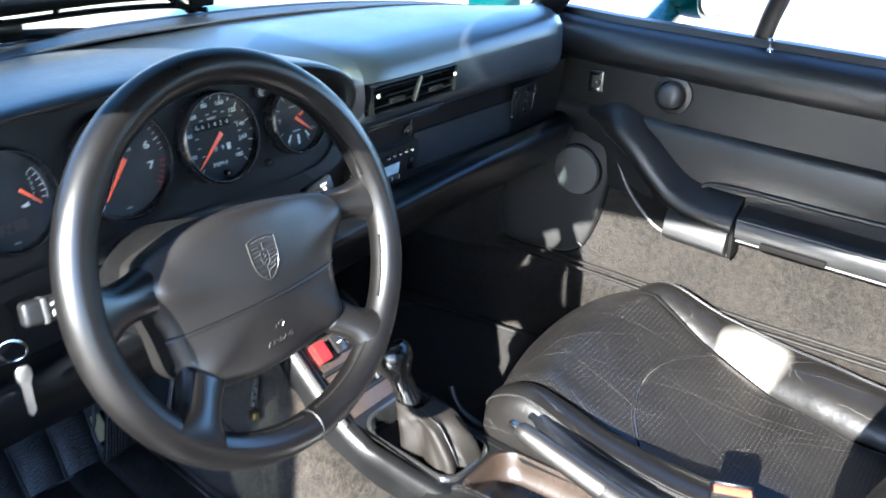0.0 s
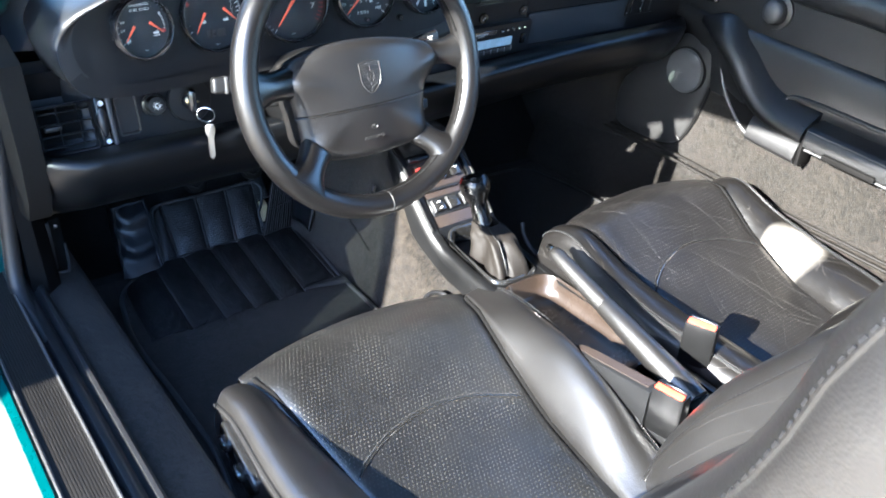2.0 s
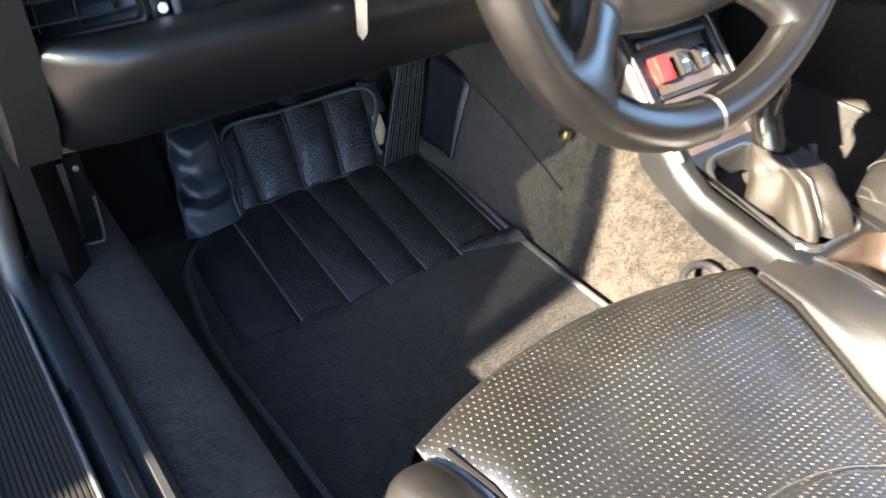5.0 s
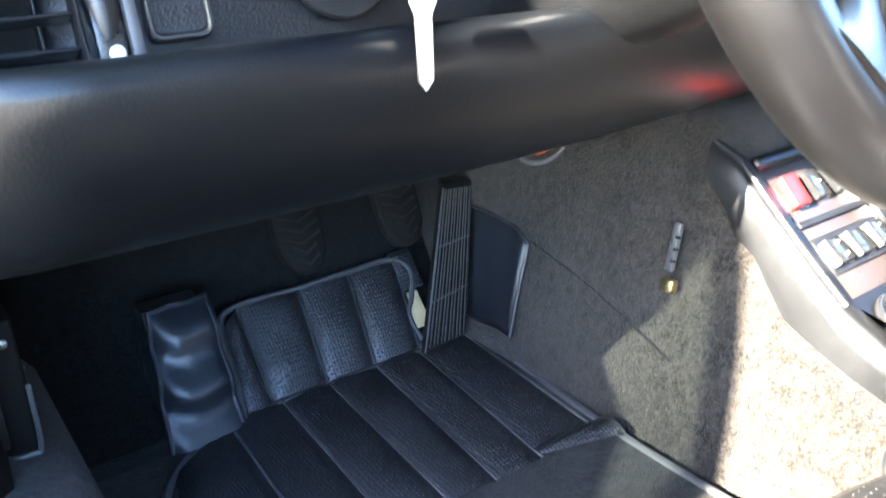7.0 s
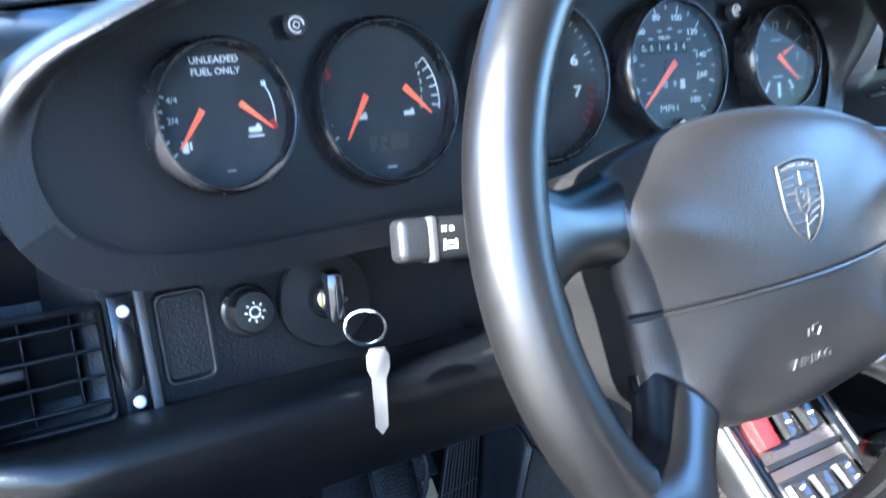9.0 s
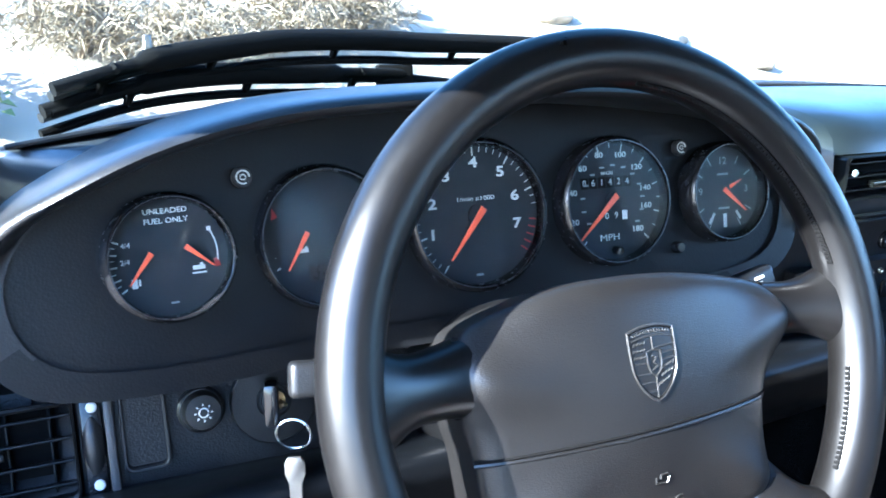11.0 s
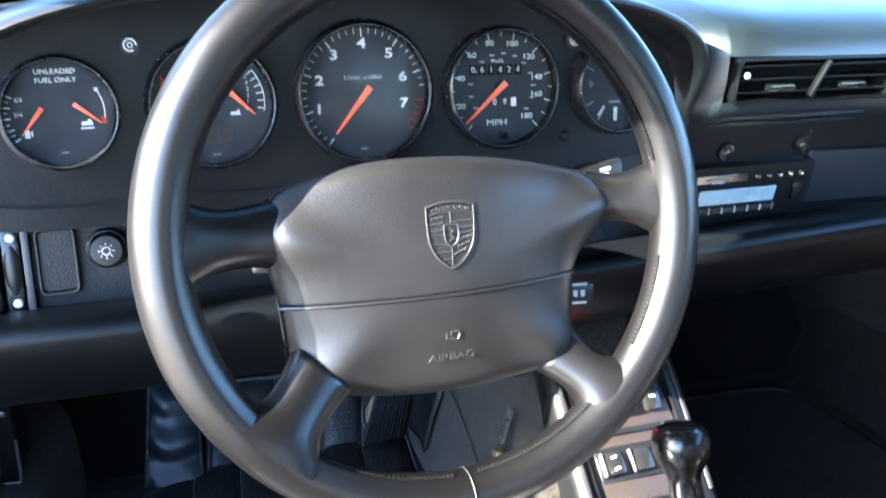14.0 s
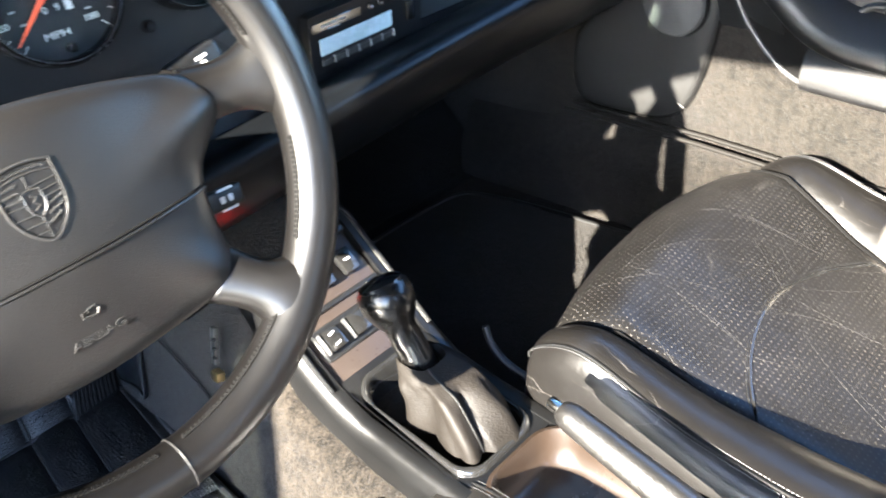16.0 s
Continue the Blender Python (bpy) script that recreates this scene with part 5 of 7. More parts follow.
def pad_height(u, v):
    p = Vector((u, v))
    d = min((p - q).length for q in pad_loop)
    k = max(0.0, 1 - d / EDGE_R)
    low = 0.35 * smooth01((abs(u) - 0.06) / 0.05)
    ridge = 0.0
    for end, wide in (((-0.125, 0.012), 0.017), ((0.135, 0.014), 0.017), ((-0.100, -0.098), 0.018), ((0.098, -0.103), 0.017)):
        a = Vector((0.0, -0.025))
        e = Vector(end) - a
        t = max(0.0, min(1.0, (p - a).dot(e) / e.dot(e)))
        ridge += 0.0095 * smooth01((t - 0.35) / 0.55) * math.exp(-((p - a - e * t).length / wide) ** 2)
    return 0.0095 + ridge - 1.45 * u * u - 1.5 * v * v - 0.0085 * (1 - 0.45 * low) * (1 - math.sqrt(max(0.0, 1 - k * k)))


rings = [[WM @ V(PAD_C.x + (p.x - PAD_C.x) * s, PAD_C.y + (p.y - PAD_C.y) * s, pad_height(p.x, p.y) + h) for p in pad_loop] for s, h in ((0.97, -0.040), (0.995, -0.016), (1.0, -0.003))]
for s in (0.999, 0.994, 0.985, 0.972, 0.955, 0.933, 0.905, 0.87, 0.82, 0.74, 0.62, 0.48, 0.32, 0.16, 0.03):
    rings.append([WM @ V(q.x, q.y, pad_height(q.x, q.y)) for q in [PAD_C + (p - PAD_C) * s for p in pad_loop]])
pad = part("airbag_cover", loft_bm(rings), AIRBAG_SKIN, wheel, "grained black airbag cover", sharp=80)
split = [(-0.1085 + 0.206 * k / 32, -0.0365 + 0.0015 * k / 32 - 0.0015 * math.sin(math.pi * k / 32)) for k in range(33)]
part("cover_split", tube_bm([WM @ V(u, v, pad_height(u, v)) for u, v in split], 0.0009, 6), SEAL_DARK, pad, "dark split line")
part("cover_split", tube_bm([WM @ V(u, v - 0.0021, pad_height(u, v - 0.0021) - 0.0003) for u, v in split], 0.0013, 6), AIRBAG_SKIN, pad)
for k0, k1 in ((-3, 9), (40, 54), (79, 88), (100, 111)):
    run = [pad_loop[k % len(pad_loop)] for k in range(k0, k1)]
    part("cover_gap", tube_bm([WM @ V(PAD_C.x + (p.x - PAD_C.x) * 1.010, PAD_C.y + (p.y - PAD_C.y) * 1.010, pad_height(p.x, p.y) - 0.0022) for p in run], 0.0021, 6), SEAL_DARK, pad)
    part("cover_lip", tube_bm([WM @ V(PAD_C.x + (p.x - PAD_C.x) * 0.998, PAD_C.y + (p.y - PAD_C.y) * 0.998, pad_height(p.x, p.y)) for p in run], 0.0008, 6), WHEEL_LEATHER, pad)


# embossed shield of plain shapes, and the lettering
def emboss(name, pts, r, parent, closed=False, mat=None):
    return part(name, tube_bm([WM @ V(u, v, pad_height(u, v) + r * 0.35) for u, v in pts], r, 6, closed), mat or AIRBAG_SKIN, parent)


shield = catmull([V(x, y, 0) for x, y in ((-0.0160, 0.0168), (-0.0155, 0.0178), (-0.008, 0.0198), (0.0, 0.0205), (0.008, 0.0198), (0.0155, 0.0178), (0.0160, 0.0168), (0.0158, 0.004), (0.0145, -0.006), (0.0095, -0.0150), (0.0, -0.0218), (-0.0095, -0.0150), (-0.0145, -0.006), (-0.0158, 0.004))], 3, True)
shield = [(p.x, p.y) for p in shield]
emblem = emboss("emblem", shield, 0.00075, pad, True, EMBLEM)
emblem["label"] = "embossed shield on the cover"
emboss("emblem_groove", [(u * 0.945, v * 0.95) for u, v in shield], 0.0005, emblem, True, SEAL_DARK)
emboss("emblem_band", [(u, 0.0122 + 0.0024 * (1 - (u / 0.0155) ** 2)) for u in (-0.0150, -0.010, -0.005, 0, 0.005, 0.010, 0.0150)], 0.0005, emblem, False, EMBLEM)
for k in range(7):
    u = -0.0118 + 0.00393 * k
    v = 0.0152 + 0.0021 * (1 - (u / 0.0155) ** 2)
    emboss("emblem_bar", [(u - 0.0011, v - 0.0009), (u - 0.0011, v + 0.0009), (u + 0.0011, v + 0.0009), (u + 0.0011, v - 0.0009)], 0.00032, emblem, True, EMBLEM)
inner = [(-0.0048, 0.0058), (0.0, 0.0066), (0.0048, 0.0058), (0.0050, -0.001), (0.0035, -0.0055), (0.0, -0.0082), (-0.0035, -0.0055), (-0.0050, -0.001)]
emboss("emblem_shield", inner, 0.0006, emblem, True, EMBLEM)
emboss("emblem_wave", [(-0.0018, -0.0045), (0.0018, -0.0025), (-0.0008, -0.0002), (0.0016, 0.0022), (-0.0012, 0.0034)], 0.0006, emblem, False, EMBLEM)
for u0, v0, u1, v1 in ((-0.0150, 0.0000, -0.0052, -0.0004), (0.0052, 0.0002, 0.0152, 0.0008), (0.0, -0.0085, 0.0, -0.0210), (0.0, 0.0140, 0.0, 0.0068), (0.0008, 0.0075, 0.0150, 0.0082), (0.0052, 0.0038, 0.0155, 0.0044), (-0.0140, -0.0060, -0.0040, -0.0064), (-0.0115, -0.0112, -0.0006, -0.0114), (-0.0070, -0.0162, -0.0006, -0.0164)):
    emboss("emblem_bar", [(lerp(u0, u1, t), lerp(v0, v1, t)) for t in (0, 0.5, 1)], 0.00045, emblem, False, EMBLEM)
for cx, cy, turn in ((-0.0092, 0.0105, 0.1), (-0.0098, 0.0068, 0.05), (-0.0100, 0.0030, 0.0), (0.0095, -0.0030, 0.25), (0.0080, -0.0072, 0.3), (0.0052, -0.0118, 0.4)):
    emboss("emblem_wave", [(cx - 0.0042 + 0.0012 * k, cy + turn * (0.0012 * k - 0.0042) + (0.0008 if k % 2 else -0.0004)) for k in range(8)], 0.0005, emblem, False, EMBLEM)
text_mesh("lettering", "AIRBAG", 0.0072, EMBLEM, pad, WM @ Matrix.Translation((-0.001, -0.0815, pad_height(0, -0.0815) + 0.0001)) @ pose(0, 0, 0, 9), 0.0004, 0.00003, 1.3)
horn = [(-0.0042, 0.0016), (-0.0042, -0.0022), (-0.002, -0.0022), (0.0035, -0.0030), (0.0055, 0.0004), (0.0035, 0.0026), (-0.001, 0.0022), (-0.001, 0.0)]
emboss("horn_symbol", [(u - 0.001, v - 0.0665) for u, v in horn], 0.0006, pad, False, EMBLEM)


def spoke(p_in, p_out, w_in, w_out, n_in, n_out, flare):
    """A spoke from under the cover's edge to the rim: waisted, dished and flaring where it joins the rim."""
    a, b = Vector(p_in), Vector(p_out)
    d = (b - a).normalized()
    s = Vector((-d.y, d.x))
    rings = []
    for k in range(17):
        t = k / 16
        c = a + (b - a) * t
        j = max(0.0, (t - 0.45) / 0.55)
        w = lerp(w_in, w_out, smooth01(t)) * 0.5 - 0.003 * math.sin(math.pi * min(1, t * 1.3)) + flare * j ** 2.6
        n = lerp(n_in, n_out, t) - (0.004 if abs(d.y) < 0.3 else 0.001) * math.sin(math.pi * t)
        th = lerp(0.019, 0.0150, t) - 0.004 * j ** 3
        ring = []
        for q in [2 * math.pi * i / 24 for i in range(24)]:
            cq, sq = math.cos(q), math.sin(q)
            across = w * math.copysign(abs(cq) ** 0.75, cq)
            ring.append(WM @ V(c.x + s.x * across, c.y + s.y * across, n + th * math.copysign(abs(sq) ** 0.9, sq)))
        rings.append(ring)
    part("spoke", loft_bm(rings), WHEEL_LEATHER, wheel, "", sharp=80)


spoke((-0.100, 0.008), (-0.170, 0.007), 0.046, 0.038, -0.0215, 0.0020, 0.016)
spoke((0.112, 0.013), (0.171, 0.011), 0.042, 0.038, -0.0290, -0.0010, 0.016)
spoke((-0.083, -0.080), (-0.122, -0.121), 0.048, 0.042, -0.0195, 0.0085, 0.020)
spoke((0.082, -0.090), (0.118, -0.126), 0.042, 0.038, -0.0270, 0.005, 0.018)
part("hub", lathe_bm([(0.050, -0.085), (0.064, -0.07), (0.066, -0.055), (0.055, -0.040)], 36), PLASTIC, wheel, "", WM @ Matrix.Translation((-0.005, -0.03, 0)))

# key in the lock
key = thing("ignition_key", (-0.441, 0.205, 0.452), "black-headed key in the lock with a ring and spare key", "key")
part("key_head", box_bm(0.010, 0.030, 0.026, 0.003, 2, basis((-0.449, 0.190, 0.462), (1, -0.25, 0), (0.0, 0.1, 1))), GLOSS, key, "black plastic key head")
part("key_blade", box_bm(0.009, 0.0025, 0.030, 0.0005, 1, basis((-0.441, 0.212, 0.452), (1, 0, 0), (0, 0.2, 1))), BRASS, key)
part("key_ring", tube_bm([V(-0.4405 + 0.0105 * math.cos(a), 0.166 - 0.006 * math.cos(a), 0.446 + 0.0105 * math.sin(a)) for a in [2 * math.pi * k / 28 for k in range(28)]], 0.0010, 6, True), CHROME, key, "bright split key ring")
hang = plate_bm([(-0.004, 0.0), (0.004, 0.0), (0.0065, -0.004), (0.0065, -0.012), (0.0042, -0.018), (0.0036, -0.048), (0.0, -0.053), (-0.0036, -0.048), (-0.0042, -0.018), (-0.0065, -0.012), (-0.0065, -0.004)], 0.0024, 0.0006)
part("spare_key", hang, KEY_STEEL, key, "bright steel spare key", basis((-0.4475, 0.137, 0.444), (0.9, -0.3, 0.0), (-0.05, 0, 1)))


# ---------------------------------------------------------------- centre console
console = thing("centre_console", (0, 0.0, 0.10), "black centre console with switches and an open tray", "console")


def build_console():
    # outer flanks: height of the rim along its length
    keys = [(-0.42, 0.120), (-0.30, 0.128), (-0.06, 0.136), (0.02, 0.143), (0.08, 0.152), (0.115, 0.172), (0.16, 0.212), (0.222, 0.270), (0.25, 0.282)]
    ys = [-0.42, -0.3, -0.2, -0.1, -0.06, -0.02, 0.02, 0.05, 0.08, 0.1, 0.115, 0.14, 0.16, 0.19, 0.222, 0.25]
    for sx in (-1, 1):
        rings = []
        for y in ys:
            z = curve_at(keys, y)
            w = 0.066 + 0.004 * smooth01((y - 0.05) / 0.1)
            low = curve_at([(a, b) for a, b, c in TUNNEL], y) - 0.03
            rings.append([V(sx * x, y, q) for x, q in ((w + 0.012, low), (w + 0.009, z - 0.022), (w + 0.005, z - 0.006), (w - 0.002, z), (w - 0.012, z - 0.001), (w - 0.014, z - 0.03), (w - 0.014, low))])
        part("console_flank", loft_bm(rings), CONSOLE_SKIN, console, "black moulded edge", sharp=50)
        edge = [V(sx * (0.066 + 0.004 * smooth01((y - 0.05) / 0.1) - 0.001), y, curve_at(keys, y) + 0.0005) for y in ys if y > 0.1]
        part("console_trim", tube_bm(edge, 0.003, 8), PLASTIC, console, "worn trim edge")
    # sloping switch panel
    m = basis((0.0, 0.170, 0.214), (1, 0, 0), (0, 0.76, 0.66))
    part("switch_panel", box_bm(0.112, 0.148, 0.02, 0.003, 2, m @ Matrix.Translation((0, 0.0, -0.010))), BROWN_PANEL, console, "brown-black switch panel")
    part("switch_recess", box_bm(0.100, 0.036, 0.004, 0.002, 1, m @ Matrix.Translation((0, -0.026, 0.0005))), PLASTIC, console)
    part("panel_step", box_bm(0.106, 0.006, 0.008, 0.002, 2, m @ Matrix.Translation((0, 0.006, 0.001))), PLASTIC, console)
    part("panel_hood", box_bm(0.110, 0.012, 0.014, 0.005, 3, m @ Matrix.Translation((0, 0.070, 0.004))), PLASTIC, console)
    for k, dx in enumerate((-0.033, 0.0, 0.033)):
        sw = part("window_switch" if k != 1 else "blank_switch", box_bm(0.021, 0.024, 0.012, 0.003, 2, m @ Matrix.Translation((dx, -0.026, 0.004)) @ pose(0, 0, 0, -6)), GLOSS, console, "small black rocker switch")
        part("switch_edge", box_bm(0.0022, 0.024, 0.012, 0.0008, 1, m @ Matrix.Translation((dx - 0.0125, -0.026, 0.0042))), SEAL, sw)
        if k != 1:
            for dy in (-0.006, 0.006):
                part("symbol", box_bm(0.007, 0.002, 0.0006, 0.0, m=m @ Matrix.Translation((dx, -0.026 + dy, 0.0102 - dy * 0.1)) @ pose(0, 0, 0, 0, 0, 12)), WHITE, sw)
    part("hazard_switch", box_bm(0.021, 0.030, 0.014, 0.003, 2, m @ Matrix.Translation((-0.034, 0.036, 0.005)) @ pose(0, 0, 0, 6)), RED, console, "bright red hazard switch")
    for dx in (0.0, 0.033):
        sw = part("rocker_switch", box_bm(0.019, 0.028, 0.012, 0.003, 2, m @ Matrix.Translation((dx, 0.036, 0.004))), GLOSS, console, "small black rocker switch")
        part("symbol", box_bm(0.007, 0.002, 0.0006, 0.0, m=m @ Matrix.Translation((dx, 0.036, 0.0104))), WHITE, sw)
    # top deck round the gear lever, left open for the boot
    def frame_ring(w, h, r, dz):
        return [V(x, y + 0.033, curve_at(keys, y + 0.033) + dz) for x, y in rrect(w, h, r, 8)]
    part("console_deck", loft_bm([frame_ring(0.112, 0.172, 0.004, -0.003), frame_ring(0.104, 0.162, 0.018, -0.0025), frame_ring(0.099, 0.156, 0.024, -0.003)], True, False), CONSOLE_SKIN, console, "", None, 60)
    part("boot_surround", loft_bm([frame_ring(0.100, 0.157, 0.024, -0.004), frame_ring(0.0985, 0.1555, 0.024, 0.001), frame_ring(0.095, 0.152, 0.024, 0.0032), frame_ring(0.090, 0.147, 0.024, 0.0030), frame_ring(0.086, 0.143, 0.023, 0.0), frame_ring(0.084, 0.141, 0.022, -0.028)], True, False), GLOSS, console, "glossy black rounded frame round the boot", None, 60)
    # tray: a trough with rounded ends
    rings = []
    for s, z in ((1.06, 0.1365), (1.0, 0.1375), (0.97, 0.1325), (0.93, 0.121), (0.86, 0.108), (0.74, 0.1005), (0.4, 0.098), (0.05, 0.098)):
        rings.append([V(0.002 + x * s, -0.185 + y * (1 - (1 - s) * 0.5), z - 0.02 * smooth01((-0.15 - y) / 0.2) * 0.3) for x, y in rrect(0.108, 0.262, 0.030, 6)])
    part("tray", loft_bm(rings, True, "end"), TRAY, console, "open brown-black plastic tray", sharp=60)


build_console()


def build_gear_lever():
    ob = thing("gear_lever", (0.0, 0.035, 0.11), "black gear lever with a glossy knob and wrinkled leather boot", "gear lever")
    top, foot = V(-0.001, 0.088, 0.255), V(0.0028, 0.0575, 0.1800)
    ax = (top - foot).normalized()
    m = basis(top, (1, 0, 0), V(0, 1, 0) - ax * ax.y)
    m = m if (m.to_3x3() @ V(0, 0, 1)).dot(ax) > 0 else m @ pose(0, 0, 0, 180)
    part("knob", lathe_bm([(0.0148, -0.046), (0.0150, -0.032), (0.0168, -0.025), (0.0222, -0.016), (0.0265, -0.006), (0.0276, 0.004), (0.0262, 0.013), (0.0235, 0.017)], 36), GEAR_LEATHER, ob, "leather-covered gear knob", m)
    part("knob_cap", lathe_bm([(0.0232, 0.0165), (0.0220, 0.0195), (0.016, 0.0222), (0.006, 0.0236), (0.0, 0.024)], 36), GLOSS, ob, "glossy black shift pattern cap", m)
    part("lever", tube_bm([foot, foot.lerp(top - ax * 0.032, 0.5), top - ax * 0.030], [0.0185, 0.0165, 0.0148], 18), GEAR_LEATHER, ob)
    rings = []
    n = 56
    for k in range(19):
        t = k / 18
        c = foot.lerp(V(0.004, 0.012, 0.138), t ** 0.75) + V(0, 0, 0.020 * (1 - t) + 0.016 * math.sin(math.pi * t))
        ring = []
        for j in range(n):
            a = 2 * math.pi * j / n
            ex = 0.0205 + 0.022 * t ** 0.60
            ey = 0.0220 + 0.036 * t ** 0.7
            w = smooth01(t * 1.6)
            pleat = (1 - abs(math.sin(2.5 * a + 0.9 * t + 0.9))) ** 1.4
            small = (1 - abs(math.sin(5.5 * a - 0.8 * t))) ** 2.0
            fold = 1 - w * (0.46 * pleat + 0.14 * small) * (1 - 0.45 * t) + 0.10 * w * noise.noise(V(2.2 * math.cos(a), 2.2 * math.sin(a), 3.0 * t))
            ring.append(V(c.x + ex * fold * math.copysign(abs(math.cos(a)) ** 0.7, math.cos(a)), c.y + ey * fold * math.copysign(abs(math.sin(a)) ** 0.7, math.sin(a)), c.z + 0.004 * math.sin(9 * t + a) * w * (1 - t)))
        rings.append(ring)
    part("boot", loft_bm(rings, True, False), BOOT, ob, "creased black leather boot", sharp=75)
    part("boot_seam", tube_bm([r[38] + V(0, 0, 0.0006) for r in rings], 0.0013, 6), PLASTIC, ob)


build_gear_lever()


def build_handbrake():
    ob = thing("handbrake", (0.0, -0.41, 0.12), "black leather-gripped handbrake lever with bright button", "handbrake")
    a, b = V(0.004, -0.108, 0.2225), V(-0.006, -0.42, 0.140)
    d = (b - a).normalized()
    pts = [a + d * s for s in (0.0, 0.004, 0.012, 0.05, 0.12, 0.128)]
    part("grip", tube_bm(pts, [0.008, 0.0108, 0.0126, 0.0136, 0.0150, 0.0145], 20), LEATHER, ob, "stitched leather grip")
    pts = [a + d * s for s in (0.126, 0.130, 0.2, 0.30, 0.325)]
    part("lever_cover", tube_bm(pts, [0.0135, 0.0152, 0.018, 0.022, 0.021], 20), LEATHER, ob)
    part("button", tube_bm([a - d * 0.012, a - d * 0.010, a + d * 0.006], [0.0045, 0.006, 0.006], 14), CHROME, ob, "bright release button")
    part("lever_base", box_bm(0.05, 0.13, 0.05, 0.012, 3, Matrix.Translation((-0.004, -0.43, 0.122))), PLASTIC, ob)


build_handbrake()


# ---------------------------------------------------------------- seats
class SeatShape:
    """Lines of a sports seat: cx centre, out = -1 or 1 the side towards its door, zf and zr the cushion's height at front and back."""

    def __init__(self, cx, out, zf, zr, yaw=0.0):
        self.cx, self.out, self.zf, self.zr, self.yaw = cx, out, zf, zr, yaw

    def half(self, v):
        return curve_at([(0.0, 0.196), (0.25, 0.174), (0.5, 0.152), (0.75, 0.135), (1.0, 0.122)], v)

    def mid(self, v):
        return self.cx + self.yaw * v

    def y(self, v, u=0.0):
        return lerp(-0.012, -0.53, v) + 0.040 * (1 - u * u) * (1 - v) ** 3

    def z(self, v, u=0.0):
        base = curve_at([(0.0, self.zf), (0.12, self.zf + 0.004), (0.3, lerp(self.zf, self.zr, 0.40)), (0.55, lerp(self.zf, self.zr, 0.82)), (0.8, self.zr), (1.0, self.zr + 0.006)], v)
        puff = 0.006 * math.sin(math.pi * min(1, v / 0.42)) if v < 0.42 else 0.008 * math.sin(math.pi * (v - 0.42) / 0.58)
        return base + puff * (1 - u * u) - 0.013 * abs(u) ** 14 + 0.004 * math.exp(-((abs(u) - 0.86) / 0.10) ** 2) * smooth01(v * 6) - (0.012 * (1 - v / 0.075) ** 2 if self.out > 0 and v < 0.075 else 0.0) + 0.0035 * noise.noise(V(u * 2.3 + self.cx * 9, v * 5.0, 1.7))


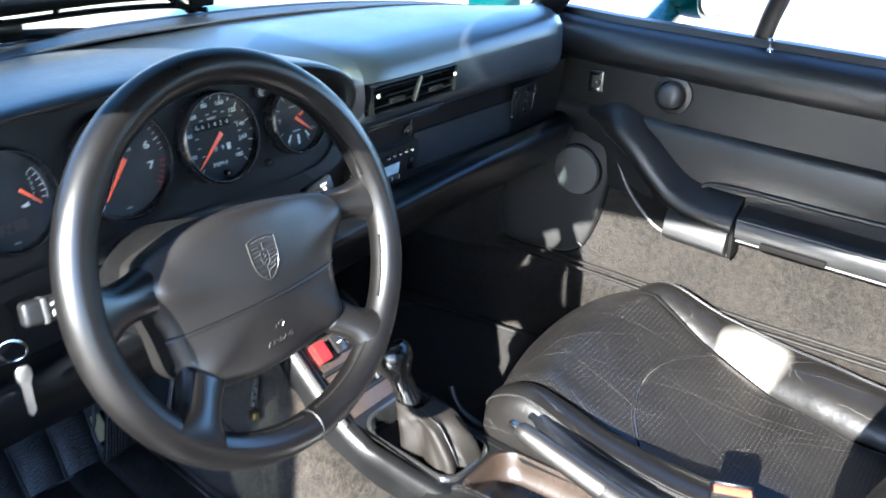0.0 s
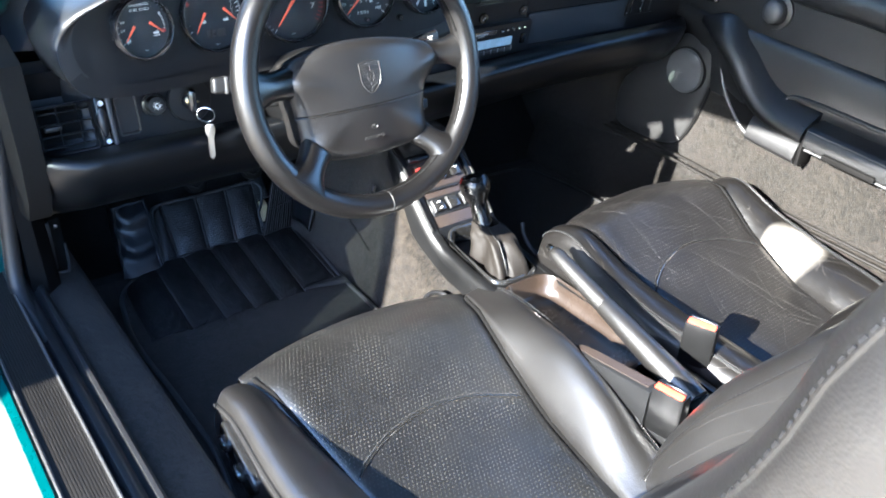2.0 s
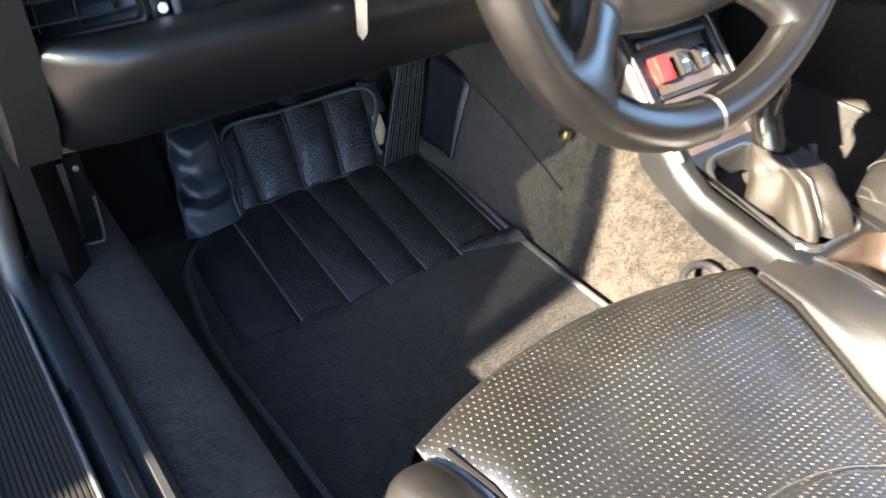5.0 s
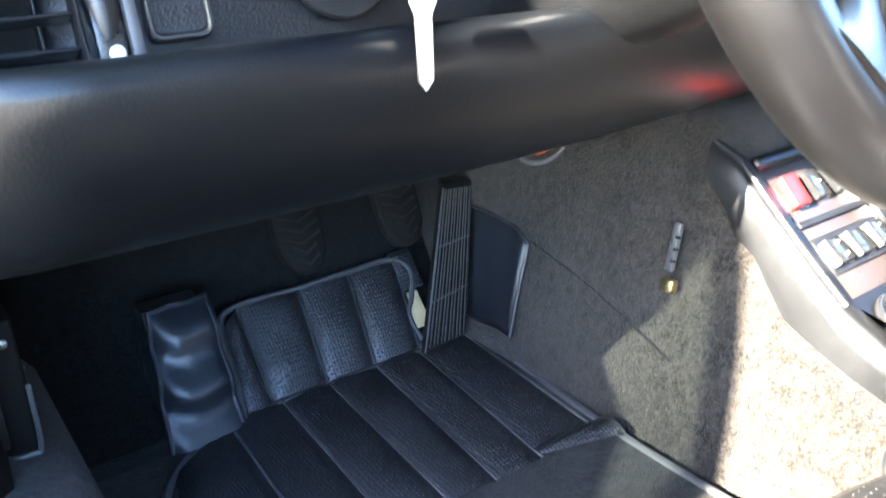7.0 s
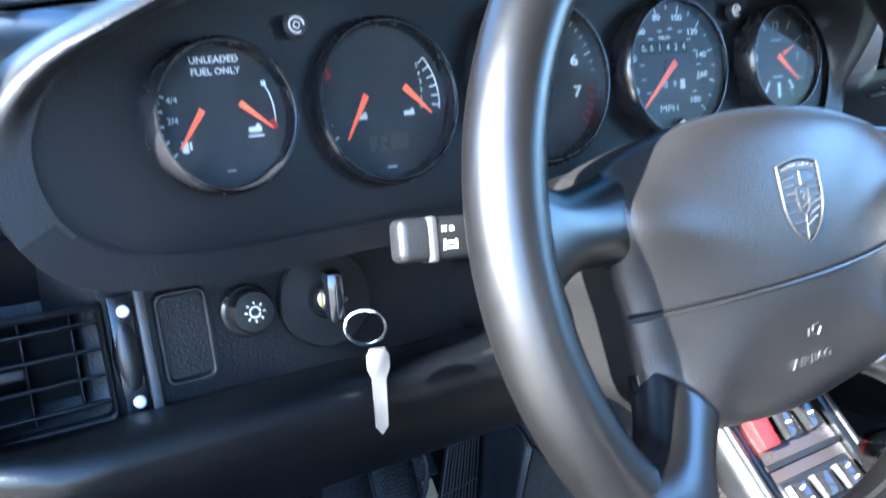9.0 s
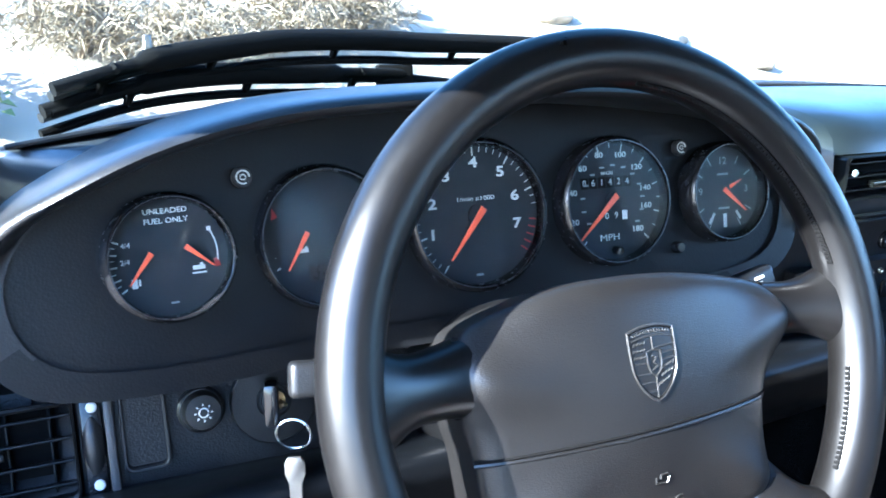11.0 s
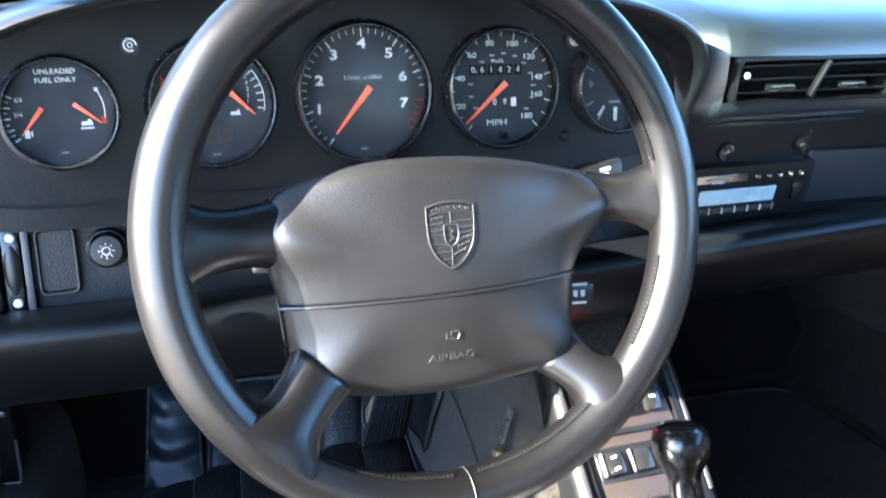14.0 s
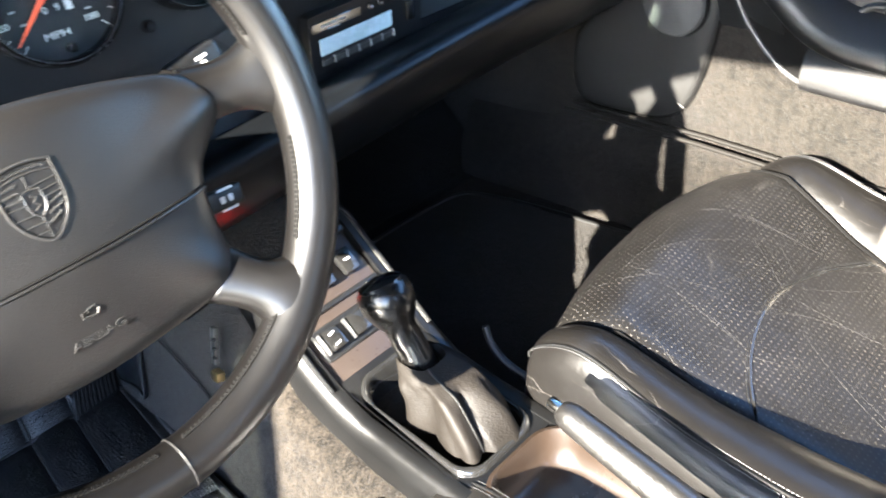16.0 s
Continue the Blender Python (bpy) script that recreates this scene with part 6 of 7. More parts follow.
def build_seat(shape, centre_mat, bolster_mat, label, cushion_label):
    s, out = shape, shape.out
    ob = thing("bucket_seat", (s.cx, -0.3, 0.0), label, "car seat", "front seats")
    # cushion centre
    rows = 34
    half_us = [0.0, 0.15, 0.3, 0.45, 0.6, 0.72, 0.81, 0.87, 0.91, 0.945, 0.97, 0.988, 1.0]
    us = [-u for u in half_us[:0:-1]] + half_us
    rings = []
    for y, z in ((-0.030, 0.02), (0.004, s.zf - 0.085), (0.013, s.zf - 0.050), (0.011, s.zf - 0.025), (0.006, s.zf - 0.010)) if out < 0 else ((-0.030, 0.02), (0.002, s.zf - 0.090), (0.012, s.zf - 0.062), (0.012, s.zf - 0.045), (0.007, s.zf - 0.031)):
        rings.append([V(s.mid(0) + u * (s.half(0) + 0.006), y - 0.012 + 0.040 * (1 - u * u), max(0.02, z)) for u in us])
    for i in range(rows):
        v = 0.008 + 0.992 * i / (rows - 1)
        rings.append([V(s.mid(v) + u * (s.half(v) + 0.006), s.y(v, u), s.z(v, u)) for u in us])
    rings.append([V(p.x, p.y - 0.01, 0.02) for p in rings[-1]])
    cush = part("seat_cushion", loft_bm(rings, False, False), centre_mat, ob, cushion_label, sharp=80)

    # arched seam between the thigh and the sitting panel, with its stitches
    def arch(u):
        return (0.37 if out < 0 else 0.29) + 0.10 * abs(u) ** 2.0
    line = [V(s.mid(arch(u)) + u * s.half(arch(u)), s.y(arch(u), u), s.z(arch(u), u) + 0.0006) for u in [-1 + 2 * k / 40 for k in range(41)]]
    part("seam", tube_bm(line, 0.0017, 6), GLOSS, cush)
    bm = bmesh.new()
    for p, q in zip(line, line[1:]):
        for t in (0.1, 0.6):
            a = p.lerp(q, t) + V(0, 0.0048, 0.0016)
            tube_bm([a, a + (q - p) * 0.3], 0.0007, 5, False, bm)
    part("stitching", bm, SEAL if out < 0 else RUBBER, cush)["kind"] = "stuff"

    # side bolsters
    for sd in (-1, 1):
        vs = [0.03 + 0.93 * k / 40 for k in range(41)]
        off, lift = (0.0015, 0.0020) if out < 0 < sd else (-0.0065, 0.0030)
        part("seam_groove", tube_bm([V(s.mid(v) + sd * (s.half(v) + off), s.y(v, 1.0), s.z(v, 0.96) + lift) for v in vs], 0.0036, 8), SEAL_DARK, cush, "dark seam beside the bolster")
        rings = []
        n = 26
        for k in range(44):
            t = (k / 43) ** 1.6
            v = lerp(-0.02, 0.98, t)
            grow = math.sqrt(max(0.0, 1 - (1 - min(1, t / 0.10)) ** 2)) if t < 0.10 else 1.0
            hw = lerp(0.036, 0.057, smooth01(v * 1.8)) * (0.35 + 0.65 * grow)
            lift = lerp(-0.006, 0.046, smooth01(t * 1.3))
            c = V(s.mid(v) + sd * (s.half(max(0, v)) + lerp(0.036, 0.057, smooth01(v * 1.8)) - 0.009), s.y(max(0, v), 1.0) + (v if v < 0 else 0) * 0.6 - 0.004, s.z(max(0, v), 0.9) + lift - 0.052)
            if out > 0 > sd:
                c += V(0.007, 0.014 * (1 - t), 0.012 * (1 - t))
            if out < 0 and sd < 0:
                c += V(0.007, 0.0, 0.008 * (1 - t))
            ring = []
            for j in range(n):
                a = 2 * math.pi * j / n
                ca, sa = math.cos(a), math.sin(a)
                ridge = out < 0 < sd
                h = (0.058 if sa > 0 else min(0.10, c.z - 0.012)) * (0.55 + 0.45 * grow)
                boxy = out < 0 and sd < 0 and ca < 0
                dx = hw * math.copysign(abs(ca) ** (0.62 if boxy else 0.95 if sa > 0 else 0.75), ca) - (0.008 * t if boxy else 0.0)
                ring.append(V(c.x + dx + (0.004 * sd if sa < 0 else 0), c.y, c.z + h * math.copysign(abs(sa) ** 0.8, sa) + ((0.80 if ridge else 0.35 if out < 0 else 0.18) * dx * sd * smooth01((t + 0.04) / 0.25) if sa > -0.3 else 0)))
            rings.append(ring)
        for _ in range(5):
            rings = [rings[0]] + [[(a + b * 2 + c) / 4 for a, b, c in zip(p, q, r)] for p, q, r in zip(rings, rings[1:], rings[2:])] + [rings[-1]]
        if out < 0 < sd:
            # the inboard one rises steeply to a crest that falls away to the rear
            rings = []
            sect = [(-0.006, -0.45), (0.0, -0.12), (0.007, 0.16), (0.018, 0.46), (0.032, 0.75), (0.046, 0.93), (0.060, 1.0), (0.074, 0.93), (0.086, 0.68), (0.092, 0.30)]
            for k in range(44):
                t = (k / 43) ** 1.6
                v = lerp(-0.02, 0.98, t)
                grow = math.sqrt(max(0.0, 1 - (1 - min(1, t / 0.12)) ** 2)) if t < 0.12 else 1.0
                y = s.y(max(0, v), 1.0) + (v if v < 0 else 0) * 0.6 - 0.004
                x0 = s.mid(v) + s.half(max(0, v)) - 0.002
                z0 = s.z(max(0, v), 0.9)
                crest = curve_at([(-0.53, 0.095), (-0.41, 0.118), (-0.345, 0.147), (-0.25, 0.163), (-0.13, 0.150), (-0.06, 0.138), (0.0, 0.128)], y)
                wide = lerp(0.80, 1.0, smooth01(v * 2.2)) * (0.35 + 0.65 * grow)
                top = catmull([V(x0 + dx * wide, y, z0 + (crest - z0) * f * (0.5 + 0.5 * grow) - (0.012 if f < 0 else 0)) for dx, f in sect], 3)
                rings.append(top + [V(x0 + 0.094 * wide, y, 0.012), V(x0 - 0.004 * wide, y, 0.012)])
            for _ in range(6):
                rings = [rings[0]] + [[(a + b * 2 + c) / 4 for a, b, c in zip(p, q, r)] for p, q, r in zip(rings, rings[1:], rings[2:])] + [rings[-1]]
        bol = part("side_bolster", loft_bm(rings), bolster_mat, ob, "smooth leather side bolster", sharp=80)
        j = 23 if out < 0 < sd else 4 if sd > 0 else n // 2 - (2 if out < 0 else 4)
        line = [r[j] + V(sd * 0.0005, 0, 0.0008) for r in rings[2:]]
        part("piping", tube_bm(line, 0.0014, 6), PLASTIC, bol)
        bm = bmesh.new()
        for off in (-0.0042, 0.0042):
            pts = catmull([p + V(off, 0, 0.0004 - abs(off) * 0.1) for p in line], 4)
            for p, q in list(zip(pts, pts[1:]))[::1]:
                tube_bm([p, p.lerp(q, 0.55)], 0.0006, 4, False, bm)
        part("stitching", bm, SEAL, bol)["kind"] = "stuff"
    if out > 0:
        rnd = random.Random(11)
        bm = bmesh.new()
        for k in range(36):
            u0, v0 = rnd.uniform(-0.85, 0.85), rnd.uniform(0.02, 0.62)
            a = rnd.choice((0.5, 0.9, 1.9, 2.4)) + rnd.uniform(-0.35, 0.35)
            ln, bend = rnd.uniform(0.25, 0.95), rnd.uniform(-0.22, 0.22)
            pts = []
            for i in range(9):
                t = i / 8
                u = u0 + ln * t * math.cos(a + bend * t)
                v = v0 + 0.5 * ln * t * math.sin(a + bend * t)
                if abs(u) > 0.96 or v < 0.0 or v > 0.95:
                    break
                pts.append(V(s.mid(v) + u * (s.half(v) + 0.006), s.y(v, u), s.z(v, u) + 0.0001))
            if len(pts) > 3:
                tube_bm(pts, [0.00016 * math.sin(math.pi * (i + 0.7) / (len(pts) + 0.4)) for i in range(len(pts))], 4, False, bm)
        part("crease", bm, CREASE, cush, "fine pale scratches and creases")["kind"] = "stuff"
    # plinth and rails on the floor
    part("seat_base", box_bm(0.40, 0.46, 0.075, 0.015, 2, Matrix.Translation((s.cx, -0.27, 0.038))), PLASTIC, ob)
    part("side_cover", box_bm(0.018, 0.44, 0.085, 0.008, 3, Matrix.Translation((s.cx + out * 0.243, -0.29, 0.052)) @ pose(0, 0, 0, 4)), PLASTIC, ob, "black seat side cover")
    for x in (-0.15, 0.15):
        part("seat_rail", box_bm(0.025, 0.60, 0.02, 0.003, 1, Matrix.Translation((s.cx + x, -0.25, 0.011))), DARK_METAL, ob)
    if out < 0:
        m = basis((s.cx - 0.2535, -0.128, 0.096), (-0.10, -1, -0.04), (0.12, 0, 1))
        sw = part("switch_plate", plate_bm(rrect(0.128, 0.036, 0.0175, 6), 0.010, 0.004), GLOSS, ob, "oval plate of seat switches", m)
        for dx in (-0.030, 0.028):
            part("seat_switch", lathe_bm([(0.0125, 0), (0.0125, 0.008), (0.009, 0.011), (0, 0.011)], 24), GLOSS, sw, "", m @ Matrix.Translation((dx, 0, 0.007)))
            part("seat_switch", box_bm(0.022, 0.007, 0.008, 0.003, 2, m @ Matrix.Translation((dx, 0.004, 0.016))), CHROME, sw, "bright switch key")
    # slide lever at the inboard front corner
    lev = [V(0.105, 0.070, 0.162), V(0.102, 0.058, 0.140), V(0.106, 0.030, 0.118), V(0.114, -0.06, 0.10)] if out > 0 else [V(-0.150, 0.012, 0.088), V(-0.143, 0.032, 0.100), V(-0.122, 0.036, 0.106), V(-0.104, 0.020, 0.100), V(-0.105, -0.03, 0.080)]
    part("slide_lever", tube_bm(catmull(lev, 5), 0.0045, 8), RUBBER, ob, "bent grey seat slide lever")

    # backrest: a frame leaning back, z up along it, y out of its front
    base = V(s.mid(1.0), -0.505, s.zr + 0.02)
    up = V(0, -0.565, 0.825).normalized()
    fwd = V(0, up.z, -up.y)

    def on_back(x, h, f):
        return base + V(x, 0, 0) + up * h + fwd * (f + 1.5 * max(0.0, min(h, 0.68) - 0.5) ** 2 + 0.3 * max(0.0, h - 0.68))
    rings = []
    hs = [-0.05 + 0.85 * k / 24 for k in range(25)]
    for h in hs:
        w = curve_at([(0, 0.135), (0.2, 0.150), (0.45, 0.158), (0.72, 0.158), (0.80, 0.12)], h)
        f0 = 0.012 + 0.028 * math.sin(math.pi * max(0, min(1, (h - 0.02) / 0.32)))
        rings.append([on_back(u * (w + 0.005), h, f0 + 0.010 * (1 - u * u)) for u in us])
    part("backrest", loft_bm(rings, False, False), centre_mat, ob, "", None, 80)
    for sd in (-1, 1):
        rings = []
        n = 24
        for k in range(26):
            t = k / 25
            h = lerp(-0.045, 0.80, t)
            w = curve_at([(0, 0.135), (0.2, 0.150), (0.45, 0.158), (0.65, 0.160)], h)
            end = math.sqrt(max(0.02, 1 - abs(2 * t - 1) ** 6))
            prot = curve_at([(0, 0.052), (0.25, 0.085), (0.8, 0.085), (1.0, 0.05)], t)
            if out < 0 and sd < 0:
                prot = curve_at([(0, 0.03), (0.25, 0.050), (0.55, 0.052), (0.8, 0.075), (1.0, 0.05)], t)
            rings.append([on_back(sd * (w + 0.045 + 0.047 * math.cos(a) * end), h, lerp(-0.03, prot, 0.5) + (prot + 0.07) * 0.5 * math.copysign(abs(math.sin(a)) ** 0.8, math.sin(a)) * end) for a in [2 * math.pi * j / n for j in range(n)]])
        bol = part("back_bolster", loft_bm(rings), bolster_mat, ob, "", None, 80)
        j = 9 if sd > 0 else 3 if out < 0 else 1
        line = [r[j] for r in rings[1:-1]]
        part("piping", tube_bm(line, 0.0022, 6), bolster_mat, bol)
        bm = bmesh.new()
        for off in (-0.006, 0.006):
            pts = catmull([p + V(off, 0.001, 0.001) for p in line], 5)
            for p, q in zip(pts, pts[1:]):
                tube_bm([p, p.lerp(q, 0.6)], 0.0008, 4, False, bm)
        part("stitching", bm, RUBBER, bol)["kind"] = "stuff"
        if out < 0 < sd:
            bm = bmesh.new()
            for k0, j0, dj in ((2, 12.2, 0.9), (3, 10.5, 0.5), (3, 13.4, -0.7), (5, 9.4, 0.8)):
                pts = [rings[k0 + i][int(j0 + dj * i * 0.3) % n].lerp(rings[k0 + i][int(j0 + dj * i * 0.3 + 1) % n], (j0 + dj * i * 0.3) % 1) + V(-0.0003, 0.0003, 0.0002) for i in range(6)]
                tube_bm(catmull(pts, 3), 0.0003, 4, False, bm)
            part("crease", bm, CREASE, bol, "fine pale scratches")["kind"] = "stuff"
    rings = [[on_back(x * w, h, f) for x, f in ((-1, -0.03), (-1, -0.07), (-0.8, -0.09), (0.8, -0.09), (1, -0.07), (1, -0.03), (0.7, -0.015), (-0.7, -0.015))] for h, w in ((-0.03, 0.19), (0.2, 0.215), (0.45, 0.22), (0.70, 0.21), (0.80, 0.13))]
    part("back_shell", loft_bm(rings), PLASTIC, ob, "black backrest shell")
    return ob


build_seat(SeatShape(-0.297, -1, 0.128, 0.072, -0.012), SEAT_PERF, LEATHER, "black leather sports seat with perforated cushion and power switches", "perforated leather cushion")
build_seat(SeatShape(0.318, 1, 0.196, 0.082, -0.010), SEAT_AGED, LEATHER_AGED, "creased black leather sports seat with worn perforated cushion", "creased perforated leather cushion")


def buckle(p, lean, label, turn=-62):
    ob = thing("belt_buckle", p - V(0, 0, 0.10), label, "seat belt buckle", "seat belt buckles")
    m = Matrix.Translation(p) @ pose(0, 0, 0, lean, 0, turn)
    part("buckle_body", box_bm(0.048, 0.024, 0.075, 0.004, 2, m @ Matrix.Translation((0, 0, -0.036))), CONSOLE_SKIN, ob)
    part("release_button", box_bm(0.042, 0.011, 0.006, 0.002, 2, m @ Matrix.Translation((0, -0.005, 0.000)) @ pose(0, 0, 0, 14)), BUTTON_RED, ob, "red release button")
    part("buckle_slot", box_bm(0.040, 0.0035, 0.004, 0.001, 1, m @ Matrix.Translation((0, 0.0065, 0.0015))), DARK_METAL, ob)
    part("stalk_cover", box_bm(0.046, 0.022, 0.11, 0.006, 2, m @ Matrix.Translation((0, 0, -0.126))), PLASTIC, ob)


buckle(V(0.082, -0.352, 0.196), 2, "black belt buckle with red button beside the tunnel", -70)
buckle(V(-0.068, -0.4195, 0.186), 2, "black belt buckle with red button beside the handbrake", -80)
bm = loft_bm([[V(x, y, z) for x, z in ((-0.083 + e, z0 - 0.075), (-0.0815 + e, z0 - 0.010), (-0.0800 + e, z0 - 0.003), (-0.076 + e, z0), (-0.060, z0 + 0.002), (-0.0555, z0 - 0.006), (-0.0555, z0 - 0.075))] for y, z0, e in ((-0.236, 0.138, 0.015), (-0.244, 0.146, 0.009), (-0.262, 0.153, 0.004), (-0.290, 0.1585, 0.0), (-0.34, 0.1660, 0.0), (-0.3955, 0.1735, 0.0))])
cover = tagged(part("belt_cover", bm, PLASTIC), "long black plastic cover in front of a buckle", "plastic cover")
lid = [[V(x, y, z0 + h) for x, h in ((-0.0765 + e, -0.002), (-0.0755 + e, 0.0012), (-0.068 + 0.5 * e, 0.0022), (-0.0605, 0.0030), (-0.0600, -0.002))] for y, z0, e in ((-0.250, 0.1485, 0.007), (-0.262, 0.153, 0.004), (-0.290, 0.1585, 0.0), (-0.34, 0.1660, 0.0), (-0.388, 0.1725, 0.0))]
part("top_panel", loft_bm(lid), BROWN_PANEL, cover, "brown-black top of the cover", sharp=50)


# ---------------------------------------------------------------- doors
def door_drop(y):
    return -0.072 * (0.13 - y)


def build_closed_door():
    ob = thing("door_1", (0.70, -0.3, 0.12), "closed car door with black trim, pull handle and pocket", "car door", kind="structure")
    ys = [-1.0, -0.8, -0.6, -0.45, -0.3, -0.2, -0.1, 0.0, 0.08, 0.14, 0.20, 0.26]

    def run(name, prof, mat, label="", y0=None, sharp=50, par=None):
        rings = [[V(x + 0.02 * smooth01((y - 0.1) / 0.16), y, z + door_drop(y)) for x, z in prof] for y in (y0 or ys)]
        return part(name, loft_bm(rings), mat, par or ob, label, None, sharp)

    run("upper_trim", [(0.700, 0.622), (0.672, 0.620), (0.652, 0.612), (0.640, 0.600), (0.634, 0.582), (0.634, 0.562), (0.640, 0.549), (0.650, 0.544), (0.70, 0.544)], DOOR_SKIN, "rounded vinyl upper trim")
    run("middle_trim", [(0.70, 0.545), (0.6495, 0.545), (0.6495, 0.520), (0.6475, 0.485), (0.6475, 0.468), (0.70, 0.468)], DOOR_SKIN, "flat vinyl band")
    run("lower_trim", [(0.70, 0.470), (0.650, 0.470), (0.641, 0.464), (0.636, 0.452), (0.636, 0.40), (0.639, 0.35), (0.647, 0.318), (0.70, 0.318)], DOOR_SKIN, "padded vinyl lower panel")
    run("carpet_panel", [(0.70, 0.44), (0.6515, 0.44), (0.6505, 0.25), (0.645, 0.15), (0.645, 0.09), (0.70, 0.09)], MAT_PILE, "charcoal carpet on the door's lower half", ys + [0.32, 0.345])
    run("outer_skin", [(0.70, 0.60), (0.72, 0.60), (0.775, 0.45), (0.80, 0.25), (0.79, 0.02), (0.70, 0.0)], TEAL, "teal painted door skin")
    run("window_seal", [(0.668, 0.618), (0.672, 0.630), (0.690, 0.632), (0.705, 0.628), (0.715, 0.612), (0.70, 0.60)], RUBBER, "black rubber window seal")
    # door glass above, standing up between seal and roof
    g = [[V(lerp(0.688, 0.59, t), lerp(y, y - 0.05, t * 0.5), lerp(0.625 + door_drop(y), 0.885, t)) for y in (-0.9, -0.6, -0.3, -0.17)] for t in (0, 0.5, 1)]
    pane = part("door_glass", loft_bm(g, False, False), GLASS, ob)
    pane.visible_shadow = False
    bar = [V(0.690, -0.135, 0.61), V(0.678, -0.152, 0.66), V(0.64, -0.205, 0.78), V(0.60, -0.25, 0.89)]
    part("window_bar", tube_bm(catmull(bar, 4), 0.011, 8, False, None, 1.4), RUBBER, ob, "slanting black window bar")
    part("lock_pin", lathe_bm([(0.0055, 0), (0.0055, 0.004), (0.003, 0.006), (0.003, 0.016), (0.0045, 0.018), (0.003, 0.022), (0, 0.022)], 16), CHROME, ob, "bright lock pin", Matrix.Translation((0.662, -0.158, 0.594)))
    # switch and round knob on the middle band
    m = basis((0.653, 0.140, 0.513 + door_drop(0.14)), (0.12, -1, 0), (0, 0, 1))
    sw = part("mirror_switch", plate_bm(rrect(0.030, 0.040, 0.003, 3), 0.008, 0.002), GLOSS, ob, "small black mirror switch", m)
    part("switch_key", box_bm(0.013, 0.022, 0.006, 0.002, 2, m @ Matrix.Translation((0, 0, 0.009))), PLASTIC, sw)
    part("symbol", box_bm(0.004, 0.004, 0.001, 0.0, m=m @ Matrix.Translation((0.004, 0, 0.0125))), WHITE, sw)
    m = basis((0.648, -0.010, 0.508), (0.0, -1, 0), (0, 0, 1))
    tw = part("tweeter_ring", lathe_bm([(0.036, -0.004), (0.034, 0.003), (0.026, 0.005), (0.0235, 0.002)], 40), DOOR_SKIN, ob, "", m)
    part("tweeter", lathe_bm([(0.0225, -0.002), (0.0225, 0.014), (0.021, 0.018), (0.016, 0.022), (0.008, 0.0245), (0, 0.025)], 36), SEAL, tw, "round grey tweeter dome", m)
    # speaker panel low at the front
    plate = catmull([V(0, y, z) for y, z in ((0.097, 0.350), (0.100, 0.404), (0.135, 0.414), (0.185, 0.417), (0.208, 0.393), (0.262, 0.342), (0.325, 0.280), (0.341, 0.240), (0.342, 0.190), (0.322, 0.164), (0.260, 0.158), (0.200, 0.160), (0.165, 0.170), (0.140, 0.194), (0.117, 0.248), (0.102, 0.309))], 4, True)
    sp = part("speaker_panel", loft_bm([[V(0.662 - h, lerp(p.y, 0.19, k), lerp(p.z, 0.29, k)) for p in plate] for h, k in ((0.0, 0.0), (0.014, 0.0), (0.019, 0.010), (0.0215, 0.030), (0.024, 0.09), (0.028, 0.25), (0.0305, 0.5), (0.031, 0.95))]), SPEAKER, ob, "smooth black speaker panel", None, 60)
    part("panel_groove", tube_bm([V(0.649, lerp(p.y, 0.19, -0.012), lerp(p.z, 0.29, -0.012)) for p in plate], 0.0028, 6, True), SEAL_DARK, sp)
    m = basis((0.6345, 0.160, 0.343), (0.0, -1, 0), (0, 0, 1))
    part("speaker_grille", lathe_bm([(0.0475, -0.003), (0.0475, 0.004), (0.045, 0.0075), (0.036, 0.0095), (0.02, 0.011), (0, 0.0115)], 44), GRILLE, sp, "round grey mesh speaker grille", m)
    part("grille_ring", lathe_bm([(0.0520, -0.003), (0.0505, 0.002), (0.0480, 0.0025), (0.0476, -0.001)], 44, False), SEAL_DARK, sp, "", m)
    part("scuff", tube_bm(catmull([V(0.6395, 0.163, 0.187), V(0.6385, 0.152, 0.192), V(0.6395, 0.143, 0.186)], 4), 0.0012, 6), THREAD, sp, "pale scuff mark")
    # pull handle sweeping down into the pocket
    crest = catmull([V(0.640, 0.150, 0.456), V(0.622, 0.112, 0.453), V(0.607, 0.075, 0.441), V(0.600, 0.032, 0.411), V(0.596, -0.008, 0.372), V(0.592, -0.045, 0.343), V(0.589, -0.090, 0.327), V(0.587, -0.158, 0.320)], 5)
    rings = []
    for k, c in enumerate(crest):
        d = crest[min(k + 1, len(crest) - 1)] - crest[max(k - 1, 0)]
        up = V(0, d.z, -d.y).normalized()
        up = up if up.z > 0 else -up
        w = smooth01(k / 9) * 0.75 + 0.25
        rings.append([V(lerp(0.646, c.x, f), c.y, c.z) + up * q * w for f, q in ((0.0, 0.036), (0.22, 0.031), (0.6, 0.020), (0.9, 0.007), (1.0, -0.006), (0.97, -0.018), (0.75, -0.025), (0.2, -0.022), (0.0, -0.018))])
    hd = part("pull_handle", loft_bm(rings), DOOR_SKIN, ob, "sweeping padded pull handle", sharp=80)
    edge = catmull([V(0.648, 0.092, 0.415), V(0.642, 0.088, 0.395), V(0.640, 0.062, 0.335), V(0.640, 0.020, 0.283), V(0.638, -0.022, 0.256), V(0.630, -0.085, 0.248), V(0.628, -0.152, 0.244)], 6)
    part("pocket_edge", tube_bm(edge, 0.0035, 8), SEAL, hd, "pale grey pocket edging")
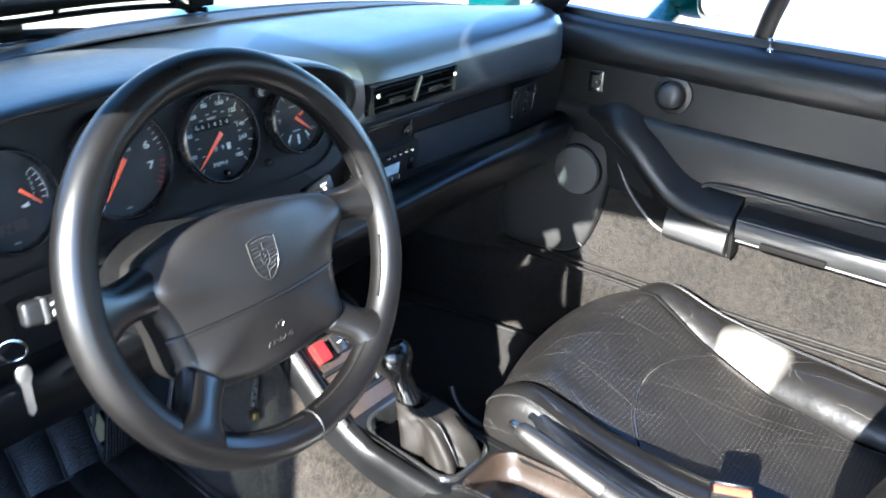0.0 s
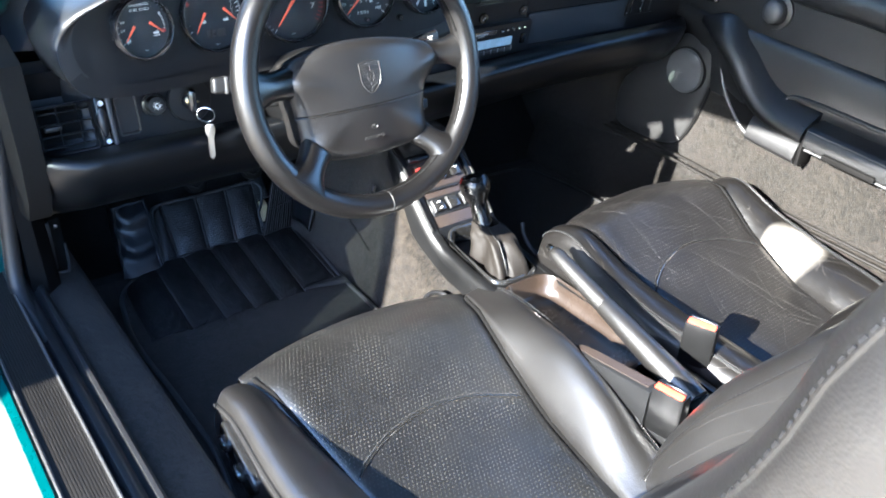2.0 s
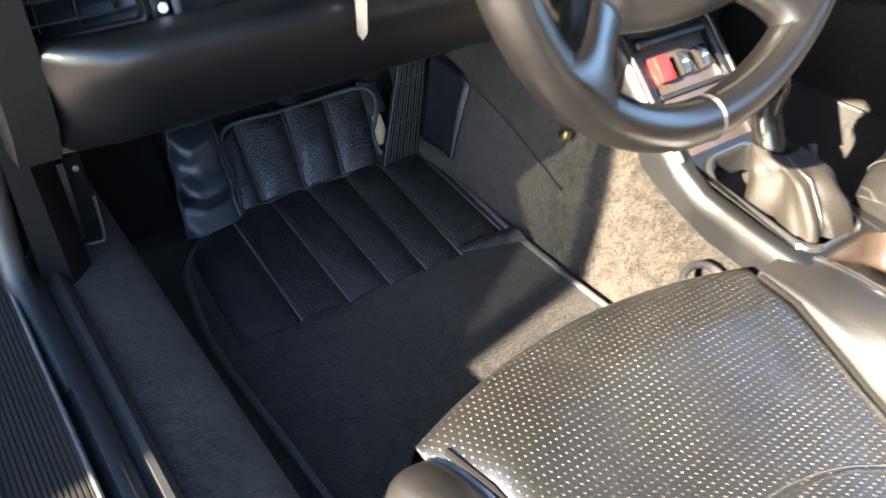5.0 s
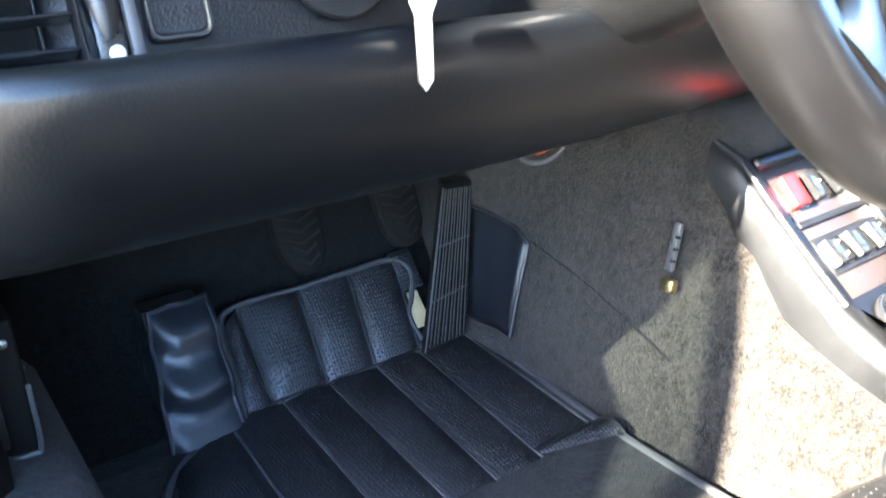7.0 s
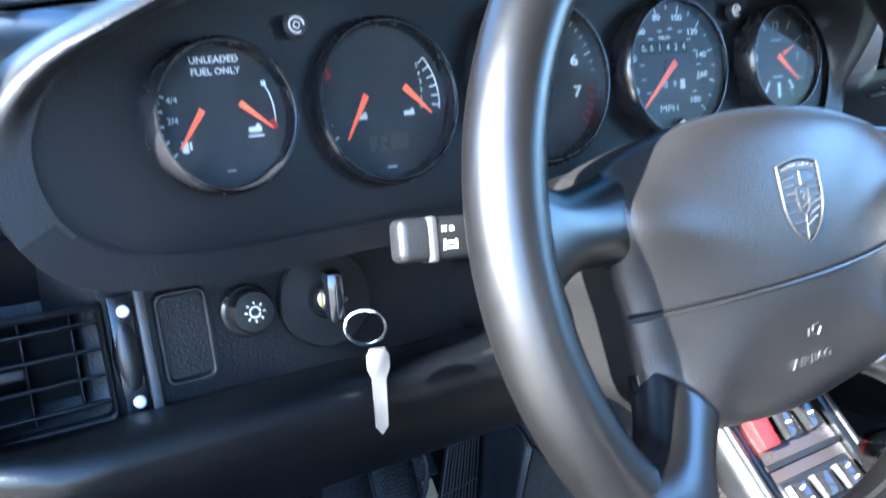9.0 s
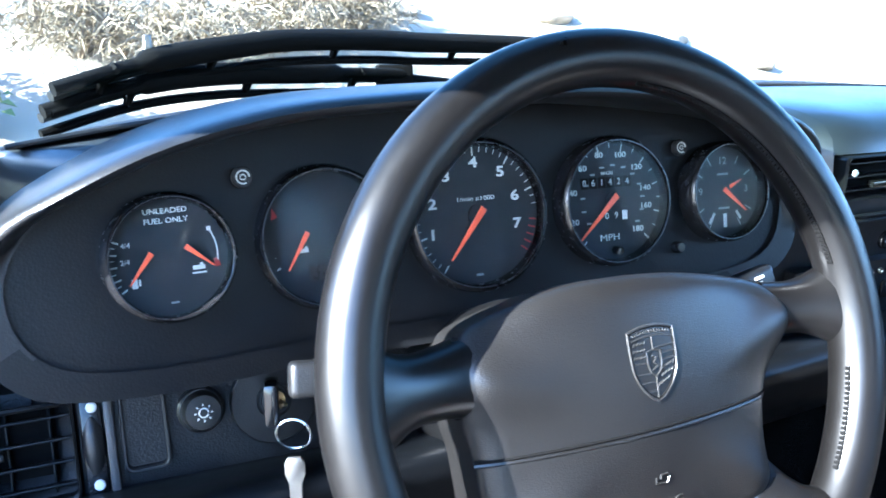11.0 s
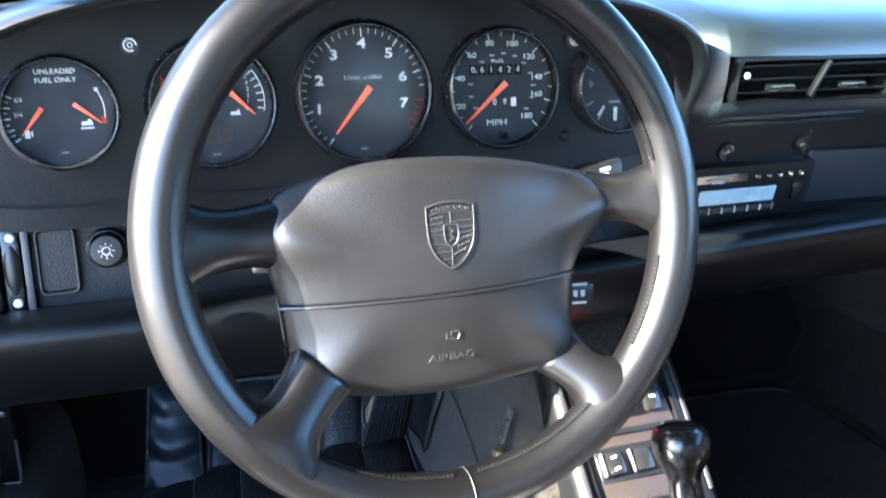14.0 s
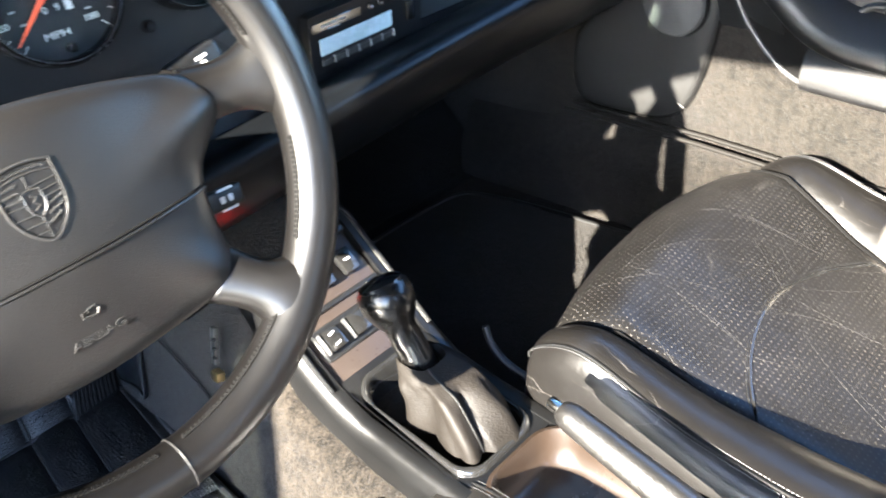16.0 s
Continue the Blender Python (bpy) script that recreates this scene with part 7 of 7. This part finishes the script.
    hand = catmull([V(0.640, 0.118, 0.447), V(0.630, 0.085, 0.440), V(0.615, 0.045, 0.408), V(0.602, 0.010, 0.375), V(0.594, -0.030, 0.345), V(0.590, -0.085, 0.328), V(0.587, -0.156, 0.318)], 6)
    # sheet in darkened rubber stands for the shade in the pocket
    part("pocket", loft_bm([edge, [e.lerp(h, 0.4) + V(0.022, 0, 0) for e, h in zip(edge, hand)], [h + V(0.03, 0, -0.01) for h in hand]], False, False), SEAL_DARK, hd, "dark sheet painting the shade behind the handle")
    part("grip_plate", loft_bm([[V(x, y, z + 0.10 * (y + 0.09)) for x, z in ((0.632, 0.252), (0.612, 0.253), (0.602, 0.258), (0.600, 0.266), (0.606, 0.284), (0.614, 0.300), (0.626, 0.306), (0.634, 0.300))] for y in (-0.034, -0.042, -0.095, -0.142, -0.146)]), RUBBER, hd, "tilted plastic finger plate", sharp=50)
    # dark slab standing for the shaded gap at the pocket's end
    part("pocket_end_shade", box_bm(0.040, 0.007, 0.064, 0.003, 2, Matrix.Translation((0.618, -0.157, 0.283))), SEAL_DARK, hd)
    # armrest bin with its lid
    ys2 = [-0.95, -0.7, -0.5, -0.3, -0.166]
    rings = [[V(x, y, z + door_drop(y) + 0.034) for x, z in ((0.66, 0.268), (0.640, 0.270), (0.600, 0.278), (0.588, 0.284), (0.584, 0.296), (0.586, 0.310), (0.591, 0.318), (0.602, 0.3225), (0.66, 0.330))] for y in ys2]
    bn = part("armrest_bin", loft_bm(rings), DOOR_SKIN, ob, "black armrest bin along the door", None, 45)
    part("bin_edge", tube_bm([V(0.5885, y, 0.3165 + door_drop(y) + 0.034) for y in ys2], 0.0018, 8), SEAL, bn, "pale lid edge")
    part("bin_edge", tube_bm([V(0.598, y, 0.2765 + door_drop(y) + 0.033) for y in ys2], 0.0026, 8), SEAL, bn)
    part("lid_catch", box_bm(0.012, 0.105, 0.011, 0.003, 2, Matrix.Translation((0.586, -0.262, 0.290)) @ pose(0, 0, 0, 4)), SEAL_DARK, bn, "slim black lid catch")
    rec = [V(0.598, -0.155, 0.326), V(0.622, -0.100, 0.340), V(0.634, -0.085, 0.355), V(0.637, -0.13, 0.366), V(0.637, -0.36, 0.352), V(0.637, -0.9, 0.325)]
    part("lid_top", tube_bm(catmull(rec, 6), 0.005, 8), DOOR_SKIN, bn)
    return ob


build_closed_door()


def build_open_door():
    ob = thing("door_2", (-0.82, 0.37, 0.05), "teal car door swung wide open, black trim inside", "car door", kind="structure")
    a = radians(60)
    along = V(-math.sin(a), -math.cos(a), 0)
    side = V(along.y, -along.x, 0)

    def at(s, n, z):
        return V(-0.815, 0.40, 0) + along * s + side * n + V(0, 0, z)
    rings = [[at(s, n, z) for n, z in ((0.0, 0.02), (0.05, 0.0), (0.085, 0.25), (0.05, 0.60), (0.0, 0.61))] for s in (0.02, 0.5, 1.12)]
    part("outer_skin", loft_bm(rings), TEAL, ob, "teal painted door skin")
    rings = [[at(s, n, z) for n, z in ((-0.005, 0.04), (-0.045, 0.06), (-0.06, 0.25), (-0.05, 0.45), (-0.06, 0.58), (-0.005, 0.615))] for s in (0.03, 0.5, 1.10)]
    part("inner_trim", loft_bm(rings), DOOR_SKIN, ob, "black vinyl inner trim")
    # framed window above the belt line, out of view, its glass darkened to block sun
    top = [at(0.08, 0.02, 0.61), at(0.30, 0.0, 0.80), at(0.46, -0.02, 0.91), at(0.62, -0.03, 0.96), at(0.80, -0.03, 0.97), at(0.97, -0.02, 0.91), at(1.08, 0.0, 0.80), at(1.12, 0.02, 0.61)]
    arch = catmull(top, 5)
    part("window_frame", tube_bm(arch, 0.018, 10, False, None, 1.3), RUBBER, ob, "black window frame")
    low = [at(lerp(0.08, 1.12, k / (len(arch) - 1)), 0.02, 0.60) for k in range(len(arch))]
    part("door_glass", loft_bm([low, arch], False, False), DOOR_GLASS, ob, "unseen door window, darkened to block the sun")
    part("door_edge_seal", tube_bm([at(0.03, -0.01, z) for z in (0.05, 0.3, 0.58)], 0.008, 8), RUBBER, ob)


build_open_door()

# rear-view mirror on the outside of the closed door
mirror = thing("door_mirror", (0.80, 0.03, 0.60), "teal door mirror outside the closed window", "door mirror")
rings = []
for k in range(9):
    t = k / 8
    y = lerp(-0.002, 0.11, t)
    r = math.sqrt(max(0.0, 1 - t ** 2.4)) if k < 8 else 0.05
    rings.append([V(0.885 + 0.100 * r * math.copysign(abs(math.cos(a)) ** 0.7, math.cos(a)), y + 0.02, 0.668 + 0.060 * r * math.copysign(abs(math.sin(a)) ** 0.75, math.sin(a))) for a in [2 * math.pi * j / 28 for j in range(28)]])
part("mirror_housing", loft_bm(rings), TEAL, mirror, sharp=70)
part("mirror_glass", loft_bm([[V(0.885 + 0.090 * s * math.copysign(abs(math.cos(a)) ** 0.7, math.cos(a)), 0.014, 0.668 + 0.051 * s * math.copysign(abs(math.sin(a)) ** 0.75, math.sin(a))) for a in [2 * math.pi * j / 28 for j in range(28)]] for s in (1.0, 0.5, 0.002)], True, False), plain("mirror_silver", (0.92, 0.93, 0.93), 0.04, 1.0), mirror)
part("mirror_foot", tube_bm([V(0.74, 0.10, 0.57), V(0.78, 0.09, 0.60), V(0.83, 0.08, 0.635)], [0.035, 0.028, 0.024], 12), TEAL, mirror)

# loose seal down the front edge of the driver's door opening
seal = catmull([V(-0.668, 0.285, 0.60), V(-0.676, 0.30, 0.50), V(-0.688, 0.312, 0.38), V(-0.700, 0.312, 0.26), V(-0.708, 0.296, 0.19), V(-0.706, 0.25, 0.166), V(-0.702, 0.15, 0.160)], 6)
setting(part("door_seal", tube_bm(seal, 0.012, 10), RUBBER), "black rubber seal round the door opening", "door seal")
setting(part("trim", loft_bm([[p + V(0.008, 0.0, 0), p + V(0.022, 0.03, 0), p + V(0.036, 0.09, 0)] for p in seal[:25]], False, False), SEAL_DARK), "black plastic trim beside the door seal", "trim")


# ---------------------------------------------------------------- driver's footwell
mat_thing = thing("floor_mat", (-0.35, 0.2, 0.0), "black floor mat with quilted leatherette heel pad", "floor mat", "floor mats")


def outline_mat(pts, z, h):
    rings = [[V(p.x, p.y, zz) for p in pts] for zz in (z, z + h * 0.7, z + h)]
    return loft_bm(rings)


mat_line = catmull([V(x, y, 0) for x, y in ((-0.150, -0.30), (-0.152, 0.0), (-0.154, 0.16), (-0.150, 0.30), (-0.137, 0.42), (-0.132, 0.525), (-0.20, 0.530), (-0.30, 0.532), (-0.405, 0.528), (-0.44, 0.515), (-0.49, 0.495), (-0.525, 0.455), (-0.540, 0.40), (-0.553, 0.30), (-0.548, 0.15), (-0.545, 0.0), (-0.545, -0.30))], 4, True)
part("mat_carpet", outline_mat(mat_line, -0.002, 0.010), MAT_PILE, mat_thing, "", None, 60)
part("mat_binding", tube_bm([V(p.x, p.y, 0.008) for p in mat_line], 0.0042, 8, True), SEAL, mat_thing, "grey bound edge")


def quilt(a, b, c, d, puff, name="quilt_panel", nu=6, nv=10, ripple=0.0, seed=0):
    """A padded panel over four corners, a-b along one end, d-c along the other."""
    a, b, c, d = map(Vector, (a, b, c, d))
    nrm = (b - a).cross(d - a).normalized()
    if nrm.z < 0 and abs(nrm.z) > 0.05:
        nrm = -nrm
    rings = []
    for i in range(nv + 1):
        v = i / nv
        row = []
        for j in range(nu + 1):
            u = j / nu
            p = a.lerp(b, u).lerp(d.lerp(c, u), v)
            h = puff * (math.sin(math.pi * u) ** 0.45) * (math.sin(math.pi * min(max(v, 0.02), 0.98)) ** 0.3)
            h += ripple * noise.noise(p * 28 + V(seed, 0, 0)) * math.sin(math.pi * u)
            row.append(p + nrm * h)
        rings.append(row)
    return part(name, loft_bm(rings, False, False), MAT_VINYL, mat_thing, "", None, 80)


far = [-0.515, -0.441, -0.380, -0.324, -0.265, -0.208, -0.142]
near = [-0.530, -0.456, -0.395, -0.339, -0.289, -0.236, -0.164]
fary = [0.470, 0.517, 0.524, 0.524, 0.524, 0.524, 0.524]
for k in range(6):
    y0 = 0.285 if k < 5 else 0.300
    quilt((near[k], y0, 0.0085), (near[k + 1], y0, 0.0085), (far[k + 1], fary[k + 1], 0.0085), (far[k], fary[k], 0.0085), 0.013, ripple=0.005, seed=k, nu=8, nv=14)
    part("quilt_seam", tube_bm([V(lerp(near[k + 1], far[k + 1], t), lerp(y0, fary[k + 1], t), 0.0115) for t in (0.0, 0.33, 0.66, 1.0)], 0.0015, 6), THREAD, mat_thing)
# curled corner of the pad
rings = []
for i in range(7):
    v = i / 6
    rings.append([V(lerp(-0.236, -0.158, u), 0.300 - 0.045 * v * (0.3 + 0.7 * u), 0.010 + 0.016 * math.sin(math.pi * min(1, v * 0.8)) * (0.35 + 0.65 * u)) for u in [j / 6 for j in range(7)]])
part("quilt_flap", loft_bm(rings, False, False), MAT_VINYL, mat_thing, "curled leatherette corner", None, 80)
# upper pad on the sloping toe board
topx = [-0.390, -0.318, -0.253, -0.190]
lowx = [-0.390, -0.326, -0.266, -0.205]
for k in range(3):
    quilt((lowx[k], 0.530, 0.012), (lowx[k + 1], 0.530, 0.012), (topx[k + 1], 0.598, 0.094), (topx[k], 0.598, 0.094), 0.014, ripple=0.004, seed=k + 9, nu=8, nv=12)
for k in range(4):
    part("quilt_seam", tube_bm([V(lowx[k], 0.528, 0.014), V(lerp(lowx[k], topx[k], 0.5), 0.562, 0.054), V(topx[k], 0.597, 0.096)], 0.0028, 6), MAT_VINYL, mat_thing)
quilt((-0.420, 0.520, 0.010), (-0.392, 0.528, 0.012), (-0.392, 0.598, 0.092), (-0.412, 0.588, 0.080), 0.008, seed=20)
part("pad_binding", tube_bm(catmull([V(-0.425, 0.512, 0.010), V(-0.418, 0.55, 0.045), V(-0.412, 0.590, 0.085), V(-0.388, 0.600, 0.097), V(-0.32, 0.600, 0.096), V(-0.253, 0.600, 0.098), V(-0.195, 0.600, 0.098), V(-0.176, 0.585, 0.085), V(-0.188, 0.566, 0.060), V(-0.200, 0.555, 0.045), V(-0.198, 0.535, 0.022), V(-0.178, 0.527, 0.012)], 4), 0.0035, 8), SEAL, mat_thing)
part("pad_tab", box_bm(0.030, 0.008, 0.050, 0.005, 2, Matrix.Translation((-0.180, 0.590, 0.085)) @ pose(0, 0, 0, -40)), MAT_VINYL, mat_thing)
part("foam_edge", box_bm(0.024, 0.006, 0.045, 0.003, 2, Matrix.Translation((-0.184, 0.566, 0.042)) @ pose(0, 0, 0, -40)), YELLOW, mat_thing, "bare yellow foam under the pad")


def pedal(x, label):
    ob = thing("pedal", (x, 0.56, 0.14), label, "pedal", "foot pedals")
    m = basis((x, 0.535, 0.182), (1, 0.02, 0), (0, 0.45, 1))
    out = [(-0.026, 0.038), (0.026, 0.038), (0.027, 0.0), (0.024, -0.020), (0.014, -0.036), (0.0, -0.040), (-0.014, -0.036), (-0.024, -0.020), (-0.027, 0.0)]
    pl = part("pedal_pad", plate_bm(out, 0.012, 0.004), SEAL_DARK, ob, "ribbed rubber pedal pad", m)
    for k in range(6):
        y = -0.026 + 0.011 * k
        w = 0.020 if k > 1 else 0.013
        part("rib", tube_bm([m @ V(-w, y + 0.004, 0.0125), m @ V(0, y - 0.004, 0.0125), m @ V(w, y + 0.004, 0.0125)], 0.0016, 6), TREAD, pl)
    part("pedal_arm", tube_bm([V(x, 0.545, 0.19), V(x + 0.004, 0.60, 0.25), V(x + 0.01, 0.68, 0.33), V(x + 0.01, 0.74, 0.36)], 0.009, 8), DARK_METAL, ob)


pedal(-0.340, "ribbed black rubber clutch pedal")
pedal(-0.222, "ribbed black rubber brake pedal")
gas = thing("pedal", (-0.160, 0.53, 0.01), "long ribbed black floor-hinged accelerator", "pedal", "foot pedals")
GAS = (V(-0.211, 0.508, 0.016), V(-0.146, 0.516, 0.016), V(-0.150, 0.545, 0.197), V(-0.109, 0.545, 0.193))


def on_gas(u, v, n=0.0):
    """A point on the accelerator's face: u across, v up, n out of it."""
    p = GAS[0].lerp(GAS[1], u).lerp(GAS[2].lerp(GAS[3], u), v)
    return p + V(-0.10, -0.97, 0.19) * n


def gas_ring(v, n):
    return [on_gas(u, v, q) for u, q in ((0.0, n - 0.010), (0.0, n - 0.002), (0.03, n), (0.97, n), (1.0, n - 0.002), (1.0, n - 0.010))]


plate_g = part("pedal_pad", loft_bm([gas_ring(v, n) for v, n in ((0.0, -0.002), (0.01, 0.0), (0.5, 0.001), (0.97, 0.0), (0.99, -0.001), (1.0, -0.004))]), SEAL_DARK, gas, "", None, 50)
# ribs paler than the pad, as if catching light
for u in (0.10, 0.28, 0.46, 0.64, 0.82):
    for du in (0.0, 0.10):
        part("rib", tube_bm([on_gas(u + du, v, 0.0008) for v in (0.02, 0.3, 0.6, 0.96)], 0.0011, 6), RUBBER, plate_g)
for v in (0.30, 0.62):
    part("rib", tube_bm([on_gas(u, v + 0.03 * u, 0.0012) for u in (0.03, 0.5, 0.97)], 0.0009, 6), RUBBER, plate_g)
# pale line along the edge paints its highlight
part("rib", tube_bm([on_gas(0.015, v, 0.0) for v in (0.0, 0.5, 0.97)], 0.0012, 6), SEAL, plate_g, "pale edge painted as a highlight")
part("pedal_hinge", box_bm(0.055, 0.02, 0.014, 0.004, 2, Matrix.Translation((-0.175, 0.527, 0.008))), PLASTIC, gas)

rest = thing("footrest", (-0.466, 0.52, 0.0), "blue-black leatherette footrest pad with soft folds", "footrest")
rings = []
for i in range(19):
    v = i / 18
    row = []
    for u in [j / 12 for j in range(13)]:
        x = lerp(lerp(-0.503, -0.431, u), lerp(-0.489, -0.429, u), v)
        puff = 0.013 * math.sin(math.pi * u) ** 0.5 * math.sin(math.pi * min(0.97, max(0.03, v))) ** 0.4
        fold = 0.0048 * math.sin(v * 15 + u * 3.2 + 0.8 * math.sin(5 * u)) + 0.003 * noise.noise(V(u * 4, v * 6, 2.0))
        row.append(V(x, 0.507 + 0.060 * v - puff - fold, 0.010 + 0.122 * v + 0.008 * u * (1 - v)))
    rings.append(row)
pad_r = part("footrest_pad", loft_bm(rings, False, False), FOOT_VINYL, rest, "", None, 80)
part("pad_binding", tube_bm([r[0] for r in rings] + list(rings[-1][1:]) + [r[-1] for r in rings[-2::-1]], 0.0028, 6), FOOT_VINYL, pad_r)
part("footrest_block", loft_bm([[V(x, 0.512, 0.004), V(x, 0.60, 0.004), V(x, 0.60, 0.130), V(x, 0.572, 0.130)] for x in (-0.492, -0.434)]), PLASTIC, rest)

# leatherette guard on the tunnel by the accelerator
rings = []
for i in range(11):
    v = i / 10
    row = []
    for j in range(11):
        u = j / 10
        y = lerp(lerp(0.521, 0.545, v), lerp(0.4435, 0.4427, v), u)
        z = lerp(0.038, lerp(0.160, 0.154 - 0.012 * smooth01((u - 0.8) / 0.2), u), v)
        x = -0.1480 + 0.25 * z - 0.007 * math.sin(math.pi * u) * math.sin(math.pi * v) - 0.0025 * math.sin(7 * u + 2 * v)
        row.append(V(x, y, z))
    rings.append(row)
guard = tagged(part("tunnel_guard", loft_bm(rings, False, False), FOOT_VINYL, None, "", None, 80), "black leatherette guard on the tunnel side", "trim panel")
solid = guard.modifiers.new("thickness", "SOLIDIFY")
solid.thickness = 0.004
part("guard_binding", tube_bm(list(rings[0]) + [r[-1] for r in rings[1:]] + list(rings[-1][-2::-1]), 0.0022, 6), RUBBER, guard, "dark bound edge")

# little bright bracket on the tunnel carpet
clip = thing("bracket", (-0.112, 0.275, 0.14), "small bright metal bracket on the tunnel carpet", "bracket")
cm = basis((-0.1075, 0.255, 0.192), (0, -1, 0), (0.25, 0.12, 1))
part("bracket_body", box_bm(0.008, 0.044, 0.006, 0.002, 2, cm), KEY_STEEL, clip)
for k in range(3):
    part("bracket_tooth", box_bm(0.005, 0.003, 0.004, 0.001, 1, cm @ Matrix.Translation((0.004, -0.012 + 0.011 * k, 0.003))), GLOSS, clip)
part("bracket_foot", box_bm(0.014, 0.012, 0.010, 0.003, 2, cm @ Matrix.Translation((0.004, -0.034, 0.001))), BRASS, clip)

# cable loop hanging under the dash
cable = thing("cable", (-0.17, 0.40, 0.31), "thin orange and grey cable loop under the dash", "cable")
part("orange_wire", tube_bm(catmull([V(-0.172, 0.40, 0.315), V(-0.168, 0.395, 0.282), V(-0.153, 0.385, 0.264), V(-0.138, 0.375, 0.280), V(-0.136, 0.37, 0.318)], 5), 0.0035, 7), ORANGE, cable)
part("grey_wire", tube_bm(catmull([V(-0.180, 0.40, 0.315), V(-0.176, 0.395, 0.268), V(-0.153, 0.385, 0.252), V(-0.130, 0.372, 0.268), V(-0.126, 0.37, 0.318)], 5), 0.0022, 7), SEAL, cable)

# bonnet release box on the footwell side
box = thing("release_box", (-0.632, 0.40, 0.14), "black plastic release box low on the footwell side", "release handle")
part("box_body", box_bm(0.036, 0.070, 0.100, 0.005, 3, Matrix.Translation((-0.635, 0.412, 0.187))), SEAL_DARK, box)
part("release_handle", loft_bm([[V(x, y, z) for x, y in ((-0.6475, 0.377), (-0.6465, 0.366 - 0.006 * b), (-0.6365, 0.366 - 0.006 * b), (-0.6355, 0.377))] for z, b in ((0.152, 0.0), (0.160, 1.0), (0.200, 1.2), (0.228, 0.6), (0.236, 0.0))]), RUBBER, box, "", None, 40)
part("box_edge", tube_bm(catmull([V(-0.651, 0.374, 0.1385), V(-0.625, 0.374, 0.1385), V(-0.618, 0.374, 0.1430), V(-0.617, 0.374, 0.190)], 4), 0.0018, 6), SEAL, box)
part("screw", lathe_bm([(0.003, 0), (0.003, 0.001), (0.001, 0.002)], 12), KEY_STEEL, box, "", basis((-0.6255, 0.3762, 0.222), (1, 0, 0), (0, 0, 1)))

# far footwell mat
mat2 = thing("floor_mat", (0.35, 0.2, 0.0), "plain black carpet floor mat", "floor mat", "floor mats")
line2 = catmull([V(x, y, 0) for x, y in ((0.165, -0.2), (0.165, 0.2), (0.175, 0.46), (0.20, 0.50), (0.46, 0.50), (0.52, 0.44), (0.54, 0.2), (0.54, -0.2))], 4, True)
part("mat_carpet", outline_mat(line2, -0.002, 0.010), MAT_PILE, mat2, "", None, 60)
part("mat_binding", tube_bm([V(p.x, p.y, 0.008) for p in line2], 0.004, 8, True), PLASTIC, mat2)
